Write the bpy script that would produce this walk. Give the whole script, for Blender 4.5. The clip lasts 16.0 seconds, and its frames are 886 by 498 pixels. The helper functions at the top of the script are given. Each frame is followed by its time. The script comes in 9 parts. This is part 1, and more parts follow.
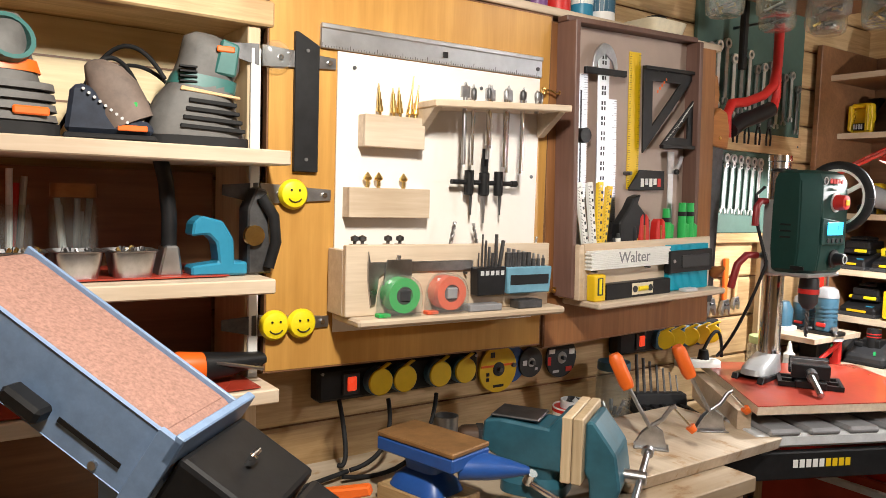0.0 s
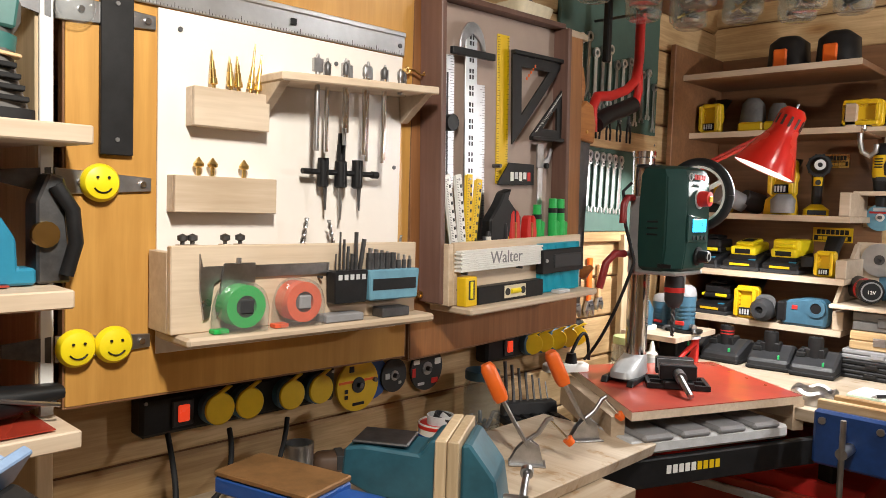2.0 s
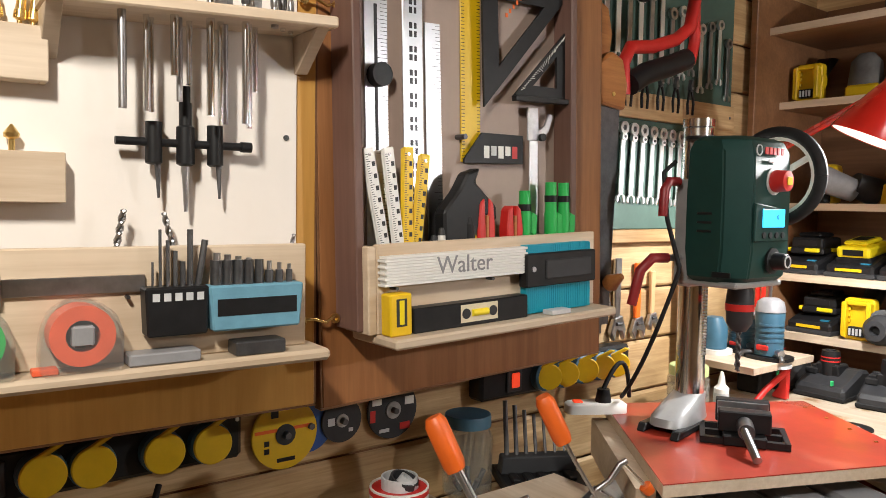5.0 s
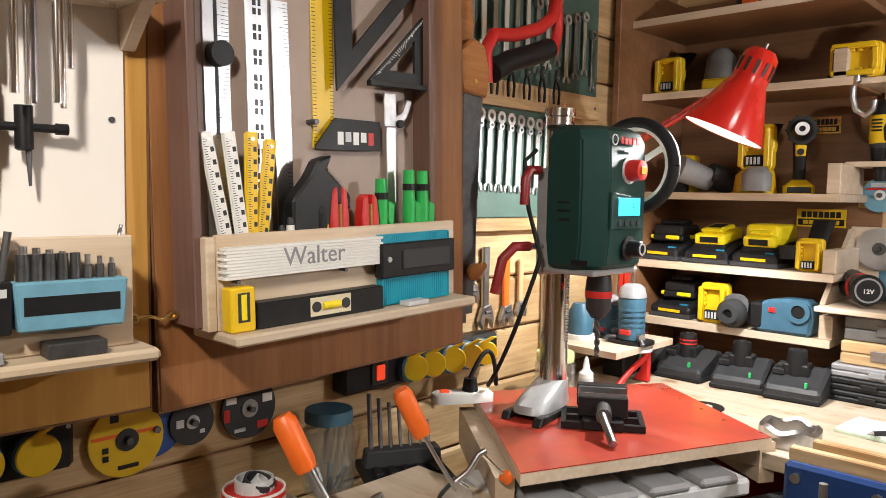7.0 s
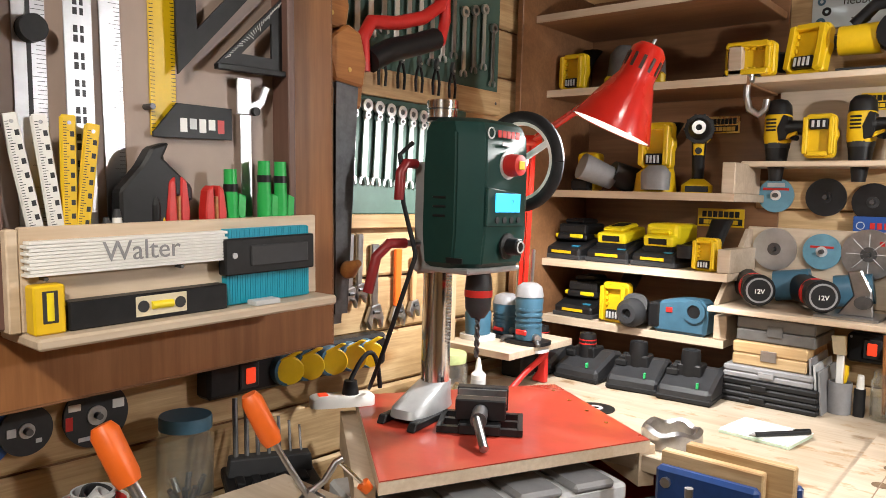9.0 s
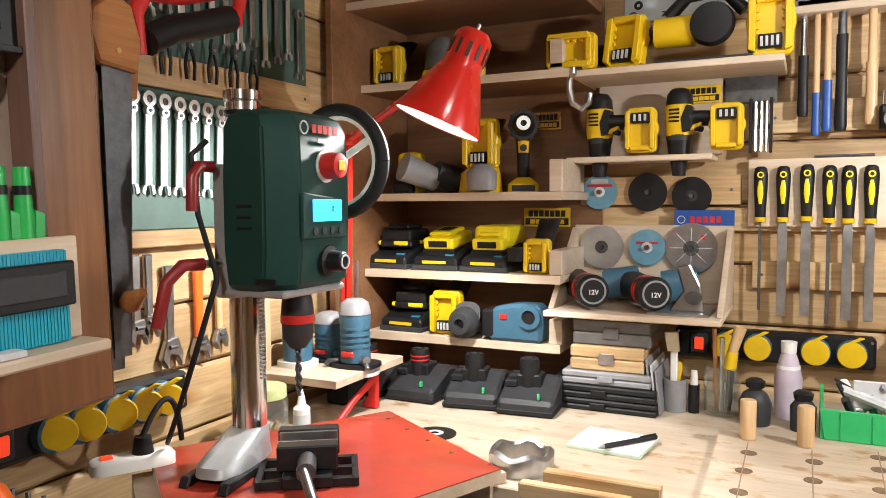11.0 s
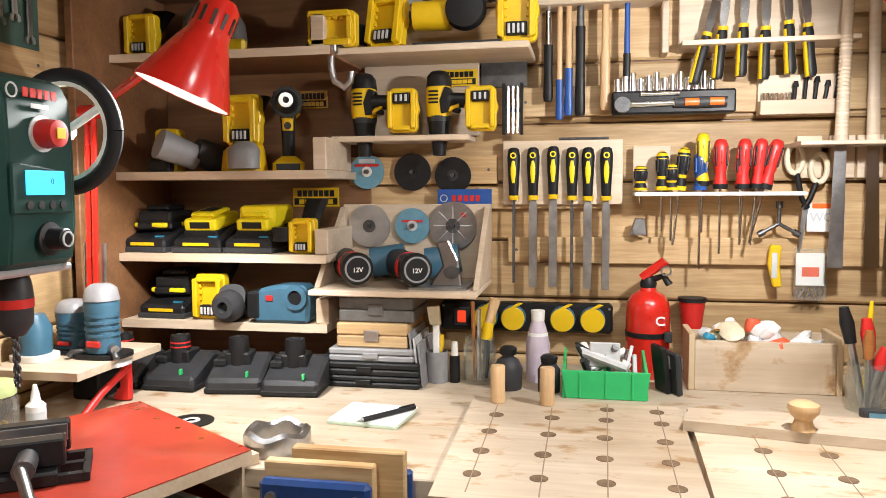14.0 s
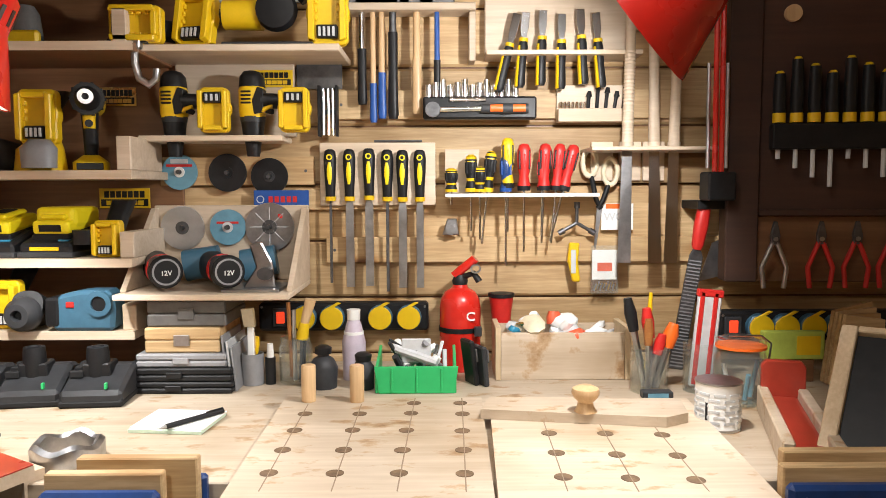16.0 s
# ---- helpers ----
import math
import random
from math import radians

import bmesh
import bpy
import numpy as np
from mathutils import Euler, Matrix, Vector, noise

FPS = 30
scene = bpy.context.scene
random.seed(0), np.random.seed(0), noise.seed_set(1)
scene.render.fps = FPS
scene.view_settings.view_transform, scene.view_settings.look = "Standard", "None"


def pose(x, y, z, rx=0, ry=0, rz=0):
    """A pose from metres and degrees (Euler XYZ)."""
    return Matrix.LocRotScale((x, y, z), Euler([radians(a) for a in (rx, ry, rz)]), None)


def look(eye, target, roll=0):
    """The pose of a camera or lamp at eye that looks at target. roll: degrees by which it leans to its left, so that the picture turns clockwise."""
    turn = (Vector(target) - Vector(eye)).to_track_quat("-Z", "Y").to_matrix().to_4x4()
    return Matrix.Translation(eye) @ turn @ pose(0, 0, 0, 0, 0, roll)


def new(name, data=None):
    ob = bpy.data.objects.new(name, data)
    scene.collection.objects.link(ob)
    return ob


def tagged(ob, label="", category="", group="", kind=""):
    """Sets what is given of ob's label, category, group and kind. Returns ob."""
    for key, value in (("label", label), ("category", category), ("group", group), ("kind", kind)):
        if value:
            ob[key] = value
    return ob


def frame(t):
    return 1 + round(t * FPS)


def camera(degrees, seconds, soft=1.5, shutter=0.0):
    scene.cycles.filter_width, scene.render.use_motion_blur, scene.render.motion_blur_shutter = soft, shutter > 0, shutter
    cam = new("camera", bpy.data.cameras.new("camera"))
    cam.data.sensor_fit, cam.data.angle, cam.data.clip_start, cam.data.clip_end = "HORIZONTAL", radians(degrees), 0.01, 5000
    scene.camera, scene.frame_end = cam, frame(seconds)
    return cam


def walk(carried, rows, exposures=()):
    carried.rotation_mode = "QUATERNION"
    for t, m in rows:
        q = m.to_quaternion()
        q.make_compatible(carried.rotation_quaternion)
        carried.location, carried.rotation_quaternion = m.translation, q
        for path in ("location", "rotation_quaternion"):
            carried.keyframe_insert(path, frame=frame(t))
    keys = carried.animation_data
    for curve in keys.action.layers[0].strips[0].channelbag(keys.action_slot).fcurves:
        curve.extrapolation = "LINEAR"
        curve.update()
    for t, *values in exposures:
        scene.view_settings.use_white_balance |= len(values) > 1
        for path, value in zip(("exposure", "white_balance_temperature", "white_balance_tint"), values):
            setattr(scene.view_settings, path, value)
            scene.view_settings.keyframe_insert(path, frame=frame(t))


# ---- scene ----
cam = camera(61.2, 16.0, soft=0.8)
METRES, EYE, TILT, LEAN, TURN = 1.3, 1.4, 0.0, 0.0, 55.0
ROWS = [
    (0.0, 0.0, 0.0, 0.0, 0.13, -4.16, -1.74),
    (0.5, -0.0011, 0.0229, -0.0005, -3.53, -3.91, -1.93),
    (1.0, -0.0093, 0.0625, -0.0068, -7.08, -3.84, -2.05),
    (1.5, -0.0217, 0.102, -0.0098, -10.28, -3.57, -1.89),
    (2.0, 0.0004, 0.1384, -0.0152, -11.19, -3.48, -1.8),
    (2.5, 0.0934, 0.23, -0.0388, -5.17, -3.5, -1.57),
    (3.0, 0.161, 0.3279, -0.0295, -0.03, -3.89, -1.86),
    (5.5, 0.2527, 0.4303, -0.0284, -4.36, -3.5, -0.55),
    (6.0, 0.2649, 0.4335, -0.0285, -6.82, -3.81, -0.59),
    (6.5, 0.2764, 0.4406, -0.0293, -8.74, -4.06, -0.79),
    (7.0, 0.2901, 0.4471, -0.0277, -10.81, -4.23, -1.04),
    (7.5, 0.3019, 0.4565, -0.0276, -11.8, -4.28, -1.19),
    (8.0, 0.3221, 0.455, -0.0255, -12.72, -4.21, -1.32),
    (8.5, 0.3571, 0.4515, -0.0257, -13.16, -4.24, -1.47),
    (9.0, 0.3957, 0.4683, -0.0316, -14.64, -4.2, -1.66),
    (9.5, 0.404, 0.5377, -0.0283, -22.4, -3.85, -1.35),
    (12.0, 0.4385, 0.61, -0.0409, -31.77, -3.69, 0.51),
    (12.5, 0.452, 0.5945, -0.0449, -35.52, -3.9, 0.52),
    (13.0, 0.4635, 0.5791, -0.0457, -38.84, -4.09, 0.46),
    (13.5, 0.4774, 0.5776, -0.05, -41.12, -4.32, 0.47),
    (14.0, 0.4856, 0.5716, -0.05, -44.04, -4.52, 0.35),
    (14.5, 0.4855, 0.5608, -0.0484, -47.33, -4.63, 0.16),
    (15.0, 0.4908, 0.5366, -0.0461, -50.07, -4.61, 0.11),
    (15.5, 0.5015, 0.5195, -0.0476, -52.19, -4.64, 0.13),
    (16.0, 0.5104, 0.5089, -0.0481, -55.22, -4.58, 0.23),
]
walk(cam, [(t, pose(0, 0, EYE, TILT, LEAN, TURN) @ pose(METRES * x, METRES * y, METRES * z, 90 + pitch, roll, yaw)) for t, x, y, z, yaw, pitch, roll in ROWS],
     exposures=[(0.0, 0.08), (1.5, 0.0), (3.0, -0.22), (5.5, -0.10), (8.0, 0.03), (9.5, 0.02), (12.5, -0.07), (16.0, -0.06)])

# ---- light ----
world = bpy.data.worlds.new("room_dark")
world.use_nodes = True
world.node_tree.nodes["Background"].inputs["Color"].default_value = (1.0, 0.95, 0.9, 1)
world.node_tree.nodes["Background"].inputs["Strength"].default_value = 0.008
scene.world = world


def area_lamp(name, at, target, power, sx, sy, colour):
    d = bpy.data.lights.new(name, "AREA")
    d.shape, d.size, d.size_y, d.energy, d.color = "RECTANGLE", sx, sy, power, colour
    ob = new(name, d)
    ob.matrix_world = look(at, target)
    return ob


def spot_lamp(name, at, target, power, radius, angle, colour):
    d = bpy.data.lights.new(name, "SPOT")
    d.energy, d.shadow_soft_size, d.spot_size, d.spot_blend, d.color = power, radius, radians(angle), 0.25, colour
    ob = new(name, d)
    ob.matrix_world = look(at, target)
    return ob


area_lamp("tube_light_one", (-0.31, 0.33, 1.985), (-0.85, 0.42, 1.25), 19.5, 0.05, 0.16, (1.0, 0.94, 0.84))
area_lamp("tube_light_two", (-0.22, 1.55, 2.125), (-0.26, 1.80, 0.0), 8, 0.6, 0.12, (1.0, 0.98, 0.95))
spot_lamp("desk_lamp_bulb", (-0.891, 2.078, 1.507), (-0.952, 2.047, 1.353), 29, 0.02, 138, (1.0, 0.985, 0.97))
spot_lamp("saw_lamp_bulb", (0.137, 2.014, 1.585), (-0.50, 2.42, 1.12), 28, 0.022, 165, (1.0, 0.985, 0.975))

# ---- materials ----
MATS = {}


def nodes_of(name):
    m = bpy.data.materials.new(name)
    m.use_nodes = True
    n = m.node_tree
    return m, n, n.nodes["Principled BSDF"]


def node(n, kind, **inputs):
    x = n.nodes.new(kind)
    for k, v in inputs.items():
        x.inputs[k.replace("_", " ")].default_value = v
    return x


def ramp(n, fac, stops):
    r = n.nodes.new("ShaderNodeValToRGB")
    e = r.color_ramp.elements
    while len(e) < len(stops):
        e.new(0.5)
    for i, (p, c) in enumerate(stops):
        e[i].position, e[i].color = p, (*c, 1)
    n.links.new(fac, r.inputs["Fac"])
    return r


def coords(n, stretch=(1, 1, 1), spread=7.0):
    tc = n.nodes.new("ShaderNodeTexCoord")
    oi = n.nodes.new("ShaderNodeObjectInfo")
    mul = n.nodes.new("ShaderNodeMath")
    mul.operation = "MULTIPLY"
    mul.inputs[1].default_value = spread
    n.links.new(oi.outputs["Random"], mul.inputs[0])
    add = n.nodes.new("ShaderNodeVectorMath")
    add.operation = "ADD"
    n.links.new(tc.outputs["Object"], add.inputs[0])
    n.links.new(mul.outputs[0], add.inputs[1])
    mp = n.nodes.new("ShaderNodeMapping")
    mp.inputs["Scale"].default_value = stretch
    n.links.new(add.outputs[0], mp.inputs["Vector"])
    return mp.outputs[0], oi.outputs["Random"]


def wood(name, light, dark, axis=0, rough=0.5, knots=False, scale=1.0, blotch=0.25, bump=0.12, spots=False):
    """Wood with its grain along one local axis."""
    m, n, b = nodes_of(name)
    st = [scale * 14.0] * 3
    st[axis] = scale * 0.9
    v, rnd = coords(n, st)
    a = node(n, "ShaderNodeTexNoise", Scale=2.0, Detail=6.0, Roughness=0.62, Distortion=0.9)
    n.links.new(v, a.inputs["Vector"])
    fine = node(n, "ShaderNodeTexNoise", Scale=14.0, Detail=3.0, Roughness=0.6)
    n.links.new(v, fine.inputs["Vector"])
    mix = n.nodes.new("ShaderNodeMix")
    mix.inputs[0].default_value = 0.35
    n.links.new(a.outputs["Fac"], mix.inputs[2])
    n.links.new(fine.outputs["Fac"], mix.inputs[3])
    mid = tuple((p + q) / 2 for p, q in zip(light, dark))
    r = ramp(n, mix.outputs[0], [(0.28, dark), (0.47, mid), (0.62, light)])
    v2, _ = coords(n, (2.2, 2.2, 2.2))
    big = node(n, "ShaderNodeTexNoise", Scale=1.6, Detail=4.0)
    n.links.new(v2, big.inputs["Vector"])
    stain = ramp(n, big.outputs["Fac"], [(0.3, (1 - blotch, 1 - blotch * 1.2, 1 - blotch * 1.5)), (0.6, (1, 1, 1))])
    mult = n.nodes.new("ShaderNodeMix")
    mult.data_type, mult.blend_type = "RGBA", "MULTIPLY"
    mult.inputs[0].default_value = 1.0
    n.links.new(r.outputs[0], mult.inputs[6])
    n.links.new(stain.outputs[0], mult.inputs[7])
    out = mult.outputs[2]
    if knots:
        vk, _ = coords(n, tuple(1.6 if i == axis else 5.0 for i in range(3)))
        vor = node(n, "ShaderNodeTexVoronoi", Scale=1.6)
        n.links.new(vk, vor.inputs["Vector"])
        kr = ramp(n, vor.outputs["Distance"], [(0.05, (0.25, 0.13, 0.06)), (0.10, (0.72, 0.58, 0.42)), (0.2, (1, 1, 1))])
        m2 = n.nodes.new("ShaderNodeMix")
        m2.data_type, m2.blend_type = "RGBA", "MULTIPLY"
        m2.inputs[0].default_value = 1.0
        n.links.new(out, m2.inputs[6])
        n.links.new(kr.outputs[0], m2.inputs[7])
        out = m2.outputs[2]
    if spots:
        vs, _ = coords(n, (1.0, 1.6, 1.0))
        sp = node(n, "ShaderNodeTexNoise", Scale=13.0, Detail=5.0, Roughness=0.6)
        n.links.new(vs, sp.inputs["Vector"])
        sr = ramp(n, sp.outputs["Fac"], [(0.57, (1, 1, 1)), (0.64, (0.80, 0.66, 0.50)), (0.72, (0.50, 0.36, 0.24))])
        m3 = n.nodes.new("ShaderNodeMix")
        m3.data_type, m3.blend_type = "RGBA", "MULTIPLY"
        m3.inputs[0].default_value = 1.0
        n.links.new(out, m3.inputs[6])
        n.links.new(sr.outputs[0], m3.inputs[7])
        out = m3.outputs[2]
    hsv = n.nodes.new("ShaderNodeHueSaturation")
    mr = n.nodes.new("ShaderNodeMapRange")
    mr.inputs["To Min"].default_value, mr.inputs["To Max"].default_value = 0.86, 1.12
    n.links.new(rnd, mr.inputs["Value"])
    n.links.new(mr.outputs[0], hsv.inputs["Value"])
    n.links.new(out, hsv.inputs["Color"])
    n.links.new(hsv.outputs[0], b.inputs["Base Color"])
    b.inputs["Roughness"].default_value = rough
    bp = n.nodes.new("ShaderNodeBump")
    bp.inputs["Strength"].default_value, bp.inputs["Distance"].default_value = bump, 0.004
    n.links.new(mix.outputs[0], bp.inputs["Height"])
    n.links.new(bp.outputs[0], b.inputs["Normal"])
    MATS[name] = m
    return m


def solid(name, colour, rough=0.45, metal=0.0, vary=0.12, scale=40.0, bump=0.05, glow=0.0, coat=0.0):
    """Paint, plastic or metal with fine mottling and scuffs."""
    m, n, b = nodes_of(name)
    v, rnd = coords(n)
    a = node(n, "ShaderNodeTexNoise", Scale=scale, Detail=5.0, Roughness=0.65)
    n.links.new(v, a.inputs["Vector"])
    lo = tuple(c * (1 - vary) for c in colour)
    hi = tuple(min(1, c * (1 + vary)) for c in colour)
    r = ramp(n, a.outputs["Fac"], [(0.3, lo), (0.7, hi)])
    n.links.new(r.outputs[0], b.inputs["Base Color"])
    big = node(n, "ShaderNodeTexNoise", Scale=scale * 0.25, Detail=4.0)
    n.links.new(v, big.inputs["Vector"])
    rr = n.nodes.new("ShaderNodeMapRange")
    rr.inputs["To Min"].default_value, rr.inputs["To Max"].default_value = max(0.05, rough - 0.14), min(1, rough + 0.14)
    n.links.new(big.outputs["Fac"], rr.inputs["Value"])
    n.links.new(rr.outputs[0], b.inputs["Roughness"])
    b.inputs["Metallic"].default_value = metal
    b.inputs["Coat Weight"].default_value = coat
    if not metal and max(colour) < 0.06:
        b.inputs["Specular IOR Level"].default_value = 0.3
    if bump:
        bp = n.nodes.new("ShaderNodeBump")
        bp.inputs["Strength"].default_value, bp.inputs["Distance"].default_value = bump, 0.002
        n.links.new(a.outputs["Fac"], bp.inputs["Height"])
        n.links.new(bp.outputs[0], b.inputs["Normal"])
    if glow:
        b.inputs["Emission Color"].default_value = (*colour, 1)
        b.inputs["Emission Strength"].default_value = glow
    MATS[name] = m
    return m


def clear(name, colour=(0.95, 0.97, 0.96), rough=0.03, alpha=0.04):
    """Thin glass or clear plastic."""
    m, n, b = nodes_of(name)
    tr = n.nodes.new("ShaderNodeBsdfTransparent")
    tr.inputs["Color"].default_value = (*colour, 1)
    mix = n.nodes.new("ShaderNodeMixShader")
    gl = n.nodes.new("ShaderNodeBsdfGlossy")
    gl.inputs["Color"].default_value = (1, 1, 1, 1)
    gl.inputs["Roughness"].default_value = rough
    lw = n.nodes.new("ShaderNodeLayerWeight")
    lw.inputs["Blend"].default_value = 0.12
    hz = n.nodes.new("ShaderNodeMixShader")
    hz.inputs[0].default_value = alpha
    df = n.nodes.new("ShaderNodeBsdfDiffuse")
    df.inputs["Color"].default_value = (*[c * 0.8 for c in colour], 1)
    n.links.new(tr.outputs[0], hz.inputs[1])
    n.links.new(df.outputs[0], hz.inputs[2])
    n.links.new(lw.outputs["Facing"], mix.inputs[0])
    n.links.new(hz.outputs[0], mix.inputs[1])
    n.links.new(gl.outputs[0], mix.inputs[2])
    n.links.new(mix.outputs[0], n.nodes["Material Output"].inputs["Surface"])
    MATS[name] = m
    return m


PINE = wood("pine", (0.68, 0.49, 0.27), (0.38, 0.23, 0.10), 0, 0.55, True, 1.0, 0.38)
PALEPINE = wood("pale_pine", (0.78, 0.66, 0.42), (0.62, 0.48, 0.27), 0, 0.5, True, 0.8, 0.15)
PINE_V = wood("pine_upright", (0.64, 0.51, 0.34), (0.46, 0.335, 0.20), 2, 0.55, False, 1.0, 0.25)
BIRCH = wood("birch_ply", (0.70, 0.58, 0.45), (0.52, 0.40, 0.285), 0, 0.5, False, 0.7, 0.22, 0.05)
BENCH = wood("bench_ply", (0.64, 0.54, 0.425), (0.46, 0.36, 0.255), 0, 0.5, False, 0.5, 0.34, 0.05, True)
DOOR = wood("door_ply", (0.37, 0.165, 0.065), (0.20, 0.082, 0.03), 2, 0.38, False, 0.6, 0.3, 0.05)
DOOR_LIGHT = wood("door_varnished", (0.66, 0.36, 0.095), (0.48, 0.24, 0.055), 2, 0.35, False, 0.6, 0.2, 0.05)
BROWN = wood("brown_ply", (0.27, 0.135, 0.065), (0.15, 0.07, 0.032), 0, 0.42, False, 0.6, 0.3, 0.05)
STRIPWOOD = wood("mauve_strip", (0.19, 0.105, 0.085), (0.11, 0.058, 0.046), 2, 0.5, False, 0.6, 0.3, 0.05)
DARKWOOD = wood("dark_wood", (0.060, 0.024, 0.013), (0.032, 0.013, 0.008), 0, 0.6, False, 0.6, 0.3, 0.05)
HANDLEWOOD = wood("handle_wood", (0.66, 0.45, 0.25), (0.50, 0.31, 0.15), 2, 0.4, False, 1.5, 0.2, 0.04)
ORANGEWOOD = wood("saw_handle_wood", (0.45, 0.19, 0.06), (0.28, 0.10, 0.03), 0, 0.3, False, 1.5, 0.2, 0.04)
WHITEPANEL = solid("white_laminate", (0.82, 0.77, 0.72), 0.4, vary=0.02, scale=12)
GREYPINK = solid("pale_board", (0.38, 0.29, 0.245), 0.5, vary=0.05, scale=20)
CEIL = solid("ceiling_board", (0.45, 0.36, 0.26), 0.8, vary=0.15, scale=6)
FLOORM = solid("concrete_floor", (0.22, 0.20, 0.18), 0.8, vary=0.25, scale=8)
BLACK = solid("black_plastic", (0.011, 0.011, 0.012), 0.45, vary=0.3)
RUBBER = solid("black_rubber", (0.012, 0.012, 0.013), 0.7, vary=0.3)
DGREY = solid("dark_grey_plastic", (0.036, 0.037, 0.04), 0.5)
GREY = solid("grey_plastic", (0.25, 0.25, 0.26), 0.45)
LGREY = solid("light_grey_plastic", (0.55, 0.56, 0.57), 0.4)
WHITE = solid("white_plastic", (0.78, 0.77, 0.74), 0.4, vary=0.04)
PAPER = solid("paper", (0.82, 0.82, 0.80), 0.8, vary=0.03)
STEEL = solid("steel", (0.44, 0.44, 0.45), 0.34, 1.0, vary=0.2)
CHROME = solid("chrome", (0.78, 0.78, 0.78), 0.16, 1.0, vary=0.05)
SATIN = solid("satin_chrome", (0.80, 0.80, 0.80), 0.42, 1.0, vary=0.08)
LEVER = solid("dark_red_grip", (0.24, 0.016, 0.018), 0.4, vary=0.1)
ALU = solid("aluminium", (0.62, 0.63, 0.65), 0.36, 1.0, vary=0.08)
DSTEEL = solid("dark_steel", (0.13, 0.13, 0.135), 0.45, 0.9, vary=0.3)
BRASS = solid("brass", (0.72, 0.52, 0.20), 0.28, 1.0)
YELLOW = solid("yellow_plastic", (0.74, 0.48, 0.008), 0.42, vary=0.06)
LEMON = solid("bright_yellow_plastic", (0.85, 0.68, 0.012), 0.4, vary=0.05)
ORANGE = solid("orange_plastic", (0.80, 0.14, 0.015), 0.4, vary=0.06)
RED = solid("red_plastic", (0.55, 0.022, 0.018), 0.4, vary=0.08)
REDPAINT = solid("red_enamel", (0.60, 0.020, 0.012), 0.25, vary=0.05, coat=0.4)
REDTABLE = solid("red_film_ply", (0.36, 0.040, 0.022), 0.3, vary=0.22, scale=9, coat=0.2)
TEALBLUE = solid("petrol_blue_plastic", (0.045, 0.125, 0.19), 0.45, vary=0.1)
NAVY = solid("navy_paint", (0.012, 0.045, 0.17), 0.35, vary=0.2)
BLUE = solid("blue_paint", (0.016, 0.075, 0.30), 0.4, vary=0.12)
PALEBLUE = solid("pale_blue_paint", (0.22, 0.33, 0.52), 0.42, vary=0.12)
SKYBLUE = solid("sky_blue_plastic", (0.025, 0.22, 0.36), 0.35, vary=0.08)
GREYBLUE = solid("grey_blue_plastic", (0.13, 0.30, 0.40), 0.45)
TURQ = solid("turquoise_plastic", (0.0, 0.30, 0.42), 0.4, vary=0.06)
VISEBLUE = solid("vise_teal_paint", (0.025, 0.10, 0.14), 0.38, vary=0.25, scale=20)
GREEN = solid("green_plastic", (0.02, 0.40, 0.08), 0.4, vary=0.06)
BINGREEN = solid("bin_green_plastic", (0.03, 0.45, 0.14), 0.4, vary=0.06)
DRILLGREEN = solid("dark_green_plastic", (0.008, 0.040, 0.034), 0.5, vary=0.08)
PANELGREEN = solid("green_painted_board", (0.055, 0.105, 0.085), 0.6, vary=0.1)
PURPLE = solid("purple_plastic", (0.18, 0.07, 0.22), 0.4)
CREAM = solid("cream_plastic", (0.70, 0.62, 0.45), 0.45)
SAND = solid("sanding_belt_grit", (0.36, 0.20, 0.16), 0.95, vary=0.3, scale=160, bump=0.4)
LEATHER = solid("brown_leather", (0.09, 0.05, 0.03), 0.6)
GLASS = clear("clear_glass")
CLEARP = clear("clear_plastic", (0.93, 0.95, 0.95), 0.08, 0.08)
CLEARG = clear("clear_green_plastic", (0.45, 0.9, 0.6), 0.1, 0.55)
CLEARO = clear("clear_orange_plastic", (1.0, 0.45, 0.25), 0.1, 0.6)
SCREEN = solid("lit_blue_screen", (0.05, 0.55, 0.95), 0.3, glow=1.4, vary=0.02)
BULB = solid("lit_bulb", (1.0, 0.95, 0.85), 0.3, glow=22.0, vary=0.0)
SWITCH = solid("lit_red_switch", (0.85, 0.06, 0.02), 0.3, glow=0.7, vary=0.05)
TUBEGLOW = solid("lit_tube", (1.0, 0.9, 0.75), 0.3, glow=8.0, vary=0.0)


# ---- building helpers ----
def part(name, bm, material, parent, label=""):
    """One mesh object under a thing or a part."""
    me = bpy.data.meshes.new(name)
    bmesh.ops.recalc_face_normals(bm, faces=bm.faces)
    bm.to_mesh(me)
    bm.free()
    me.materials.append(material)
    ob = new(name, me)
    ob.parent = parent
    if label:
        ob["label"] = label
    return ob


def thing(name, m, label, category, group="", kind=""):
    ob = new(name)
    ob.empty_display_size = 0.05
    ob.matrix_world = m
    return tagged(ob, label, category, group, kind)


def smooth(ob, limit=40):
    for p in ob.data.polygons:
        p.use_smooth = True
    ob.data.set_sharp_from_angle(angle=radians(limit))
    return ob


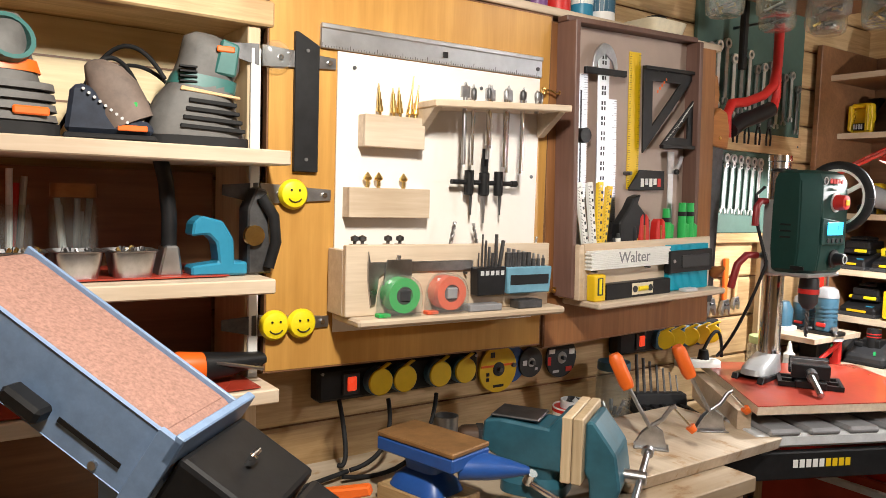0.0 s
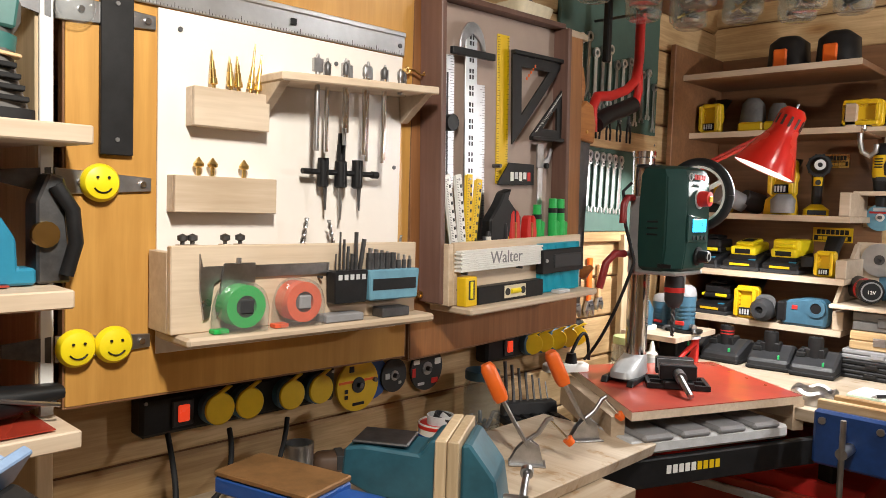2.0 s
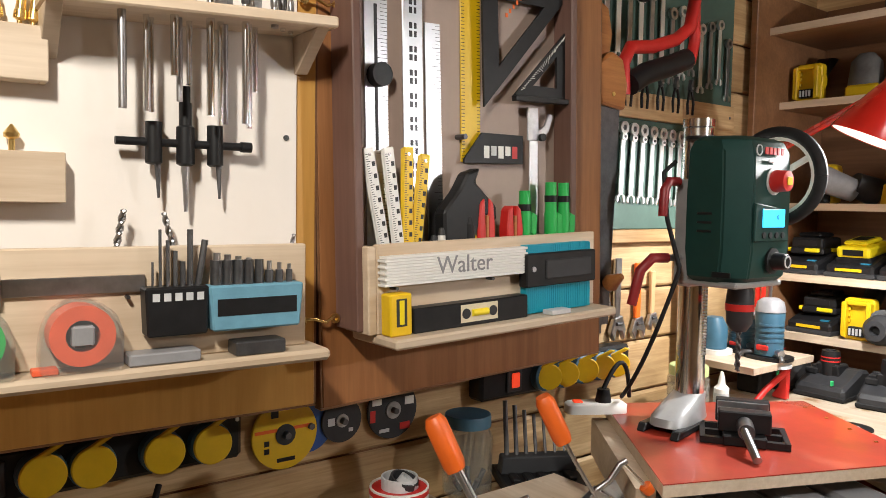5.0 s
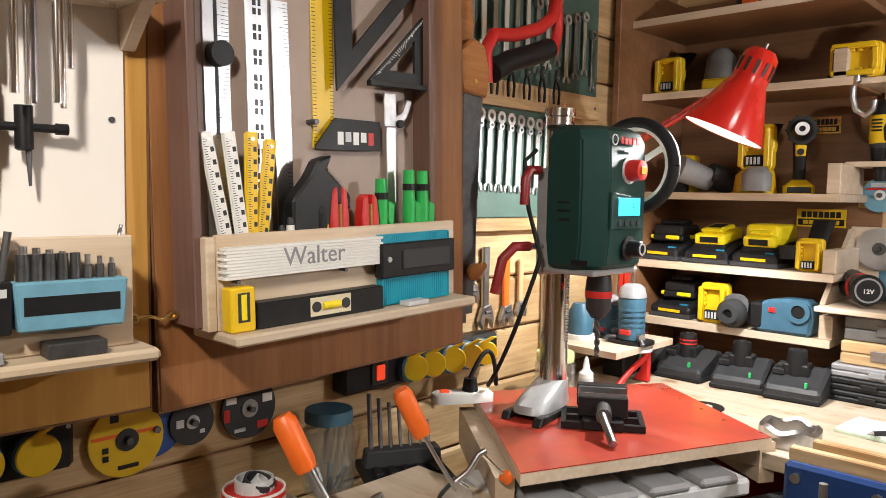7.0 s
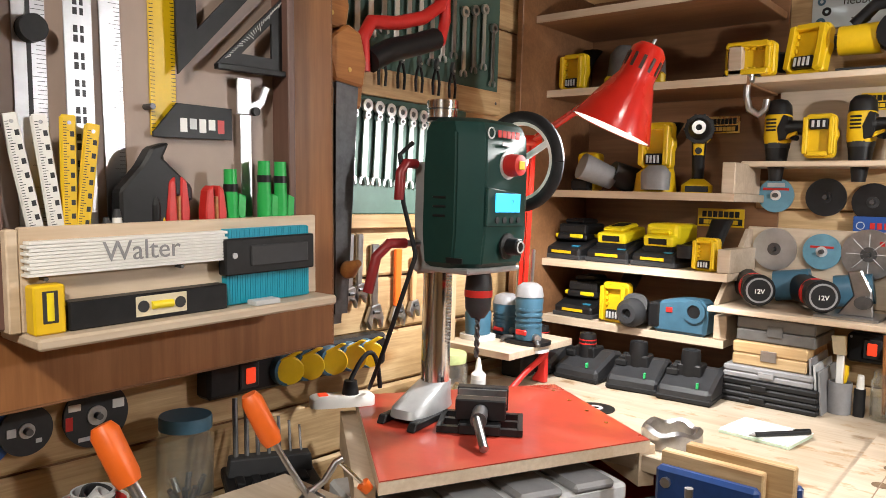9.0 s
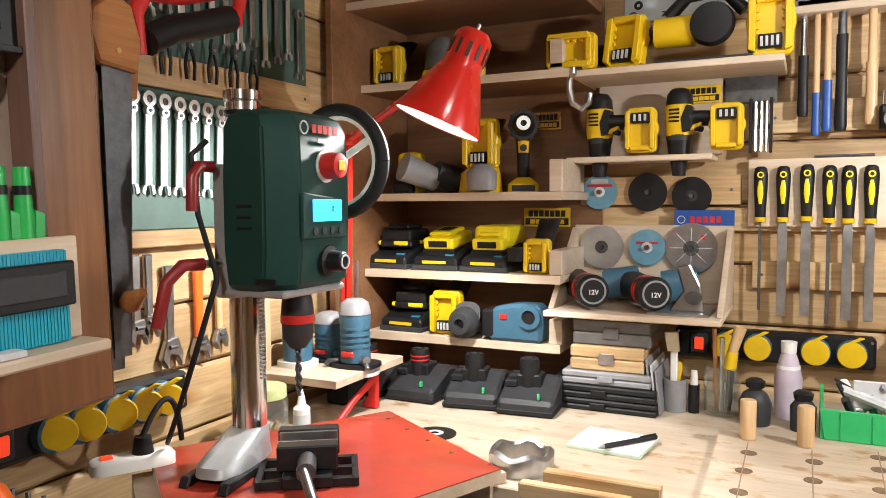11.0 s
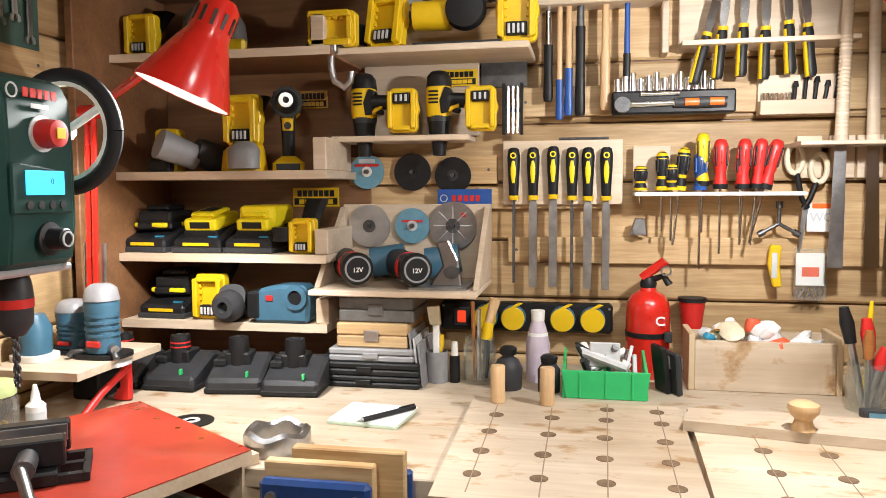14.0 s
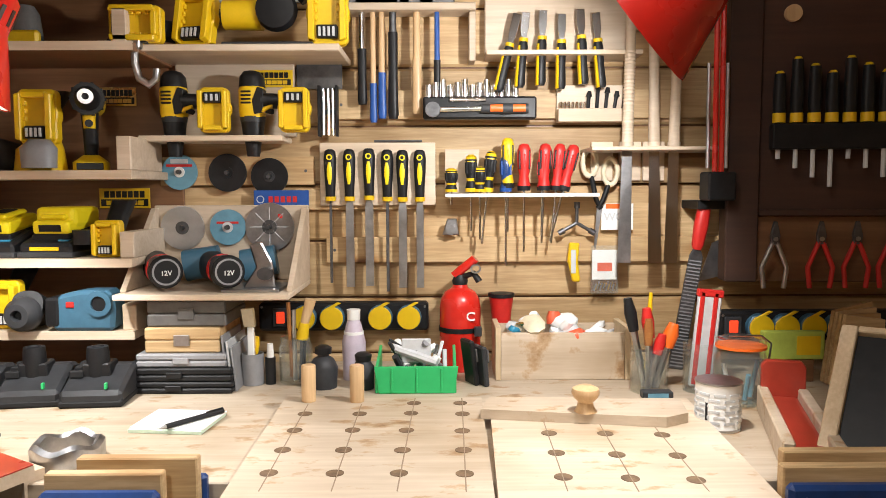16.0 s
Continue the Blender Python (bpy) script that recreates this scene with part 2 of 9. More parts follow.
def slab(bm, x0, y0, z0, x1, y1, z1, r=0.0, m=None, seg=1):
    """A box between two corners, edges rounded by r."""
    t = bmesh.new()
    bmesh.ops.create_cube(t, size=1)
    for v in t.verts:
        v.co = Vector(((x0 + x1) / 2 + v.co.x * (x1 - x0), (y0 + y1) / 2 + v.co.y * (y1 - y0), (z0 + z1) / 2 + v.co.z * (z1 - z0)))
    if r:
        r = min(r, 0.45 * min(abs(x1 - x0), abs(y1 - y0), abs(z1 - z0)))
        bmesh.ops.bevel(t, geom=t.edges[:], offset=r, segments=seg, affect="EDGES", profile=0.5)
    merge(bm, t, m)


def merge(bm, t, m=None):
    if m is not None:
        bmesh.ops.transform(t, matrix=m, verts=t.verts)
    me = bpy.data.meshes.new("tmp")
    t.to_mesh(me)
    t.free()
    bm.from_mesh(me)
    bpy.data.meshes.remove(me)


def rod(bm, a, b, r0, r1=None, n=12, caps=True):
    """A round rod or cone from a to b."""
    a, b = Vector(a), Vector(b)
    t = bmesh.new()
    bmesh.ops.create_cone(t, cap_ends=caps, segments=n, radius1=r0, radius2=r0 if r1 is None else r1, depth=(b - a).length)
    m = Matrix.Translation((a + b) / 2) @ (b - a).to_track_quat("Z", "Y").to_matrix().to_4x4()
    merge(bm, t, m)


def lathe(bm, profile, n=20, m=None):
    """A turned shape round the local z axis: rows of radius and height."""
    t = bmesh.new()
    rings = []
    for r, z in profile:
        rings.append([t.verts.new((r * math.cos(2 * math.pi * i / n), r * math.sin(2 * math.pi * i / n), z)) for i in range(n)] if r > 1e-5 else [t.verts.new((0, 0, z))])
    for p, q in zip(rings, rings[1:]):
        for i in range(n):
            j = (i + 1) % n
            if len(p) == 1 and len(q) > 1:
                t.faces.new((p[0], q[j], q[i]))
            elif len(q) == 1 and len(p) > 1:
                t.faces.new((p[i], p[j], q[0]))
            elif len(p) > 1:
                t.faces.new((p[i], p[j], q[j], q[i]))
    merge(bm, t, m)


def prism(bm, outline, y0, y1, r=0.0, m=None):
    """An outline in the local xz plane, carried from y0 to y1."""
    t = bmesh.new()
    vs = [t.verts.new((x, y0, z)) for x, z in outline]
    f = t.faces.new(vs)
    e = bmesh.ops.extrude_face_region(t, geom=[f])
    bmesh.ops.translate(t, vec=(0, y1 - y0, 0), verts=[v for v in e["geom"] if isinstance(v, bmesh.types.BMVert)])
    bmesh.ops.recalc_face_normals(t, faces=t.faces)
    if r:
        bmesh.ops.bevel(t, geom=t.edges[:], offset=r, segments=1, affect="EDGES")
    merge(bm, t, m)


def tube(bm, pts, r, n=8):
    """A bent round bar through the points."""
    pts = [Vector(p) for p in pts]
    t = bmesh.new()
    rings = []
    for i, p in enumerate(pts):
        d = (pts[min(i + 1, len(pts) - 1)] - pts[max(i - 1, 0)]).normalized()
        q = d.to_track_quat("Z", "Y")
        rings.append([t.verts.new(p + q @ Vector((r * math.cos(2 * math.pi * k / n), r * math.sin(2 * math.pi * k / n), 0))) for k in range(n)])
    for a, b in zip(rings, rings[1:]):
        best = min(range(n), key=lambda s: sum((a[k].co - b[(k + s) % n].co).length for k in range(n)))
        for k in range(n):
            t.faces.new((a[k], a[(k + 1) % n], b[(k + 1 + best) % n], b[(k + best) % n]))
    t.faces.new(rings[0])
    t.faces.new(rings[-1])
    merge(bm, t)


def bow(a, b, sag, n=10):
    """Points of a cable hanging between a and b."""
    a, b = Vector(a), Vector(b)
    return [a.lerp(b, i / n) + Vector(sag) * (4 * (i / n) * (1 - i / n)) for i in range(n + 1)]


def ring(bm, r0, r1, y0, y1, n=28, m=None):
    """A flat ring facing local -y."""
    lathe(bm, [(r0, y0), (r1, y0), (r1, y1), (r0, y1), (r0, y0)], n, (m if m is not None else Matrix()) @ pose(0, 0, 0, -90, 0, 0))


def box_part(name, parent, material, x0, y0, z0, x1, y1, z1, r=0.0, label="", seg=1):
    bm = bmesh.new()
    slab(bm, x0, y0, z0, x1, y1, z1, r, None, seg)
    return part(name, bm, material, parent, label)


def words(parent, name, text, m, size, material, depth=0.0006, bold=False):
    """Raised lettering, read from local -y, as a mesh."""
    c = bpy.data.curves.new(name, "FONT")
    c.body, c.size, c.align_x, c.align_y, c.extrude = text, size, "CENTER", "CENTER", depth
    c.offset = size * 0.02 if bold else 0.0
    c.resolution_u = 3
    tmp = bpy.data.objects.new(name + "_tmp", c)
    me = bpy.data.meshes.new_from_object(tmp)
    bpy.data.objects.remove(tmp)
    me.transform(m @ pose(0, 0, 0, 90, 0, 0))
    me.materials.append(material)
    ob = new(name, me)
    ob.parent = parent
    return ob


def A(u, d, z, tilt=0.0):
    """A place on the long side wall: u along it, d out to it, z up. Local x runs along, y into the wall."""
    return pose(-d, u, z, 0, 0, 90) @ pose(0, 0, 0, 0, tilt, 0)


def B(x, y, z, turn=0.0, tilt=0.0):
    """A place before the end wall. Local x runs to the right, y into the wall."""
    return pose(x, y, z, 0, 0, turn) @ pose(0, 0, 0, 0, tilt, 0)


def DA(u, d, z, tilt=0.0):
    """A place on the first cabinet door, which stands slightly ajar."""
    return pose(-1.147, 0.5, 0, 0, 0, -2.58) @ pose(1.149, -0.5, 0) @ A(u, d, z, tilt)


def DB(u, d, z, tilt=0.0):
    """A place on the second cabinet door, which sags a little in its plane."""
    return A(u, d - 0.025, z, tilt - 1.8)


def AZ(u, z, d):
    return A(u, d, z)


def BZ(x, z, y):
    return B(x, y, z)

# ---- the room ----
def plank_wall(name, label, m, x0, x1, top, pitch, mat):
    """A boarded wall facing local -y, each board a piece."""
    w = thing(name, m, label, "wall", kind="structure")
    box_part("backing", w, BROWN, x0, 0.014, 0, x1, 0.06, top)
    z, meshes = 0.0, {}
    while z < top - 0.01:
        h = min(pitch, top - z)
        bm = bmesh.new()
        slab(bm, x0, -0.0, 0.0022, x1, 0.0135, h - 0.0022, 0.0055)
        ob = part("plank", bm, mat, w) if round(h, 3) not in meshes else None
        if ob is None:
            ob = new("plank", meshes[round(h, 3)])
            ob.parent = w
        meshes[round(h, 3)] = ob.data
        ob.location.z = z
        z += pitch
    return w


plank_wall("wall_side", "knotty pine boarded wall above the side bench", A(0.9, 1.325, 0), -1.9, 1.86, 2.3, 0.118, PINE)
plank_wall("wall_end", "knotty pine boarded end wall behind hung tools", B(0, 2.70, 0), -1.36, 1.16, 2.3, 0.135, PINE)
plank_wall("wall_far_side", "pine boarded side wall of the shed", pose(1.1, 0.9, 0, 0, 0, -90), -1.86, 1.9, 2.3, 0.135, PINE)
plank_wall("wall_rear", "pine boarded rear wall of the shed", pose(0, -0.95, 0, 0, 0, 180), -1.16, 1.36, 2.3, 0.135, PINE)
fl = bmesh.new()
slab(fl, -1.38, -1.02, -0.1, 1.17, 2.77, 0)
tagged(part("floor", fl, FLOORM, None), "grey concrete workshop floor under the benches", "floor", kind="structure")
cl = bmesh.new()
slab(cl, -1.38, -1.02, 2.202, 1.17, 2.77, 2.26)
for i in range(9):
    slab(cl, -1.31, -0.95 + i * 0.42, 2.19, 1.1, -0.92 + i * 0.42, 2.202)
tagged(part("ceiling", cl, CEIL, None), "wooden board ceiling with thin battens", "ceiling", kind="structure")


def tube_fixture(m, length):
    t = thing("ceiling_light", m, "white ceiling tube light with a lit tube", "light", "tube lights")
    box_part("housing", t, WHITE, -length / 2, -0.035, 0.02, length / 2, 0.035, 0.062, 0.004)
    bm = bmesh.new()
    rod(bm, (-length / 2 + 0.03, 0, 0.012), (length / 2 - 0.03, 0, 0.012), 0.008)
    part("tube", bm, TUBEGLOW, t)
    for s in (-1, 1):
        box_part("end_cap", t, WHITE, s * length / 2 - 0.012, -0.02, -0.003, s * length / 2 + 0.012, 0.02, 0.03, 0.002)
    for s in (-1, 1):
        bm = bmesh.new()
        rod(bm, (s * length * 0.3, 0, 0.061), (s * length * 0.3, 0, max(0.063, 2.191 - m.translation.z)), 0.004, n=8)
        part("hanger", bm, STEEL, t)
    return t


tube_fixture(pose(-0.31, 0.33, 1.998, 0, 0, 90), 0.22)
tube_fixture(pose(-0.22, 1.55, 2.138), 0.7)


# ---- side wall cabinet doors ----
def cabinet_door(u0, u1, z0, z1, front, label, mat, at, depth=0.02):
    t = thing("cabinet_door", at(u0, front + depth, z0), label, "door", "cabinet doors")
    w, h = u1 - u0, z1 - z0
    box_part("panel", t, mat, 0.003, -depth, 0.003, w - 0.003, 0, h - 0.003, 0.001)
    for x0, z0e, x1, z1e in ((0, 0, w, 0.0028), (0, h - 0.0028, w, h), (0, 0.0032, 0.0028, h - 0.0032), (w - 0.0028, 0.0032, w, h - 0.0032)):
        box_part("edge_strip", t, BROWN, x0, -depth + 0.001, z0e, x1, -0.001, z1e, 0.0005, "darker bare plywood edge")
    return t


carc = thing("wall_cabinet", A(0.45, 1.325, 1.10), "brown plywood wall cabinet body behind its doors", "cabinet")
box_part("bottom_board", carc, DOOR, 0, -0.138, 0, 1.15, 0, 0.016)
box_part("side_board", carc, DOOR, 1.135, -0.138, 0.018, 1.15, 0, 0.66)
box_part("top_board", carc, DOOR, 0, -0.138, 0.662, 1.15, 0, 0.68)
door_one = cabinet_door(0.455, 1.037, 1.099, 1.76, 1.15, "varnished brown plywood cabinet door with strap hinges", DOOR_LIGHT, DA)
door_two = cabinet_door(1.045, 1.590, 1.090, 1.75, 1.15, "reddish brown plywood cabinet door with a tool tray", DOOR, DB)

# ---- benches ----
def bench(name, m, x0, y0, x1, y1, top, thick, label, mat, legs):
    t = thing(name, m, label, "workbench")
    box_part("worktop", t, mat, x0, y0, top - thick, x1, y1, top, 0.002)
    for x, y in legs:
        box_part("leg", t, PINE_V, x - 0.035, y - 0.035, 0, x + 0.035, y + 0.035, top - thick, 0.003)
    return t


bench("end_workbench", B(0, 0, 0), -1.30, 1.95, 0.95, 2.698, 0.926, 0.03, "pale plywood workbench top along the end wall", BENCH,
      [(-1.2, 2.05), (-1.2, 2.6), (-0.3, 2.05), (0.6, 2.05), (0.6, 2.6)])
bench("side_workbench", A(0, 1.31, 0), -0.85, -0.5, 1.33, -0.002, 0.87, 0.03, "worn pine workbench top along the side wall", BENCH,
      [(-0.8, -0.45), (-0.8, -0.05), (0.4, -0.45), (1.28, -0.45), (1.28, -0.05)])
# ---- shape helpers for tools ----
def loft(bm, rows, n=16, p=3.0, m=None):
    """A soft body of rounded sections: rows of height, centre x, centre y, half width x, half width y."""
    t = bmesh.new()
    rings = []
    for z, cx, cy, hx, hy in rows:
        rr = []
        for i in range(n):
            a = 2 * math.pi * (i + 0.5) / n
            c, s = math.cos(a), math.sin(a)
            rr.append(t.verts.new((cx + hx * math.copysign(abs(c) ** (2 / p), c), cy + hy * math.copysign(abs(s) ** (2 / p), s), z)))
        rings.append(rr)
    for a, b in zip(rings, rings[1:]):
        for i in range(n):
            t.faces.new((a[i], a[(i + 1) % n], b[(i + 1) % n], b[i]))
    t.faces.new(rings[0][::-1])
    t.faces.new(rings[-1])
    merge(bm, t, m)


def loft_part(name, parent, material, rows, n=16, p=3.0, m=None, label=""):
    bm = bmesh.new()
    loft(bm, rows, n, p, m)
    return smooth(part(name, bm, material, parent, label), 50)


def rod_part(name, parent, material, a, b, r0, r1=None, n=14, label=""):
    bm = bmesh.new()
    rod(bm, a, b, r0, r1, n)
    return smooth(part(name, bm, material, parent, label))


def lathe_part(name, parent, material, profile, n=20, m=None, label=""):
    bm = bmesh.new()
    lathe(bm, profile, n, m)
    return smooth(part(name, bm, material, parent, label))


def tube_part(name, parent, material, pts, r, n=8, label=""):
    bm = bmesh.new()
    tube(bm, pts, r, n)
    return smooth(part(name, bm, material, parent, label), 60)


def prism_part(name, parent, material, outline, y0, y1, r=0.0, m=None, label=""):
    bm = bmesh.new()
    prism(bm, outline, y0, y1, r, m)
    return part(name, bm, material, parent, label)


FACE = pose(0, 0, 0, 90, 0, 0)  # turns a shape round z to face local -y


def board(name, m, x0, z0, x1, z1, t, mat, label, category="board", group="", r=0.0015):
    """A single flat board whose back lies on local y = 0."""
    ob = thing(name, m, label, category, group)
    box_part("panel", ob, mat, x0, -t, z0, x1, 0, z1, r)
    if name in ("wall_batten", "pine_rail"):
        for x in (x0 + 0.02, x1 - 0.02):
            rod_part("screw", ob, DSTEEL, (x, -t - 0.001, (z0 + z1) / 2), (x, -t + 0.002, (z0 + z1) / 2), 0.0035, n=10)
    return ob


def rectA(name, u0, z1, u1, z0, d, t, mat, label, category, r=0.001, part_name="body", at=A):
    """A flat thing on the side wall between two corners, its back at depth d."""
    ob = thing(name, at(u0, d, z0), label, category)
    box_part(part_name, ob, mat, 0, -t, 0, u1 - u0, 0, z1 - z0, r)
    return ob


# ---- open shelf unit beside the doors ----
shelf_unit = thing("shelf_unit", A(-0.62, 1.31, 0.87), "open pine shelf unit with pale plywood shelves", "shelf")
for z, d, r in ((1.438, 0.26, 1.075), (1.246, 0.255, 1.056), (1.077, 0.25, 1.066)):
    box_part("shelf", shelf_unit, BIRCH, 0, -d, z - 0.872, r, -0.004, z - 0.85, 0.002, "pale plywood shelf with a bare edge")
box_part("side_board", shelf_unit, PINE_V, 1.045, -0.155, 0.002, 1.066, -0.002, 0.86, 0.002)
box_part("back_panel", shelf_unit, BROWN, 0, -0.003, 0.0, 1.04, -0.001, 0.555, 0)
box_part("upper_back_panel", shelf_unit, PALEPINE, 0, -0.006, 0.594, 1.04, -0.001, 0.784, 0, "pale plank back of the top shelf")
for zz in (0.655, 0.722):
    box_part("back_joint", shelf_unit, BROWN, 0, -0.0075, zz, 1.04, -0.0055, zz + 0.003, 0)
box_part("top_box", shelf_unit, PINE, 0, -0.165, 0.785, 1.085, -0.004, 0.825, 0.003)
box_part("edge_strip", shelf_unit, WHITE, 1.048, -0.162, 0.2, 1.064, -0.156, 0.75, 0.001)
box_part("shelf_cover", shelf_unit, REDTABLE, 0.3, -0.21, 0.398, 1.0, -0.02, 0.400, 0)
box_part("shelf_cover", shelf_unit, REDTABLE, 0.02, -0.24, 0.2295, 1.04, -0.02, 0.231, 0)


def sander(u, d, z, turn, s, mats, label, nose):
    t = thing("sander", A(u, d, z) @ pose(0, 0, 0, 0, 0, turn), label, "sander", "hand sanders")
    base, body, trim = mats
    loft_part("sole", t, RUBBER, [(0, 0, 0, 0.062 * s, 0.045 * s), (0.014 * s, 0, 0, 0.062 * s, 0.045 * s)], 18, 3.5)
    for i in range(4):
        z0 = (0.016 + i * 0.012) * s
        loft_part("cooling_rib", t, base, [(z0, 0.002 * i, 0, (0.060 - 0.003 * i) * s, 0.044 * s), (z0 + 0.008 * s, 0.002 * i, 0, (0.058 - 0.003 * i) * s, 0.043 * s)], 18, 3.5)
    loft_part("body", t, body, [(0.014 * s, -0.002, 0, 0.054 * s, 0.040 * s), (0.05 * s, -0.006, 0, 0.052 * s, 0.039 * s), (0.075 * s, -0.008, 0, 0.046 * s, 0.035 * s),
                                (0.10 * s, -0.004, 0, 0.036 * s, 0.031 * s), (0.125 * s, 0.004, 0, 0.028 * s, 0.027 * s), (0.138 * s, 0.008, 0, 0.014 * s, 0.016 * s)], 20, 2.6)
    loft_part("trim_band", t, trim, [(0.072 * s, -0.006, 0, 0.049 * s, 0.0365 * s), (0.086 * s, -0.005, 0, 0.044 * s, 0.0345 * s)], 20, 2.6)
    box_part("badge", t, ORANGE, 0.004 * s, -0.0475 * s, 0.022 * s, 0.042 * s, -0.043 * s, 0.032 * s, 0.002, "orange badge")
    if nose:
        bm = bmesh.new()
        lathe(bm, [(0.030, -0.01), (0.032, 0.012), (0.032, 0.030), (0.026, 0.030), (0.024, 0.008), (0.0, 0.008)], 20, pose(0.0, -0.012, 0.10 * s, 70, 0, 10))
        part("dust_port", bm, TEALTOOL, t, "dark teal dust port ring")
    else:
        box_part("switch", t, ORANGE, -0.0, -0.012, 0.133 * s, 0.02, 0.012, 0.142 * s, 0.003, "orange switch")
    tube_part("cord", t, RUBBER, bow((-0.03, 0.03, 0.06), (-0.13, 0.05, 0.02), (0, 0, 0.10), 14), 0.0035)
    return t


GREYTOOL = solid("worn_grey_plastic", (0.11, 0.105, 0.10), 0.6, vary=0.3, scale=25)
DUSTY = solid("dusty_brown_plastic", (0.16, 0.12, 0.10), 0.75, vary=0.3, scale=25)
TEALTOOL = solid("teal_tool_plastic", (0.03, 0.13, 0.12), 0.45)
NAVYTOOL = solid("navy_tool_plastic", (0.025, 0.032, 0.05), 0.55, vary=0.3)
sander(0.085, 1.13, 1.460, 8, 1.12, (GREYTOOL, GREYTOOL, ORANGE), "dark grey sander with a teal dust port", True)
ds1 = thing("sander", A(0.222, 1.14, 1.4605) @ pose(0, 0, 0, 0, 0, -10), "dusty grey detail sander with a navy base and orange badge", "sander", "hand sanders")
prism_part("sole", ds1, RUBBER, [(-0.06, 0), (0.06, 0), (0.057, 0.008), (-0.058, 0.008)], -0.042, 0.042, 0.002)
prism_part("base", ds1, NAVYTOOL, [(-0.058, 0.0085), (0.056, 0.0085), (0.052, 0.026), (0.02, 0.032), (-0.012, 0.055), (-0.03, 0.075), (-0.05, 0.07)], -0.038, 0.038, 0.006)
loft_part("body", ds1, DUSTY, [(0.0, 0, 0, 0.036, 0.036), (0.02, 0, 0, 0.038, 0.037), (0.05, 0.002, 0, 0.034, 0.034), (0.075, 0.0, 0, 0.026, 0.026), (0.092, -0.006, 0, 0.014, 0.014), (0.096, -0.008, 0, 0.006, 0.006)], 22, 2.4, pose(0.022, -0.006, 0.024, 0, -24, 0))
for i in range(9):
    rod_part("slot_stud", ds1, LGREY, (-0.034 + i * 0.0068, -0.0425, 0.066 - i * 0.0052), (-0.034 + i * 0.0068, -0.036, 0.066 - i * 0.0052), 0.0022, n=6)
box_part("badge", ds1, ORANGE, 0.008, -0.0405, 0.013, 0.046, -0.036, 0.021, 0.001, "orange badge")
box_part("switch", ds1, GREEN, 0.026, -0.040, 0.046, 0.033, -0.034, 0.053, 0.001, "small green switch")
tube_part("cord", ds1, RUBBER, bow((-0.03, 0.03, 0.09), (0.06, 0.09, 0.03), (0, 0, 0.06), 14), 0.0035)
tube_part("cord", ds1, RUBBER, bow((-0.04, 0.04, 0.07), (0.08, 0.10, 0.02), (0, 0, 0.05), 14), 0.003)
bs2 = thing("sander", A(0.342, 1.145, 1.4605) @ pose(0, 0, 0, 0, 0, -6), "grey and green belt sander with black ribs", "sander", "hand sanders")
loft_part("sole", bs2, RUBBER, [(0, 0, 0, 0.074, 0.048), (0.013, 0, 0, 0.074, 0.048)], 20, 4.5, label="worn dark sole")
loft_part("body", bs2, GREYTOOL, [(0.0135, -0.002, 0, 0.071, 0.046), (0.045, -0.006, 0, 0.064, 0.045), (0.072, -0.002, 0, 0.054, 0.043), (0.09, 0.006, 0, 0.047, 0.04)], 24, 3.6)
for i in range(4):
    z0 = 0.02 + i * 0.0125
    prism_part("cooling_rib", bs2, RUBBER, [(-0.03 + 0.004 * i, z0 + 0.004), (0.062 - 0.004 * i, z0), (0.062 - 0.004 * i, z0 + 0.006), (-0.03 + 0.004 * i, z0 + 0.010)], -0.0492 + 0.0006 * i, -0.035, 0.001)
prism_part("brown_seam", bs2, HANDLEWOOD, [(-0.03, 0.078), (0.056, 0.070), (0.055, 0.074), (-0.028, 0.084)], -0.044, -0.02, 0.001)
loft_part("trim_band", bs2, TEALTOOL, [(0.0, 0, 0, 0.049, 0.041), (0.018, 0.003, 0, 0.046, 0.039)], 24, 3.4, pose(0.006, 0, 0.084, 0, 7, 0), "green band")
loft_part("head", bs2, GREYTOOL, [(0.0, 0, 0, 0.043, 0.037), (0.02, 0.006, 0, 0.044, 0.036), (0.04, 0.006, 0, 0.042, 0.034), (0.056, 0.0, 0, 0.034, 0.028), (0.064, -0.004, 0, 0.018, 0.016)], 24, 3.0, pose(0.009, 0, 0.102, 0, 7, 0))
prism_part("grip_panel", bs2, TEALTOOL, [(0.018, 0.106), (0.05, 0.103), (0.056, 0.15), (0.03, 0.158)], -0.0385, -0.02, 0.003, label="green grip panel")
box_part("badge", bs2, ORANGE, 0.022, -0.0405, 0.138, 0.048, -0.037, 0.147, 0.002, "orange badge")
for i in range(4):
    box_part("slot", bs2, RUBBER, -0.03, -0.0425, 0.09 + i * 0.007, -0.006, -0.03, 0.0925 + i * 0.007, 0)
tube_part("cord", bs2, RUBBER, bow((-0.04, 0.03, 0.10), (-0.16, 0.10, 0.05), (0, 0, 0.07), 16), 0.0035)
tube_part("cord", bs2, RUBBER, bow((-0.03, 0.04, 0.09), (-0.18, 0.11, 0.02), (0, 0, 0.06), 16), 0.003)


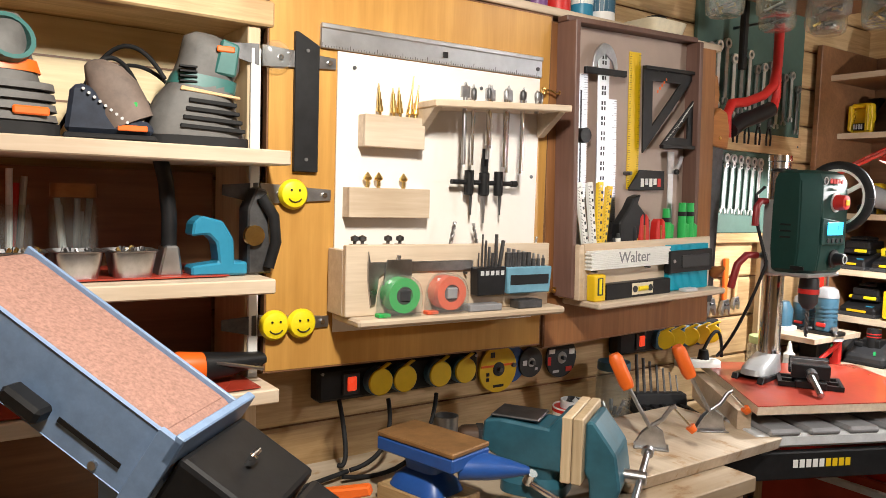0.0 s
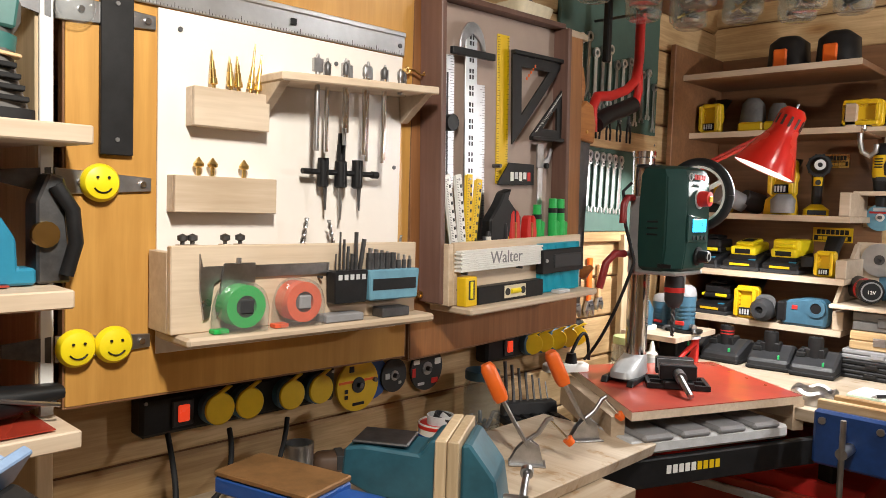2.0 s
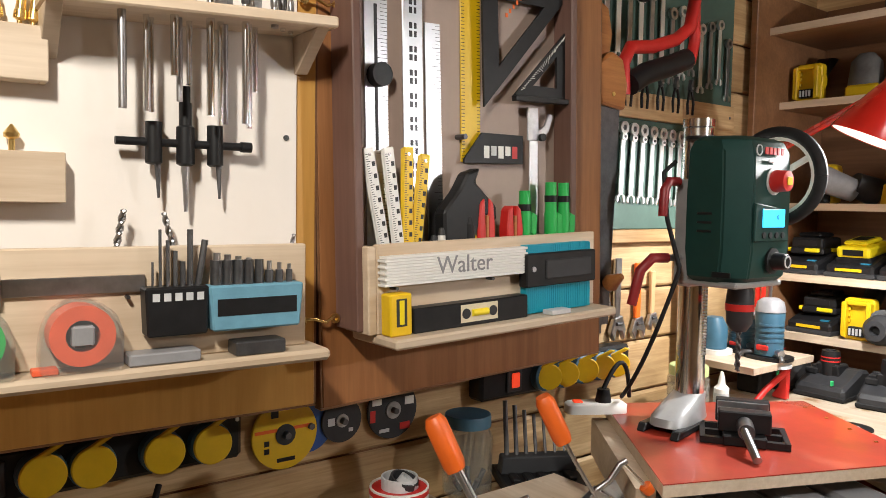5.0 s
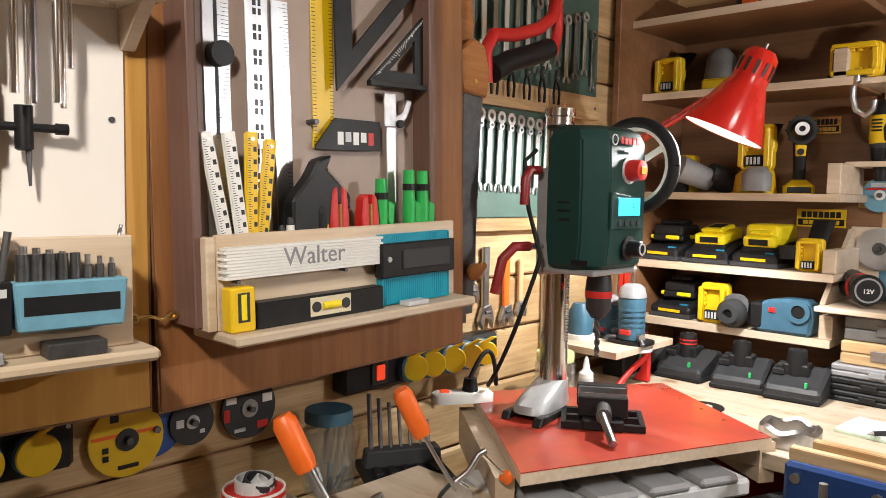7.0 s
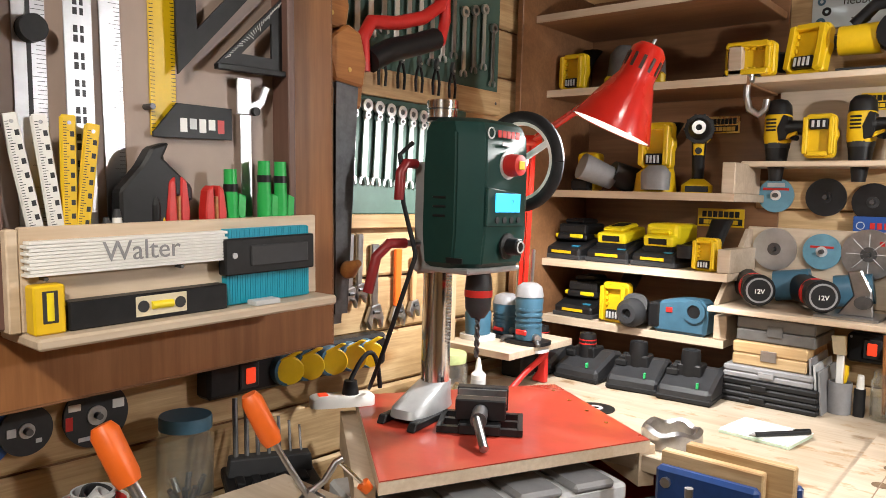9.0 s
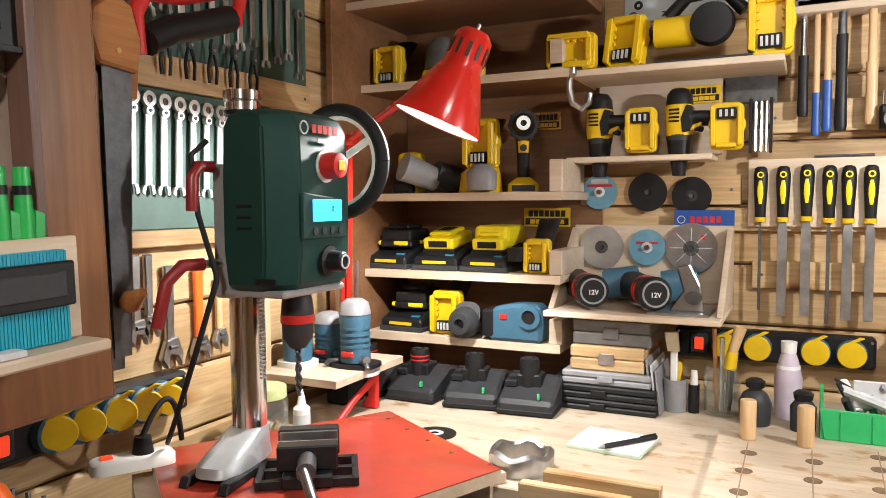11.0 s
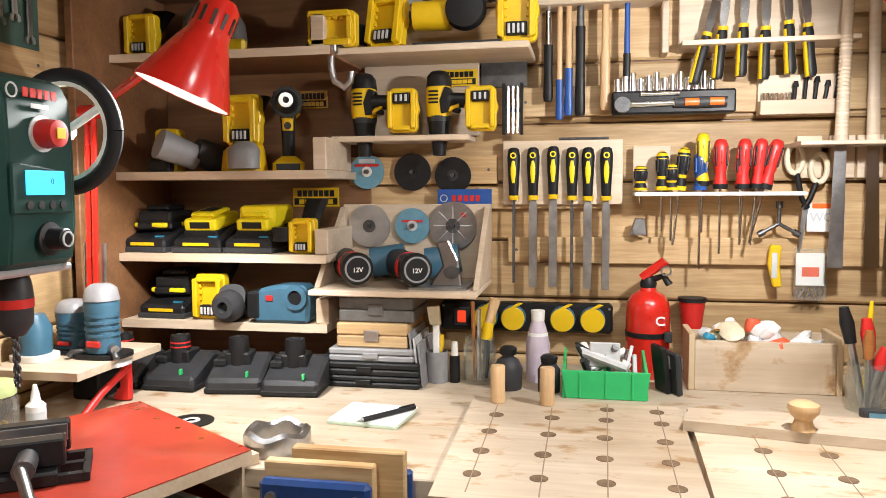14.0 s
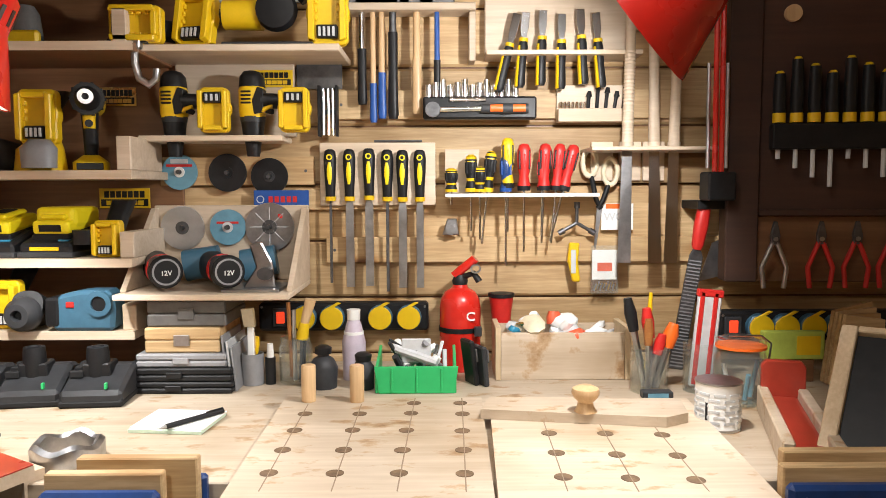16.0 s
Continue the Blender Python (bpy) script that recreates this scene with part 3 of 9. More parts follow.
def glass_jar(m, r, h, label, lid=None, fill=(), cat="jar"):
    t = thing("glass_jar", m, label, cat, "glass jars")
    lathe_part("glass", t, GLASS, [(0, 0.001), (r * 0.9, 0.001), (r, 0.006), (r, h * 0.8), (r * 0.88, h * 0.9), (r * 0.88, h), (r * 0.84, h), (r * 0.84, h * 0.9), (r * 0.95, h * 0.78), (r * 0.95, 0.008), (0, 0.005)], 24)
    if lid:
        lathe_part("lid", t, lid, [(0, h + 0.012), (r * 0.9, h + 0.012), (r * 0.93, h + 0.009), (r * 0.93, h - 0.008), (r * 0.9, h - 0.008)], 24)
    for i, (mat, hh) in enumerate(fill):
        a = 2.4 * i
        rr = r * 0.55
        rod_part("filling", t, mat, (rr * math.cos(a) * 0.7, rr * math.sin(a) * 0.7, 0.009), (rr * math.cos(a) * 1.2, rr * math.sin(a) * 1.2, hh), 0.0045, n=8)
    return t


glass_jar(A(0.10, 1.215, 1.268), 0.034, 0.10, "open glass jar holding flat files", None, [(STEEL, 0.14), (GREY, 0.13), (LGREY, 0.15), (RED, 0.13), (STEEL, 0.12)])
glass_jar(A(0.185, 1.215, 1.268), 0.034, 0.12, "glass jar of metal rods with an orange rim", ORANGEWOOD, [(STEEL, 0.11), (LGREY, 0.10), (STEEL, 0.11), (STEEL, 0.09), (LGREY, 0.11)])


def steel_tray(u):
    t = thing("parts_tray", A(u, 1.135, 1.268) @ Matrix.Diagonal((0.78, 1, 1, 1)), "small stainless steel tray full of screws", "tray", "steel trays")
    bm = bmesh.new()
    loft(bm, [(0.0, 0, 0, 0.032, 0.026), (0.038, 0, 0, 0.040, 0.034), (0.040, 0, 0, 0.045, 0.039), (0.0405, 0, 0, 0.038, 0.032), (0.026, 0, 0, 0.036, 0.030)], 20, 6)
    smooth(part("tray_body", bm, STEEL, t), 40)
    random.seed(int(u * 1000))
    for i in range(9):
        x, y = random.uniform(-0.024, 0.024), random.uniform(-0.018, 0.018)
        rod_part("screw", t, random.choice((STEEL, DSTEEL, BRASS)), (x, y, 0.029), (x + random.uniform(-0.012, 0.012), y + 0.008, 0.042), 0.0035, n=7)


for u in (0.105, 0.176, 0.247):
    steel_tray(u)
lev = thing("lever_tool", A(0.30, 1.14, 1.268), "upright lever tool with black grip and steel foot", "tool")
prism_part("foot", lev, ALU, [(-0.018, 0), (0.018, 0), (0.012, 0.045), (-0.008, 0.045)], -0.02, 0.02, 0.003)
tube_part("grip", lev, BLACK, [(0.002, 0, 0.044), (0.002, 0, 0.09), (-0.003, 0, 0.14), (-0.012, 0, 0.178)], 0.0115, 12)
disp = thing("tape_dispenser", A(0.362, 1.13, 1.268), "sky blue arched metal dispenser standing on its base", "dispenser")
bm = bmesh.new()
prism(bm, [(-0.035, 0), (0.05, 0), (0.05, 0.02), (0.03, 0.02), (0.028, 0.055), (0.012, 0.082), (-0.02, 0.09), (-0.032, 0.08), (-0.035, 0.06), (-0.01, 0.062), (0.002, 0.05), (0.006, 0.02), (-0.035, 0.015)], -0.02, 0.02, 0.003)
part("body", bm, SKYBLUE, disp)
pl = thing("hand_plane", A(0.435, 1.14, 1.268), "black hand plane standing on end with steel blade", "plane")
prism_part("sole", pl, DSTEEL, [(-0.02, 0), (0.02, 0), (0.012, 0.13), (-0.006, 0.135), (-0.02, 0.1)], -0.022, 0.022, 0.003)
tube_part("handle", pl, BLACK, [(0.012, -0.026, 0.01), (0.022, -0.03, 0.05), (0.018, -0.03, 0.09), (0.0, -0.026, 0.12)], 0.009, 10)
rod_part("wheel", pl, BRASS, (-0.012, -0.03, 0.06), (-0.012, -0.02, 0.06), 0.016)
kn = thing("hot_glue_tool", A(0.335, 1.16, 1.101), "black power file with an orange handle lying down", "tool")
loft_part("grip", kn, ORANGE, [(-0.045, 0, 0, 0.02, 0.02), (-0.02, 0, 0, 0.026, 0.024), (0.015, 0, 0, 0.022, 0.022)], 14, 2.3, pose(0, -0.03, 0.026, 0, 90, 0))
loft_part("body", kn, BLACK, [(0.015, 0, 0, 0.022, 0.024), (0.05, 0, 0, 0.018, 0.022), (0.11, -0.005, 0, 0.008, 0.02)], 14, 3, pose(0, -0.03, 0.026, 0, 90, 0))
for i in range(5):
    rod_part("blade", kn, STEEL, (0.03, -0.05 + i * 0.012, 0.034), (0.10, -0.06 + i * 0.014, 0.02), 0.003, n=6)

# ---- strap hinges with smiling round knobs ----
def strap_hinge(u0, u1, z, knobs, clearknob):
    t = thing("strap_hinge", DA(u0, 1.149, z), "zinc strap hinge on the varnished door", "hinge", "strap hinges")
    prism_part("strap", t, STEEL, [(0, -0.017), (u1 - u0, -0.009), (u1 - u0, 0.009), (0, 0.017)], -0.004, 0, 0.0008)
    prism_part("leaf", t, DSTEEL, [(-0.06, -0.004), (-0.004, -0.017), (-0.004, 0.017), (-0.06, 0.012)], -0.002, 0.001)
    for x in (0.03, u1 - u0 - 0.012):
        rod_part("screw", t, CHROME, (x, -0.0075, 0), (x, -0.003, 0), 0.0042, n=10)
    for u in knobs:
        k = thing("smiley_knob", DA(u, 1.145, z), "clear round knob over the hinge" if clearknob else "yellow smiling round knob on the hinge", "knob", "smiley knobs")
        lathe_part("disc", k, CLEARP if clearknob else LEMON, [(0.0245, 0), (0.025, 0.004), (0.021, 0.011), (0.010, 0.0145), (0, 0.015)], 28, FACE)
        if not clearknob:
            for s in (-1, 1):
                rod_part("eye", k, BLACK, (s * 0.007, -0.0165, 0.007), (s * 0.007, -0.010, 0.007), 0.0018, n=8)
            tube_part("smile", k, BLACK, [(0.0125 * math.sin(a), -0.0140, -0.0125 * math.cos(a)) for a in [(-1.0 + 0.2 * i) for i in range(11)]], 0.0011, 6)


strap_hinge(0.445, 0.571, 1.610, (0.467,), True)
strap_hinge(0.445, 0.566, 1.393, (0.498,), False)
strap_hinge(0.445, 0.566, 1.180, (0.469, 0.516), False)

# ---- things on the first door ----
sq = thing("black_square_bar", DA(0.498, 1.149, 1.430), "black steel bar with a slanted top end on the door", "square")
prism_part("bar", sq, BLACK, [(0, 0), (0.042, 0), (0.042, 0.205), (0.006, 0.224), (0, 0.224)], -0.008, 0, 0.001)
for z in (0.02, 0.195):
    rod_part("screw", sq, STEEL, (0.021, -0.0095, z), (0.021, -0.007, z), 0.003, n=8)
al = thing("aluminium_rule", DA(0.542, 1.149, 1.634), "long brushed aluminium guide rule along the door top", "ruler")
box_part("rule", al, ALU, 0, -0.006, 0, 0.467, 0, 0.040, 0.0015)
box_part("rib", al, ALU, 0, -0.009, 0.032, 0.467, -0.006, 0.040, 0.001)
box_part("window", al, BLACK, 0.235, -0.0095, 0.012, 0.245, -0.0062, 0.022, 0.0005)
rod_part("screw", al, DSTEEL, (0.455, -0.008, 0.016), (0.455, -0.005, 0.016), 0.004, n=8)
tick = bmesh.new()
for i in range(92):
    slab(tick, 0.003 + i * 0.005, -0.0066, 0.001, 0.0036 + i * 0.005, -0.006, 0.004 + 0.003 * (i % 10 == 0) + 0.0015 * (i % 5 == 0))
part("scale_print", tick, DGREY, al)
white_panel = rectA("white_panel", 0.574, 1.632, 1.006, 1.16, 1.149, 0.004, WHITEPANEL, "white laminated panel screwed to the cabinet door", "panel", 0.0006, "panel", DA)
for u, z in ((0.604, 1.608), (0.865, 1.60), (0.992, 1.44)):
    rod_part("screw", white_panel, DSTEEL, (u - 0.574, -0.006, z - 1.16), (u - 0.574, -0.004, z - 1.16), 0.0035, n=10)


def wall_box(u0, z1, u1, z0, label):
    t = thing("wooden_bit_box", DA(u0, 1.145, z0), label, "box", "wooden bit holders")
    w, h = u1 - u0, z1 - z0
    box_part("front_board", t, BIRCH, 0, -0.027, 0, w, -0.019, h, 0.001)
    box_part("end_board", t, BIRCH, 0, -0.0188, 0, 0.008, 0, h, 0.001)
    box_part("end_board", t, BIRCH, w - 0.008, -0.0188, 0, w, 0, h, 0.001)
    box_part("base_board", t, BIRCH, 0.008, -0.0188, 0, w - 0.008, 0, 0.008, 0.0)
    box_part("top_block", t, BIRCH, 0.008, -0.0188, h - 0.012, w - 0.008, 0, h - 0.001, 0.0)
    return t


wall_box(0.613, 1.531, 0.730, 1.477, "small pale wood holder for step drills")
wall_box(0.587, 1.408, 0.744, 1.357, "pale wood holder for brass countersinks")
for px, top in ((0.023, 0.055), (0.05, 0.05), (0.062, 0.052), (0.08, 0.075), (0.092, 0.06)):
    t = thing("step_drill", DA(0.626 + px, 1.134, 1.5305), "golden titanium step drill standing in the holder", "drill bit", "step drills")
    lathe_part("cone", t, BRASS, [(0.0022, 0), (0.0022, 0.006), (0.0062, 0.008), (0.0058, 0.016), (0.0048, 0.017), (0.0044, 0.028), (0.0034, 0.029), (0.003, 0.04), (0.0018, 0.041), (0.001, top)], 12, pose(0, 0, 0, 0, 6 if px > 0.07 else -4, 0))
for px in (0.034, 0.055, 0.104):
    t = thing("countersink", DA(0.594 + px, 1.134, 1.4075), "small brass countersink bit in the holder", "drill bit", "countersinks")
    lathe_part("bit", t, BRASS, [(0.003, 0), (0.003, 0.012), (0.007, 0.014), (0.0075, 0.018), (0.001, 0.027)], 12)
sh = thing("bit_shelf", DA(0.720, 1.145, 1.548, -3), "pale wood shelf with drilled holes for bits", "shelf")
box_part("board", sh, BIRCH, 0, -0.078, 0, 0.305, 0, 0.0125, 0.002)
for x in (0.002, 0.28):
    prism_part("bracket", sh, BIRCH, [(-0.07, 0), (0, 0), (0, -0.045), (-0.006, -0.045)], 0, 0.016, 0.001, pose(x + 0.016, 0, 0, 0, 0, 90))
random.seed(4)
for i, (x, drop, w) in enumerate(((0.054, 0.115, 0.017), (0.079, 0.116, 0.010), (0.086, 0.116, 0.012), (0.103, 0.08, 0.008), (0.111, 0.105, 0.014), (0.124, 0.085, 0.016), (0.139, 0.12, 0.009),
                                  (0.153, 0.13, 0.013), (0.162, 0.127, 0.016), (0.176, 0.128, 0.010), (0.184, 0.132, 0.011), (0.195, 0.09, 0.014), (0.208, 0.02, 0.010), (0.222, 0.02, 0.009), (0.236, 0.02, 0.008))):
    t = thing("forstner_bit", DA(0.792 + (x - 0.054) * 1.05, 1.100 + 0.012 * ((i % 3) - 1), 1.565 + 0.052 * (x + 0.02)), "steel spade and forstner bit hanging through the shelf", "drill bit", "hanging bits")
    rod_part("shank", t, CHROME if i % 4 else STEEL, (0, 0, -drop), (0, 0, 0.002), 0.0032 if i % 3 else 0.0042, n=10)
    if w > 0.011:
        prism_part("cutter", t, STEEL, [(-w / 2, 0.002), (w / 2, 0.002), (w / 2, 0.022), (w * 0.2, 0.022), (0, 0.030), (-w * 0.2, 0.022), (-w / 2, 0.022)], -0.003, 0.003, 0.0006)
    else:
        lathe_part("cutter", t, DSTEEL if i % 2 else STEEL, [(0.003, 0), (w * 0.5, 0.004), (w * 0.55, 0.016), (0.001, 0.022)], 10)
cc = thing("circle_cutter", DA(0.866, 1.145, 1.424), "black adjustable circle cutter hanging on the panel", "circle cutter")
rod_part("beam", cc, BLACK, (-0.074, -0.02, 0.0), (0.072, -0.02, 0.0), 0.0045)
rod_part("beam_end", cc, BLACK, (0.062, -0.02, 0.0), (0.074, -0.02, 0.0), 0.006)
lathe_part("shank", cc, BLACK, [(0.0045, 0.063), (0.0055, 0.063), (0.0055, 0.045), (0.007, 0.045), (0.007, 0.02), (0.010, 0.018), (0.010, -0.022), (0.007, -0.024), (0.0, -0.026)], 14, pose(-0.001, -0.02, 0))
rod_part("pilot_drill", cc, STEEL, (-0.001, -0.02, -0.075), (-0.001, -0.02, -0.024), 0.002, 0.0045, 10)
for x in (-0.035, 0.032):
    lathe_part("holder", cc, BLACK, [(0, 0.022), (0.009, 0.022), (0.009, -0.022), (0.006, -0.024), (0, -0.024)], 14, pose(x, -0.02, 0))
    rod_part("cutter_blade", cc, DSTEEL, (x + 0.005, -0.02, -0.06), (x + 0.004, -0.02, -0.022), 0.0015, 0.0035, 8)


def twist_drill(u, d, z0, z1, r, tilt, label="bright steel twist drill"):
    t = thing("twist_drill", DA(u, d, z0, tilt), label, "drill bit", "twist drills")
    bm = bmesh.new()
    L = z1 - z0
    rod(bm, (0, 0, 0), (0, 0, L * 0.35), r * 0.9, n=10)
    k = 36
    for s in (0, math.pi):
        tube(bm, [(r * 0.45 * math.cos(i * 0.5 + s), r * 0.45 * math.sin(i * 0.5 + s), L * 0.33 + L * 0.64 * i / k) for i in range(k + 1)], r * 0.5, 6)
    smooth(part("drill", bm, STEEL, t), 50)


twist_drill(0.779, 1.119, 1.25, 1.356, 0.0045, 11)
twist_drill(0.864, 1.119, 1.25, 1.354, 0.004, -14)
twist_drill(0.976, 1.119, 1.25, 1.327, 0.003, 12)

# tray along the foot of the first door
tr = thing("tool_tray", DA(0.563, 1.149, 1.180), "pale wood tool tray with a rounded ledge", "tray", "door trays")
box_part("front_board", tr, BIRCH, 0.0, -0.075, 0.0168, 0.424, -0.062, 0.134, 0.0015)
box_part("end_board", tr, BIRCH, 0.0, -0.0618, 0.0168, 0.012, -0.004, 0.125, 0.001)
box_part("end_board", tr, BIRCH, 0.412, -0.0618, 0.0168, 0.424, -0.004, 0.125, 0.001)
box_part("ledge", tr, BIRCH, 0.008, -0.110, 0.003, 0.440, -0.004, 0.0165, 0.004)
cal = thing("vernier_caliper", DA(0.601, 1.074, 1.244), "steel vernier caliper hung on the tray front", "caliper")
box_part("beam", cal, STEEL, 0, -0.005, 0.025, 0.207, -0.001, 0.042, 0.0005)
prism_part("fixed_jaw", cal, STEEL, [(0, 0.06), (0.004, 0.042), (0.03, 0.042), (0.03, 0.025), (0.02, 0.018), (0.014, -0.026), (0.006, -0.03), (0.0, 0.012)], -0.0055, -0.0008, 0.0005)
prism_part("sliding_jaw", cal, STEEL, [(0.033, 0.046), (0.08, 0.046), (0.08, 0.018), (0.046, 0.018), (0.042, -0.01), (0.032, -0.02), (0.024, -0.024), (0.028, 0.018)], -0.0085, -0.0056, 0.0005)
rod_part("lock_screw", cal, STEEL, (0.055, -0.007, 0.045), (0.055, -0.007, 0.053), 0.0035, n=10)
rod_part("peg", cal, DSTEEL, (0.19, -0.01, 0.02), (0.19, 0.0, 0.02), 0.002, n=8)


CORAL = solid("coral_plastic", (0.75, 0.12, 0.05), 0.4)


def tape_measure(u, d, z, shell, inner, label):
    t = thing("tape_measure", DA(u, d, z), label, "tape measure", "tape measures")
    prism_part("case", t, CLEARP, [(-0.036, 0), (0.036, 0), (0.036, 0.012), (0.037, 0.035), (0.030, 0.056), (0.014, 0.068), (-0.008, 0.07), (-0.026, 0.060), (-0.034, 0.040), (-0.036, 0.02)], -0.018, 0.018, 0.004)
    bm = bmesh.new()
    ring(bm, 0.015, 0.029, -0.0165, 0.016, 28, pose(0.0, 0, 0.036))
    smooth(part("coil", bm, shell, t), 40)
    box_part("label_plate", t, inner, -0.010, -0.0200, 0.026, 0.010, 0.015, 0.046, 0.002)
    box_part("tape_end", t, shell, -0.042, -0.008, 0.0, -0.02, 0.008, 0.006, 0.001)


tape_measure(0.653, 1.055, 1.197, GREEN, DGREY, "clear tape measure with a bright green coil")
tape_measure(0.745, 1.055, 1.197, CORAL, GREY, "clear tape measure with an orange coil")
ds = thing("drill_set", DA(0.805, 1.072, 1.224), "black block drill set with twist drills", "drill set")
prism_part("block", ds, BLACK, [(0, 0), (0.06, 0), (0.062, 0.05), (-0.002, 0.05)], -0.024, 0, 0.002)
for i in range(5):
    box_part("marking", ds, LGREY, 0.005 + i * 0.011, -0.0246, 0.036, 0.012 + i * 0.011, -0.0236, 0.044, 0)
for i in range(7):
    rod_part("drill_bit", ds, DSTEEL, (0.008 + 0.0075 * i, -0.012, 0.048), (0.008 + 0.0075 * i + (0.008 if i == 6 else 0), -0.012, 0.075 + 0.022 * ((i * 3) % 4) / 2), 0.0012 + 0.0004 * i, n=8)
bs = thing("bit_set", DA(0.866, 1.072, 1.225) @ Matrix.Diagonal((1.08, 1, 1, 1)), "grey blue plastic rack of plug cutters", "bit set")
prism_part("rack", bs, GREYBLUE, [(0.004, 0), (0.094, 0), (0.098, 0.048), (0.0, 0.048)], -0.026, 0, 0.002)
box_part("slot", bs, BLACK, 0.008, -0.0265, 0.016, 0.09, -0.0255, 0.034, 0)
for i in range(8):
    w = 0.0062 - 0.0004 * i
    rod_part("cutter", bs, DSTEEL, (0.011 + 0.0108 * i, -0.013, 0.047), (0.011 + 0.0108 * i, -0.013, 0.062 + 0.012 * (i < 5)), w, n=10)
    rod_part("cutter_tip", bs, STEEL, (0.011 + 0.0108 * i, -0.013, 0.06), (0.011 + 0.0108 * i, -0.013, 0.082 - 0.002 * i), w * 0.6, n=10)
for u, w, h, mat in ((0.787, 0.070, 0.012, GREY), (0.894, 0.056, 0.015, DSTEEL)):
    t = thing("sharpening_stone", DA(u, 1.060, 1.197), "small grey whetstone lying on the ledge", "stone", "whetstones")
    box_part("stone", t, mat, 0, -0.016, 0, w, 0.012, h, 0.0015)
for u in (0.590, 0.604, 0.652, 0.675):
    t = thing("small_bit", DA(u, 1.10, 1.312), "short dark router bit behind the tray board", "bit", "router bits")
    box_part("tray_peg", t, BIRCH, -0.006, -0.008, -0.115, 0.006, 0.008, 0.002)
    lathe_part("tip", t, DSTEEL, [(0.003, 0.001), (0.003, 0.006), (0.007, 0.008), (0.007, 0.014), (0, 0.017)], 10)
for z in (1.213, 1.61):
    t = thing("hook_and_eye", DA(1.032, 1.148, z), "brass hook joining the two cabinet doors", "hook", "hooks")
    tube_part("hook", t, BRASS, [(-0.02, -0.006, 0.0), (-0.005, -0.01, 0.002), (0.012, -0.01, -0.004), (0.026, -0.008, 0.003), (0.03, -0.004, -0.006)], 0.0022)
    for x in (-0.02, 0.026):
        bm = bmesh.new()
        ring(bm, 0.0035, 0.0065, -0.010, -0.006, 14, pose(x, 0, 0))
        part("eye", bm, BRASS, t)
        rod_part("stem", t, BRASS, (x, -0.008, 0), (x, 0.0, 0), 0.002, n=8)
# ---- second door: frame, rulers and tray ----
fr = thing("ruler_rack", DB(1.079, 1.149, 1.20), "pale backed tool frame with dark wooden sides", "frame")
box_part("back_board", fr, GREYPINK, 0.0, -0.006, 0, 0.395, 0, 0.548, 0.001)
box_part("side_strip", fr, STRIPWOOD, -0.014, -0.055, 0.0, -0.002, 0, 0.548, 0.0015, "dark stained side strip")
box_part("side_strip", fr, STRIPWOOD, 0.383, -0.045, 0.11, 0.395, -0.006, 0.548, 0.0015, "dark stained side strip")
box_part("top_strip", fr, STRIPWOOD, -0.014, -0.030, 0.549, 0.395, 0, 0.56, 0.0015, "dark stained top strip")
t2 = thing("tool_tray", DB(1.075, 1.149, 1.180), "pale wood tray with a deep front board and ledge", "tray", "door trays")
box_part("front_board", t2, BIRCH, 0.012, -0.068, 0.0163, 0.416, -0.058, 0.130, 0.0015)
box_part("end_board", t2, BIRCH, -0.001, -0.068, 0.0163, 0.0115, -0.007, 0.128, 0.0015)
box_part("ledge", t2, BIRCH, 0.010, -0.113, 0.003, 0.418, -0.007, 0.016, 0.003)
rod_part("dowel_peg", t2, DSTEEL, (0.022, -0.070, 0.045), (0.022, -0.067, 0.045), 0.003, n=8)

ru = thing("folding_rule", DB(1.085, 1.0805, 1.258), "white folding rule lettered with a first name", "ruler")
for i in range(10):
    box_part("blade", ru, WHITE, 0.003 * (i % 2), -0.017, 0.0003 + i * 0.0038, 0.243 - 0.004 * ((i + 1) % 2), 0, 0.0037 + i * 0.0038, 0.0004)
words(ru, "lettering", "Walter", pose(0.128, -0.0175, 0.021), 0.033, GREY, 0.0004)
for x in (0.02, 0.18):
    rod_part("peg", ru, DSTEEL, (x, -0.014, -0.003), (x, 0.0, -0.003), 0.0025, n=8)
tq = thing("profile_gauge", DB(1.326, 1.0805, 1.2050), "turquoise and black contour gauge in the tray", "gauge")
box_part("comb", tq, TURQ, 0.004, -0.012, 0, 0.139, 0, 0.100, 0.001)
for i in range(34):
    box_part("pin", tq, TURQ, 0.0045 + i * 0.004, -0.0128, 0.001, 0.0075 + i * 0.004, -0.0118, 0.099, 0)
box_part("clamp_bar", tq, BLACK, -0.003, -0.022, 0.040, 0.143, -0.004, 0.088, 0.002)
box_part("clamp_rib", tq, DGREY, 0.034, -0.025, 0.050, 0.130, -0.0215, 0.078, 0.002)
rod_part("screw", tq, STEEL, (0.010, -0.024, 0.066), (0.010, -0.021, 0.066), 0.004, n=8)
yl = thing("line_level", DB(1.088, 1.070, 1.1968), "small yellow line level standing in the tray", "level")
box_part("body", yl, YELLOW, 0, -0.016, 0, 0.033, 0.006, 0.053, 0.002)
box_part("window", yl, DGREY, 0.009, -0.0165, 0.012, 0.025, -0.0155, 0.047, 0.001)
rod_part("vial", yl, LEMON, (0.017, -0.0135, 0.015), (0.017, -0.0135, 0.045), 0.005, n=10)
lv = thing("spirit_level", DB(1.125, 1.070, 1.1980), "black torpedo spirit level lying on the ledge", "level")
box_part("body", lv, BLACK, 0, -0.014, 0, 0.198, 0.008, 0.032, 0.0015)
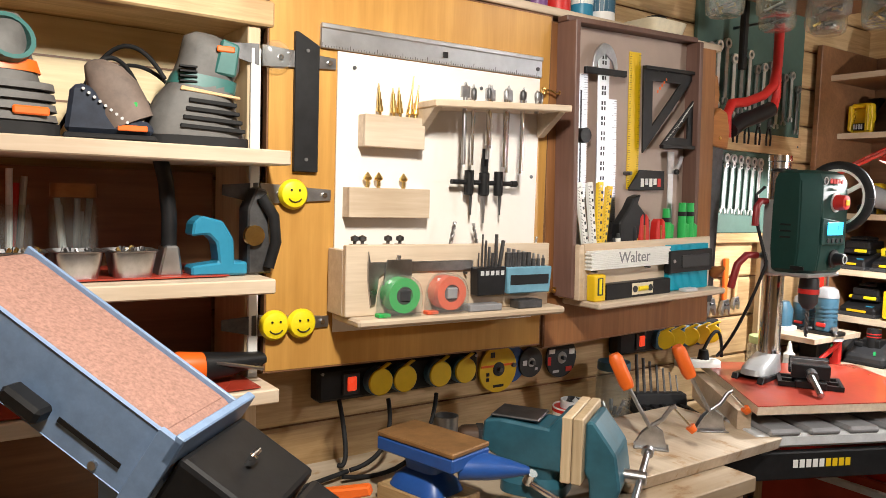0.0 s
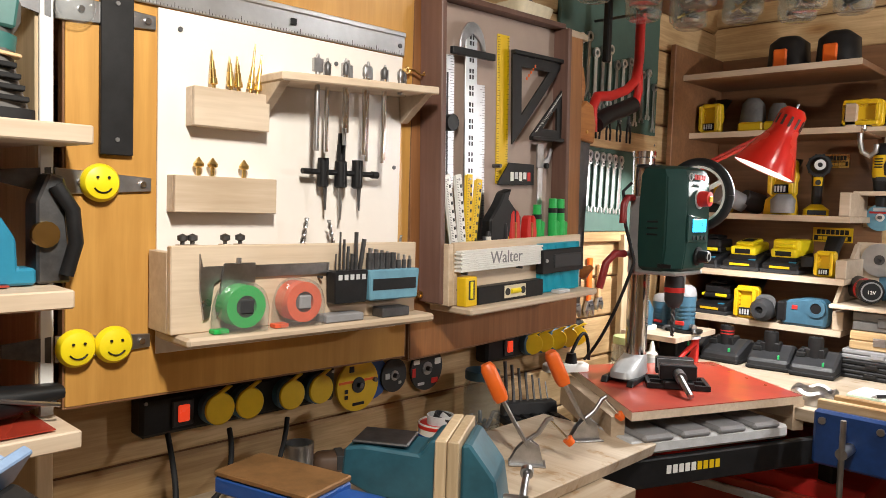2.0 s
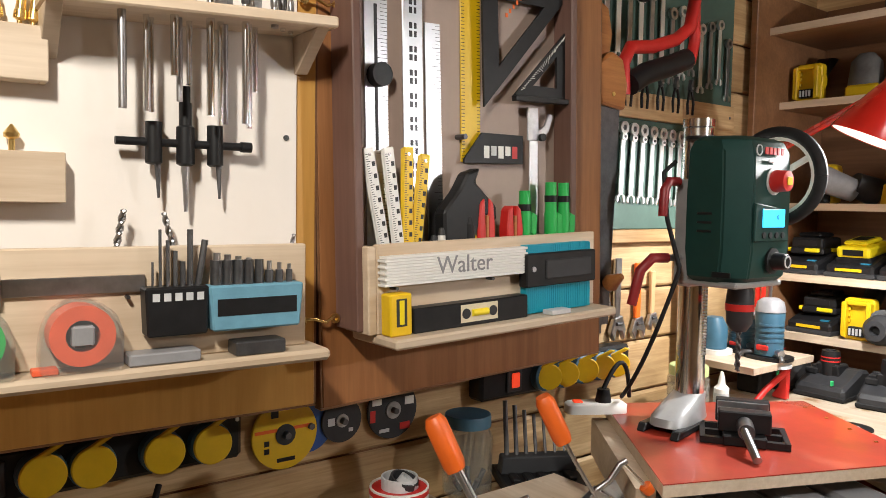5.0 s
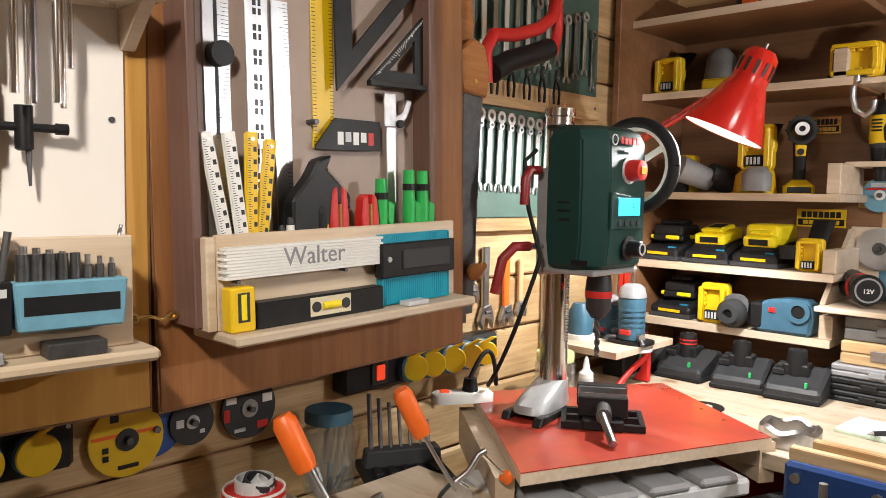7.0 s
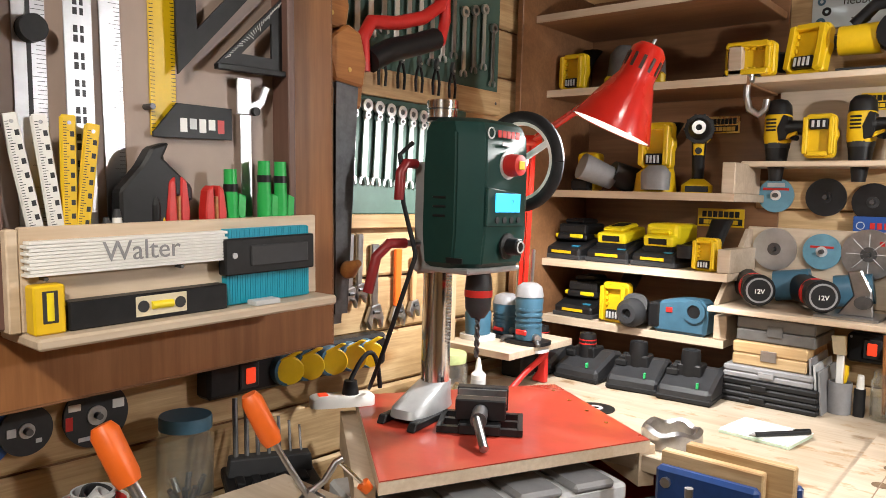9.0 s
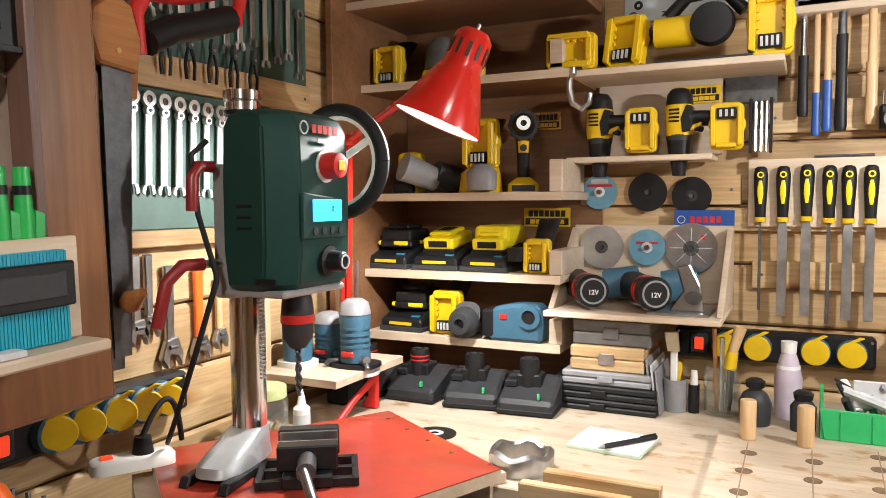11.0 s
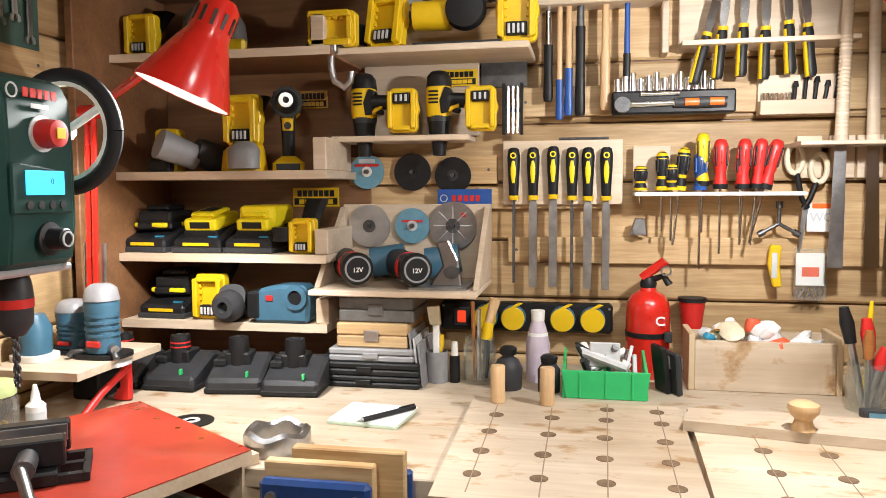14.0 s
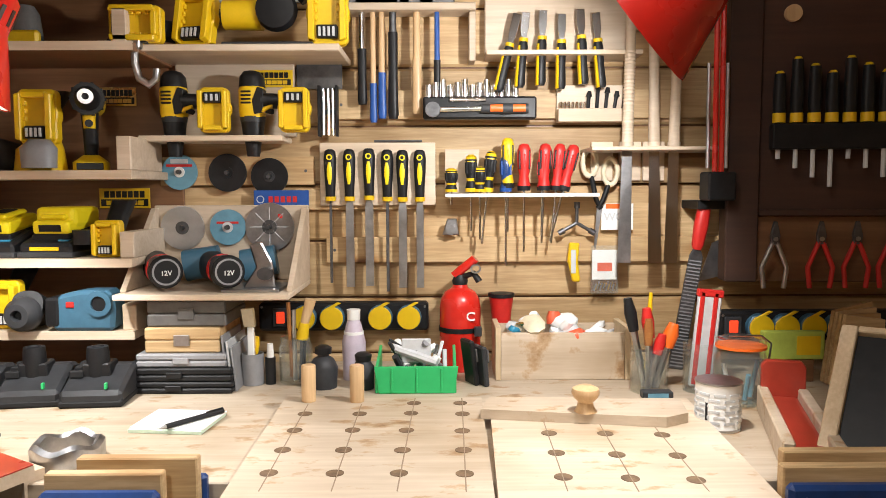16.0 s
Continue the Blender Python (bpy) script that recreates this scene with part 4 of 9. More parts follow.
box_part("window", lv, CREAM, 0.075, -0.0148, 0.005, 0.14, -0.0138, 0.029, 0.001)
rod_part("vial", lv, LEMON, (0.094, -0.0145, 0.017), (0.121, -0.0145, 0.017), 0.005, n=10)
for x in (0.084, 0.131):
    rod_part("vial_ring", lv, DGREY, (x, -0.0158, 0.017), (x, -0.0145, 0.017), 0.007, n=14)
st = thing("sharpening_stone", DB(1.355, 1.050, 1.2052), "short pale whetstone on the ledge end", "stone", "whetstones")
box_part("stone", st, LGREY, 0, -0.01, 0, 0.04, 0.01, 0.007, 0.001)


def blade_ruler(name, u, z0, z1, w, mat, label, d=1.143, t=0.002, tilt=0, marks=DGREY, slot=False):
    ob = thing(name, DB(u, d, z0, tilt), label, "ruler", "rulers")
    h = z1 - z0
    box_part("blade", ob, mat, -w / 2, -t, 0, w / 2, 0, h, 0.0004)
    bm = bmesh.new()
    for i in range(int(h / 0.005)):
        k = 0.3 if i % 5 else 0.55
        slab(bm, w / 2 - w * k, -t - 0.0003, 0.003 + i * 0.005, w / 2 - 0.0006, -t + 0.0002, 0.0036 + i * 0.005)
    part("scale_print", bm, marks, ob)
    if slot:
        box_part("slot", ob, DGREY, -0.003, -t - 0.0003, h * 0.45, 0.002, -t + 0.0002, h * 0.92, 0)
    return ob


sb = blade_ruler("sliding_ruler", 1.127, 1.25, 1.655, 0.036, ALU, "wide steel ruler with a sliding black knob", slot=True)
rod_part("knob", sb, BLACK, (0, -0.018, 0.28), (0, -0.002, 0.28), 0.0155, n=20)
pr = thing("protractor_ruler", DB(1.174, 1.128, 1.285), "steel combination ruler with a half round protractor head", "ruler", "rulers")
box_part("blade", pr, ALU, -0.016, -0.003, 0, 0.016, 0, 0.42, 0.0005)
for i in range(13):
    bm = bmesh.new()
    for z in (0.0, 0.011):
        slab(bm, -0.006, -0.0034, 0.02 + i * 0.031 + z, -0.001, -0.0028, 0.028 + i * 0.031 + z)
        slab(bm, 0.002, -0.0034, 0.020 + i * 0.031 + z, 0.006, -0.0028, 0.028 + i * 0.031 + z)
    part("slot", bm, DGREY, pr)
prism_part("head", pr, STEEL, [(0.036 * math.cos(a), 0.385 + 0.05 * math.sin(a)) for a in [math.pi * i / 14 for i in range(15)]] + [(-0.026, 0.385), (-0.02, 0.40), (0.0, 0.413), (0.02, 0.40), (0.026, 0.385)], -0.007, -0.003, 0.0006)
box_part("stop_bar", pr, BLACK, -0.060, -0.012, 0.37, 0.060, -0.003, 0.383, 0.001)
blade_ruler("steel_ruler", 1.224, 1.25, 1.612, 0.026, ALU, "plain steel ruler leaning in the frame", tilt=-0.7)
ys = thing("roofing_square", DB(1.282, 1.143, 1.424), "yellow metal carpenter's square hung in the frame", "square")
box_part("blade", ys, YELLOW, -0.018, -0.003, 0, 0.018, 0, 0.295, 0.0005)
bm = bmesh.new()
for i in range(58):
    for s in (-1, 1):
        slab(bm, s * 0.0175 - (0.006 if s > 0 else 0), -0.0034, 0.004 + i * 0.005, s * 0.0175 + (0 if s > 0 else 0.006), -0.0028, 0.0048 + i * 0.005)
part("scale_print", bm, BLACK, ys)
rod_part("peg", ys, DSTEEL, (-0.024, -0.02, 0.035), (-0.024, 0, 0.035), 0.004, n=8)


def speed_square(name, outline, hole, m, label, text):
    t = thing(name, m, label, "square", "black squares")
    bm = bmesh.new()
    n = len(outline)
    cx, cz = sum(p[0] for p in outline) / n, sum(p[1] for p in outline) / n
    vo = [(bm.verts.new((x, -0.004, z)), bm.verts.new((x, 0, z))) for x, z in outline]
    vi = [(bm.verts.new((cx + (x - cx) * hole, -0.004, cz + (z - cz) * hole)), bm.verts.new((cx + (x - cx) * hole, 0, cz + (z - cz) * hole))) for x, z in outline]
    for i in range(n):
        j = (i + 1) % n
        bm.faces.new((vo[i][0], vo[j][0], vi[j][0], vi[i][0]))
        bm.faces.new((vo[i][1], vo[j][1], vi[j][1], vi[i][1]))
        bm.faces.new((vo[i][0], vo[j][0], vo[j][1], vo[i][1]))
        bm.faces.new((vi[i][0], vi[j][0], vi[j][1], vi[i][1]))
    part("plate", bm, BLACK, t)
    bm = bmesh.new()
    a, b = Vector((outline[0][0], 0, outline[0][1])), Vector((outline[2][0], 0, outline[2][1]))
    for i in range(26):
        p = a.lerp(b, (i + 2) / 30) + Vector((0.004, 0, 0))
        q = p + (Vector((cx, 0, cz)) - p).normalized() * (0.006 if i % 5 else 0.010)
        rod(bm, (p.x, -0.0042, p.z), (q.x, -0.0042, q.z), 0.0005, n=4)
    part("scale_print", bm, WHITE, t)
    box_part("fence", t, BLACK, min(p[0] for p in outline), -0.012, outline[0][1] - 0.008 if text else outline[1][1] - 0.004, max(p[0] for p in outline), -0.0005, outline[0][1] if text else outline[1][1] + 0.004, 0.001)
    return t


big_sq = speed_square("speed_square", [(0.0, 0.187), (0.004, 0.0), (0.184, 0.187)], 0.52, DB(1.288, 1.128, 1.503), "large black triangular speed square with white markings", True)
for i, x in enumerate((0.045, 0.052, 0.059, 0.066, 0.073)):
    box_part("orange_mark", big_sq, ORANGE, x, -0.0046, 0.132 + i * 0.007, x + 0.004, -0.0039, 0.138 + i * 0.007, 0)
speed_square("rafter_square", [(0.113, 0.109), (0.113, 0.0), (0.0, 0.002)], 0.45, DB(1.342, 1.122, 1.520), "small black rafter square with white lettering bars", False)
ap = thing("angle_plate", DB(1.262, 1.135, 1.421), "small black printed angle plate", "plate")
prism_part("plate", ap, BLACK, [(0, 0), (0.117, 0.0), (0.117, 0.043), (0.034, 0.045), (0.0, 0.006)], -0.003, 0, 0.0005)
random.seed(9)
for i in range(5):
    box_part("print", ap, random.choice((RED, WHITE, LGREY)), 0.038 + i * 0.014, -0.0036, 0.008 + 0.004 * (i % 2), 0.048 + i * 0.014, -0.0028, 0.026, 0)
sv = thing("adjustable_square", DB(1.406, 1.135, 1.297), "small steel adjustable square standing in the tray", "square")
box_part("blade", sv, ALU, -0.009, -0.002, 0, 0.009, 0, 0.215, 0.0004)
prism_part("head", sv, STEEL, [(-0.016, 0.165), (0.01, 0.165), (0.03, 0.18), (0.04, 0.205), (0.03, 0.208), (0.02, 0.188), (0.008, 0.182), (0.006, 0.215), (-0.016, 0.215)], -0.006, -0.0022, 0.001)
rod_part("nut", sv, BLACK, (0.012, -0.012, 0.17), (0.012, -0.005, 0.17), 0.006, n=12)


def folded(u, z0, mat, tilt, label):
    t = thing("folding_ruler", DB(u, 1.112, z0, tilt), label, "ruler", "standing folding rulers")
    for i in range(2):
        box_part("blade", t, mat, -0.008, -0.0045 * i - 0.004, 0.002 * i, 0.008, -0.0045 * i, 0.172 + 0.002 * i, 0.0012)
    bm = bmesh.new()
    for k in range(54):
        slab(bm, -0.0065, -0.0088, 0.006 + k * 0.003, -0.0065 + (0.006 if k % 5 == 0 else 0.0035), -0.0082, 0.0068 + k * 0.003)
    part("scale_print", bm, DGREY, t)
    for k in range(10):
        box_part("figure", t, DGREY, 0.001, -0.0088, 0.010 + k * 0.0155, 0.0055, -0.0083, 0.016 + k * 0.0155, 0)
    rod_part("rivet", t, STEEL, (0, -0.0095, 0.165), (0, -0.008, 0.165), 0.0022, n=10)


folded(1.1205, 1.262, WHITE, -10.5, "white folding ruler standing in the tray")
folded(1.1405, 1.262, WHITE, -7, "second white folding ruler standing in the tray")
folded(1.1480, 1.262, YELLOW, 1, "yellow folding ruler standing in the tray")
folded(1.1565, 1.255, YELLOW, 7.5, "yellow folding ruler leaning in the tray")
gg = thing("caulking_cutter", DB(1.246, 1.11, 1.288) @ Matrix.Diagonal((1.2, 1, 1, 1)), "black hooked plastic scraper handle in the tray", "scraper")
prism_part("handle", gg, BLACK, [(-0.035, 0.0), (-0.035, 0.065), (-0.012, 0.095), (0.0, 0.118), (0.02, 0.125), (0.012, 0.105), (0.03, 0.085), (0.045, 0.07), (0.045, 0.05), (0.02, 0.06), (0.01, 0.0)], -0.012, 0.012, 0.003)
for u, mat, h, w, lab in ((1.190, WHITE, 0.11, 0.011, "white marker"), (1.203, WHITE, 0.12, 0.011, "white marker"), (1.252, BLACK, 0.135, 0.012, "black marker"), (1.262, YELLOW, 0.11, 0.007, "yellow pencil")):
    t = thing("marker_pen", DB(u, 1.10, 1.2), lab + " standing in the tool tray", "pen", "pens")
    rod_part("barrel", t, mat, (0, 0, 0), (0, 0, h), w * 0.6, w * 0.5, 10)
    rod_part("cap", t, DGREY if mat is WHITE else mat, (0, 0, h), (0, 0, h + 0.01), w * 0.5, w * 0.3, 10)
for u, k in ((1.279, 1.0), (1.333, 0.9)):
    t = thing("spring_clamp", DB(u, 1.105, 1.277), "red plastic spring clamp in the tool tray", "clamp", "red spring clamps")
    for s in (-1, 1):
        prism_part("jaw", t, RED, [(s * 0.002, 0.0), (s * 0.013, 0.0), (s * 0.016, 0.05), (s * 0.012, 0.088 * k), (s * 0.004, 0.095 * k), (s * 0.002, 0.05)], -0.01, 0.01, 0.002)
    box_part("pad", t, ORANGEWOOD, -0.0015, -0.011, 0.01, 0.0015, 0.011, 0.07, 0)
for u, h in ((1.360, 0.082), (1.415, 0.096), (1.443, 0.096)):
    t = thing("green_marker", DB(u, 1.105, 1.302), "green deep hole marker with a clip", "marker", "green markers")
    rod_part("cap", t, GREEN, (0, 0, 0.04), (0, 0, h), 0.0095, 0.0085, 14)
    rod_part("collar", t, BLACK, (0, 0, h - 0.03), (0, 0, h - 0.02), 0.0098, n=14)
    rod_part("barrel", t, GREEN, (0, 0, -0.03), (0, 0, 0.05), 0.010, n=14)
    prism_part("clip", t, GREEN, [(0.008, 0.02), (0.02, 0.01), (0.022, 0.045), (0.010, 0.05)], -0.005, 0.005, 0.001)

# ---- shelf above the doors with cans ----
ts = thing("top_shelf", A(0.47, 1.31, 1.69), "long pale shelf above the cabinet doors", "shelf")
box_part("board", ts, BIRCH, 0, -0.185, 0.072, 1.12, 0, 0.088, 0.002)


def spray_can(u, d, r, h, mat, cap, label):
    t = thing("spray_can", A(u, d, 1.7785), label, "can", "spray cans")
    lathe_part("can", t, mat, [(0, 0), (r, 0), (r, h * 0.78), (r * 0.8, h * 0.84), (0, h * 0.84)], 20)
    lathe_part("cap", t, cap, [(r * 0.8, h * 0.80), (r * 0.9, h * 0.85), (r * 0.85, h), (0, h)], 20)
    rod_part("label_band", t, WHITE if mat is not WHITE else TEALBLUE, (0, 0, h * 0.2), (0, 0, h * 0.5), r * 1.005, n=24)


for u, d, r, h, mat, cap, lab in ((1.01, 1.2, 0.024, 0.17, DGREY, BLACK, "dark spray can on the top shelf"), (1.06, 1.2, 0.022, 0.19, PURPLE, PURPLE, "purple spray can on the top shelf"),
                                  (1.12, 1.2, 0.026, 0.19, RED, RED, "dark red spray can on the top shelf"), (1.19, 1.2, 0.024, 0.2, SKYBLUE, WHITE, "blue and white spray can on the top shelf"),
                                  (1.25, 1.2, 0.03, 0.16, WHITE, GREEN, "white canister with green print on the top shelf")):
    spray_can(u, d, r, h, mat, cap, lab)
mk = thing("respirator", A(0.85, 1.18, 1.7785), "grey and orange respirator mask lying on the shelf", "mask")
lathe_part("filter", mk, LGREY, [(0, 0), (0.03, 0), (0.036, 0.012), (0.034, 0.03), (0.0, 0.034)], 20, pose(0.03, -0.03, 0.04, 70, 0, 20))
loft_part("body", mk, BLACK, [(0, 0, 0, 0.05, 0.03), (0.04, 0, 0, 0.045, 0.03), (0.08, -0.01, 0, 0.025, 0.02)], 14, 2.4)
box_part("strap", mk, ORANGE, 0.05, -0.035, 0.0, 0.09, -0.02, 0.05, 0.004)
for u, r, h, mat in ((0.915, 0.036, 0.07, RED), (0.965, 0.03, 0.075, BLACK), (0.60, 0.09, 0.055, RED)):
    t = thing("tape_roll", A(u, 1.2, 1.7785), "round can with a dark printed band", "can", "round cans")
    lathe_part("body", t, mat, [(0, 0), (r, 0), (r, h), (r * 0.9, h + 0.006), (0, h + 0.006)], 24)
    rod_part("band", t, BLACK if mat is RED else LGREY, (0, 0, h * 0.3), (0, 0, h * 0.7), r * 1.004, n=24)
tb = thing("plastic_tub", A(1.42, 1.19, 1.7785), "translucent plastic food tub with a dark lid", "tub")
loft_part("tub", tb, CREAM, [(0, 0, 0, 0.055, 0.04), (0.035, 0, 0, 0.065, 0.05)], 20, 6)
loft_part("lid", tb, BLACK, [(0.036, 0, 0, 0.03, 0.03), (0.05, 0, 0, 0.022, 0.022)], 16, 2.5)

# ---- saws and wrenches past the doors ----
def ring_spanner(m, L, mat, label, group):
    t = thing("spanner", m, label, "spanner", group)
    w = L * 0.045
    bm = bmesh.new()
    prism(bm, [(-w, 0.03 * L), (w, 0.03 * L), (w * 0.9, L * 0.85), (-w * 0.9, L * 0.85)], -0.004, 0, 0.001)
    ring(bm, L * 0.04, L * 0.085, -0.0065, 0.0005, 18, pose(0, 0, L * 0.92))
    for s in (-1, 1):
        prism(bm, [(s * w * 0.3, 0.05 * L), (s * w * 1.7, 0.02 * L), (s * w * 2.0, -0.05 * L), (s * w * 1.1, -0.075 * L), (s * w * 0.9, -0.02 * L)], -0.005, 0, 0.0008)
    smooth(part("body", bm, mat, t), 35)
    if group == "ratchet spanners":
        lathe_part("flex_joint", t, mat, [(0, -0.0035), (L * 0.05, -0.0035), (L * 0.055, 0.0), (L * 0.05, 0.006), (0, 0.006)], 16, pose(0, -0.002, L * 0.80) @ FACE)
        rod_part("pivot", t, DSTEEL, (0, -0.010, L * 0.80), (0, -0.007, L * 0.80), L * 0.018, n=10)
        rod_part("ratchet_core", t, DSTEEL, (0, -0.004, L * 0.92), (0, 0.0, L * 0.92), L * 0.042, n=12)
    return t


gb1 = board("wrench_board", A(1.74, 1.324, 1.60), 0, 0.01, 0.53, 0.40, 0.012, PANELGREEN, "dark green painted board behind hanging wrenches", "board", "green boards")
gb2 = board("wrench_board", A(1.75, 1.324, 1.314), 0, 0, 0.40, 0.238, 0.012, PANELGREEN, "green painted board behind ratchet spanners", "board", "green boards")
board("pine_rail", A(1.74, 1.324, 1.553), 0, 0, 0.53, 0.056, 0.022, PINE, "pale pine rail with plier pegs", "rail", "pine rails")
board("pine_rail", A(1.745, 1.324, 1.285), 0, 0, 0.42, 0.028, 0.022, PINE, "pale pine rail under the green board", "rail", "pine rails")
for i in range(9):
    u = 1.785 + i * 0.0335
    ring_spanner(A(u, 1.307, 1.385 - 0.0012 * i, 2), 0.160, SATIN, "chrome ratchet ring spanner hanging in a row", "ratchet spanners")
for i in range(13):
    ring_spanner(A(1.79 + i * 0.037, 1.305, 1.665 + 0.016 * (i % 3) - 0.003 * i, 0), 0.175 - 0.003 * i, SATIN if i % 2 else STEEL, "dull steel combination spanner on the green board", "hung spanners")


def pliers(m, k, grip, label, group, s=1.0):
    t = thing("pliers", m, label, "pliers", group)
    prism_part("jaw", t, DSTEEL, [(-0.008 * s, 0), (0.008 * s, 0), (0.010 * s, 0.02 * s), (0.003 * s, 0.05 * s), (-0.003 * s, 0.05 * s), (-0.010 * s, 0.02 * s)], -0.010, 0, 0.001)
    rod_part("pivot", t, STEEL, (0, -0.012, 0.012 * s), (0, 0, 0.012 * s), 0.005 * s, n=12)
    for q in (-1, 1):
        tube_part("handle", t, grip, [(q * 0.004 * s, -0.005, 0.005 * s), (q * 0.014 * s, -0.005, -0.02 * s), (q * 0.02 * s * k, -0.005, -0.05 * s), (q * 0.016 * s * k, -0.005, -0.095 * s)], 0.0055 * s, 8)
    return t


for i in range(5):
    pliers(A(1.85 + i * 0.055, 1.295, 1.625), 1.0, RUBBER if i % 2 else BLACK, "black handled pliers hanging on the rail", "hung pliers", 0.55)


def adjustable(u, z, s, mat, label, collar=None):
    t = thing("adjustable_spanner", A(u, 1.321, z), label, "spanner", "adjustable spanners")
    prism_part("shaft", t, mat, [(-0.009 * s, 0), (0.009 * s, 0), (0.011 * s, 0.13 * s), (-0.011 * s, 0.13 * s)], -0.009, 0, 0.002)
    prism_part("head", t, STEEL, [(-0.012 * s, 0.0), (0.014 * s, 0.005 * s), (0.026 * s, -0.025 * s), (0.022 * s, -0.05 * s), (0.012 * s, -0.03 * s), (-0.004 * s, -0.025 * s), (-0.01 * s, -0.05 * s), (-0.024 * s, -0.03 * s)], -0.012, 0, 0.002)
    rod_part("worm", t, DSTEEL, (-0.008 * s, -0.013, -0.012 * s), (0.008 * s, -0.013, -0.012 * s), 0.004 * s, n=10)
    return t


adjustable(1.795, 1.163, 0.85, STEEL, "chrome adjustable spanner hanging on the wall")
adjustable(1.822, 1.169, 0.8, STEEL, "small chrome adjustable spanner on the wall")
adjustable(1.866, 1.121, 1.0, STEEL, "large chrome adjustable spanner on the wall")
adjustable(1.936, 1.115, 0.95, ORANGE, "adjustable spanner with orange grip on the wall")
adjustable(1.988, 1.121, 0.75, HANDLEWOOD, "wooden handled spanner on the wall")


def hand_saw(u, z, label, tilt, L, handle_mat, dx=1.25):
    t = thing("hand_saw", A(u, dx, z, tilt), label, "saw", "hand saws")
    prism_part("blade", t, DSTEEL, [(-0.02, 0), (0.03, 0), (0.022, -L), (-0.006, -L)], -0.0015, 0.0005)
    bm = bmesh.new()
    prism(bm, [(-0.03, -0.01), (0.035, -0.015), (0.04, 0.03), (0.025, 0.075), (-0.005, 0.085), (-0.04, 0.06), (-0.045, 0.03)], -0.011, 0.011, 0.004)
    part("handle", bm, handle_mat, t, "polished wooden handle")
    rod_part("rivet", t, BRASS, (0.0, -0.0125, 0.01), (0.0, -0.010, 0.01), 0.004, n=10)
    return t


hand_saw(1.628, 1.55, "hand saw with orange wooden handle hanging blade down", 1, 0.40, ORANGEWOOD, 1.155)
hand_saw(1.665, 1.52, "old hand saw with a wooden handle", 0, 0.28, ORANGEWOOD, 1.20)
hand_saw(1.60, 1.64, "tenon saw with orange wooden handle", 3, 0.2, ORANGEWOOD, 1.17)
bs2 = thing("back_saw", A(1.598, 1.17, 1.25), "dark back saw with an orange turned knob", "saw")
prism_part("blade", bs2, DSTEEL, [(0, 0.25), (0.05, 0.24), (0.045, -0.12), (0.015, -0.12)], -0.0015, 0.0)
box_part("spine", bs2, BROWN, -0.012, -0.02, -0.08, 0.004, 0.0, 0.28, 0.003)
lathe_part("knob", bs2, ORANGEWOOD, [(0, 0), (0.013, 0.004), (0.016, 0.014), (0.010, 0.028), (0.006, 0.04), (0, 0.04)], 16, pose(0.035, -0.018, -0.03, 60, 0, 0))
hk = thing("hack_saw", A(1.775, 1.16, 1.64), "red framed hacksaw with a black grip", "saw")
tube_part("frame", hk, RED, [(-0.10, 0, -0.075), (-0.104, 0, -0.02), (-0.085, 0, 0.012), (-0.02, 0, 0.022), (0.05, 0, 0.045), (0.095, 0, 0.075), (0.108, 0, 0.13), (0.108, 0, 0.30)], 0.0125, 12)
tube_part("bow_end", hk, RED, [(0.108, 0, 0.12), (0.112, 0, 0.05), (0.10, 0, 0.01), (0.075, 0, 0.0)], 0.011, 10)
tube_part("grip", hk, BLACK, [(-0.085, 0, -0.055), (-0.04, 0, -0.03), (0.03, 0, -0.008), (0.085, 0, 0.012)], 0.021, 12)
box_part("top_bar", hk, BLACK, -0.06, -0.008, 0.10, -0.04, 0.008, 0.42, 0.003)
rod_part("bar_hanger", hk, DSTEEL, (-0.05, 0.0, 0.35), (-0.05, 0.14, 0.35), 0.004, n=8)
rod_part("hanger", hk, DSTEEL, (0.108, 0.0, 0.25), (0.108, 0.14, 0.25), 0.004, n=8)
# ---- socket strips and discs under the doors ----
def socket_strip(m, L, caps, label, flap=0.0, gap=0.056):
    t = thing("socket_strip", m, label, "socket strip", "socket strips")
    box_part("housing", t, BLACK, 0, -0.04, -0.033, L, 0, 0.033, 0.006)
    for x in (0.008, L - 0.008):
        rod_part("screw", t, STEEL, (x, -0.042, 0.024), (x, -0.039, 0.024), 0.003, n=8)
    sx = caps[0] - gap
    box_part("switch_frame", t, DGREY, sx - 0.019, -0.045, -0.022, sx + 0.019, -0.04, 0.022, 0.002)
    box_part("switch", t, SWITCH, sx - 0.010, -0.049, -0.014, sx + 0.010, -0.0445, 0.014, 0.002, "lit red rocker switch")
    for x in caps:
        s = new("socket")
        s.parent = t
        s.location = (x, 0, 0)
        lathe_part("collar", s, TEALBLUE, [(0.029, 0.03), (0.029, 0.055), (0.025, 0.058), (0.022, 0.05), (0, 0.05)], 20, FACE)
        bm = bmesh.new()
        prism(bm, [(0.027 * math.cos(a), 0.027 * math.sin(a)) for a in [math.radians(75 - 330 * i / 22) for i in range(23)]] + [(0.014, 0.038), (0.024, 0.036)], -0.006, 0, 0.0015, pose(0, -0.058, 0) @ pose(0.0, 0, 0, -flap * 0.3, 0, flap))
        part("cap", bm, YELLOW, s, "yellow hinged cap")
    return t


socket_strip(A(0.618, 1.323, 1.026), 0.385, [0.125, 0.182, 0.269, 0.334], "black socket strip with yellow caps and lit switch")
socket_strip(A(1.455, 1.323, 1.036), 0.42, [0.152, 0.20, 0.257, 0.309, 0.354], "black socket strip with open yellow caps by the corner", -35, 0.073)


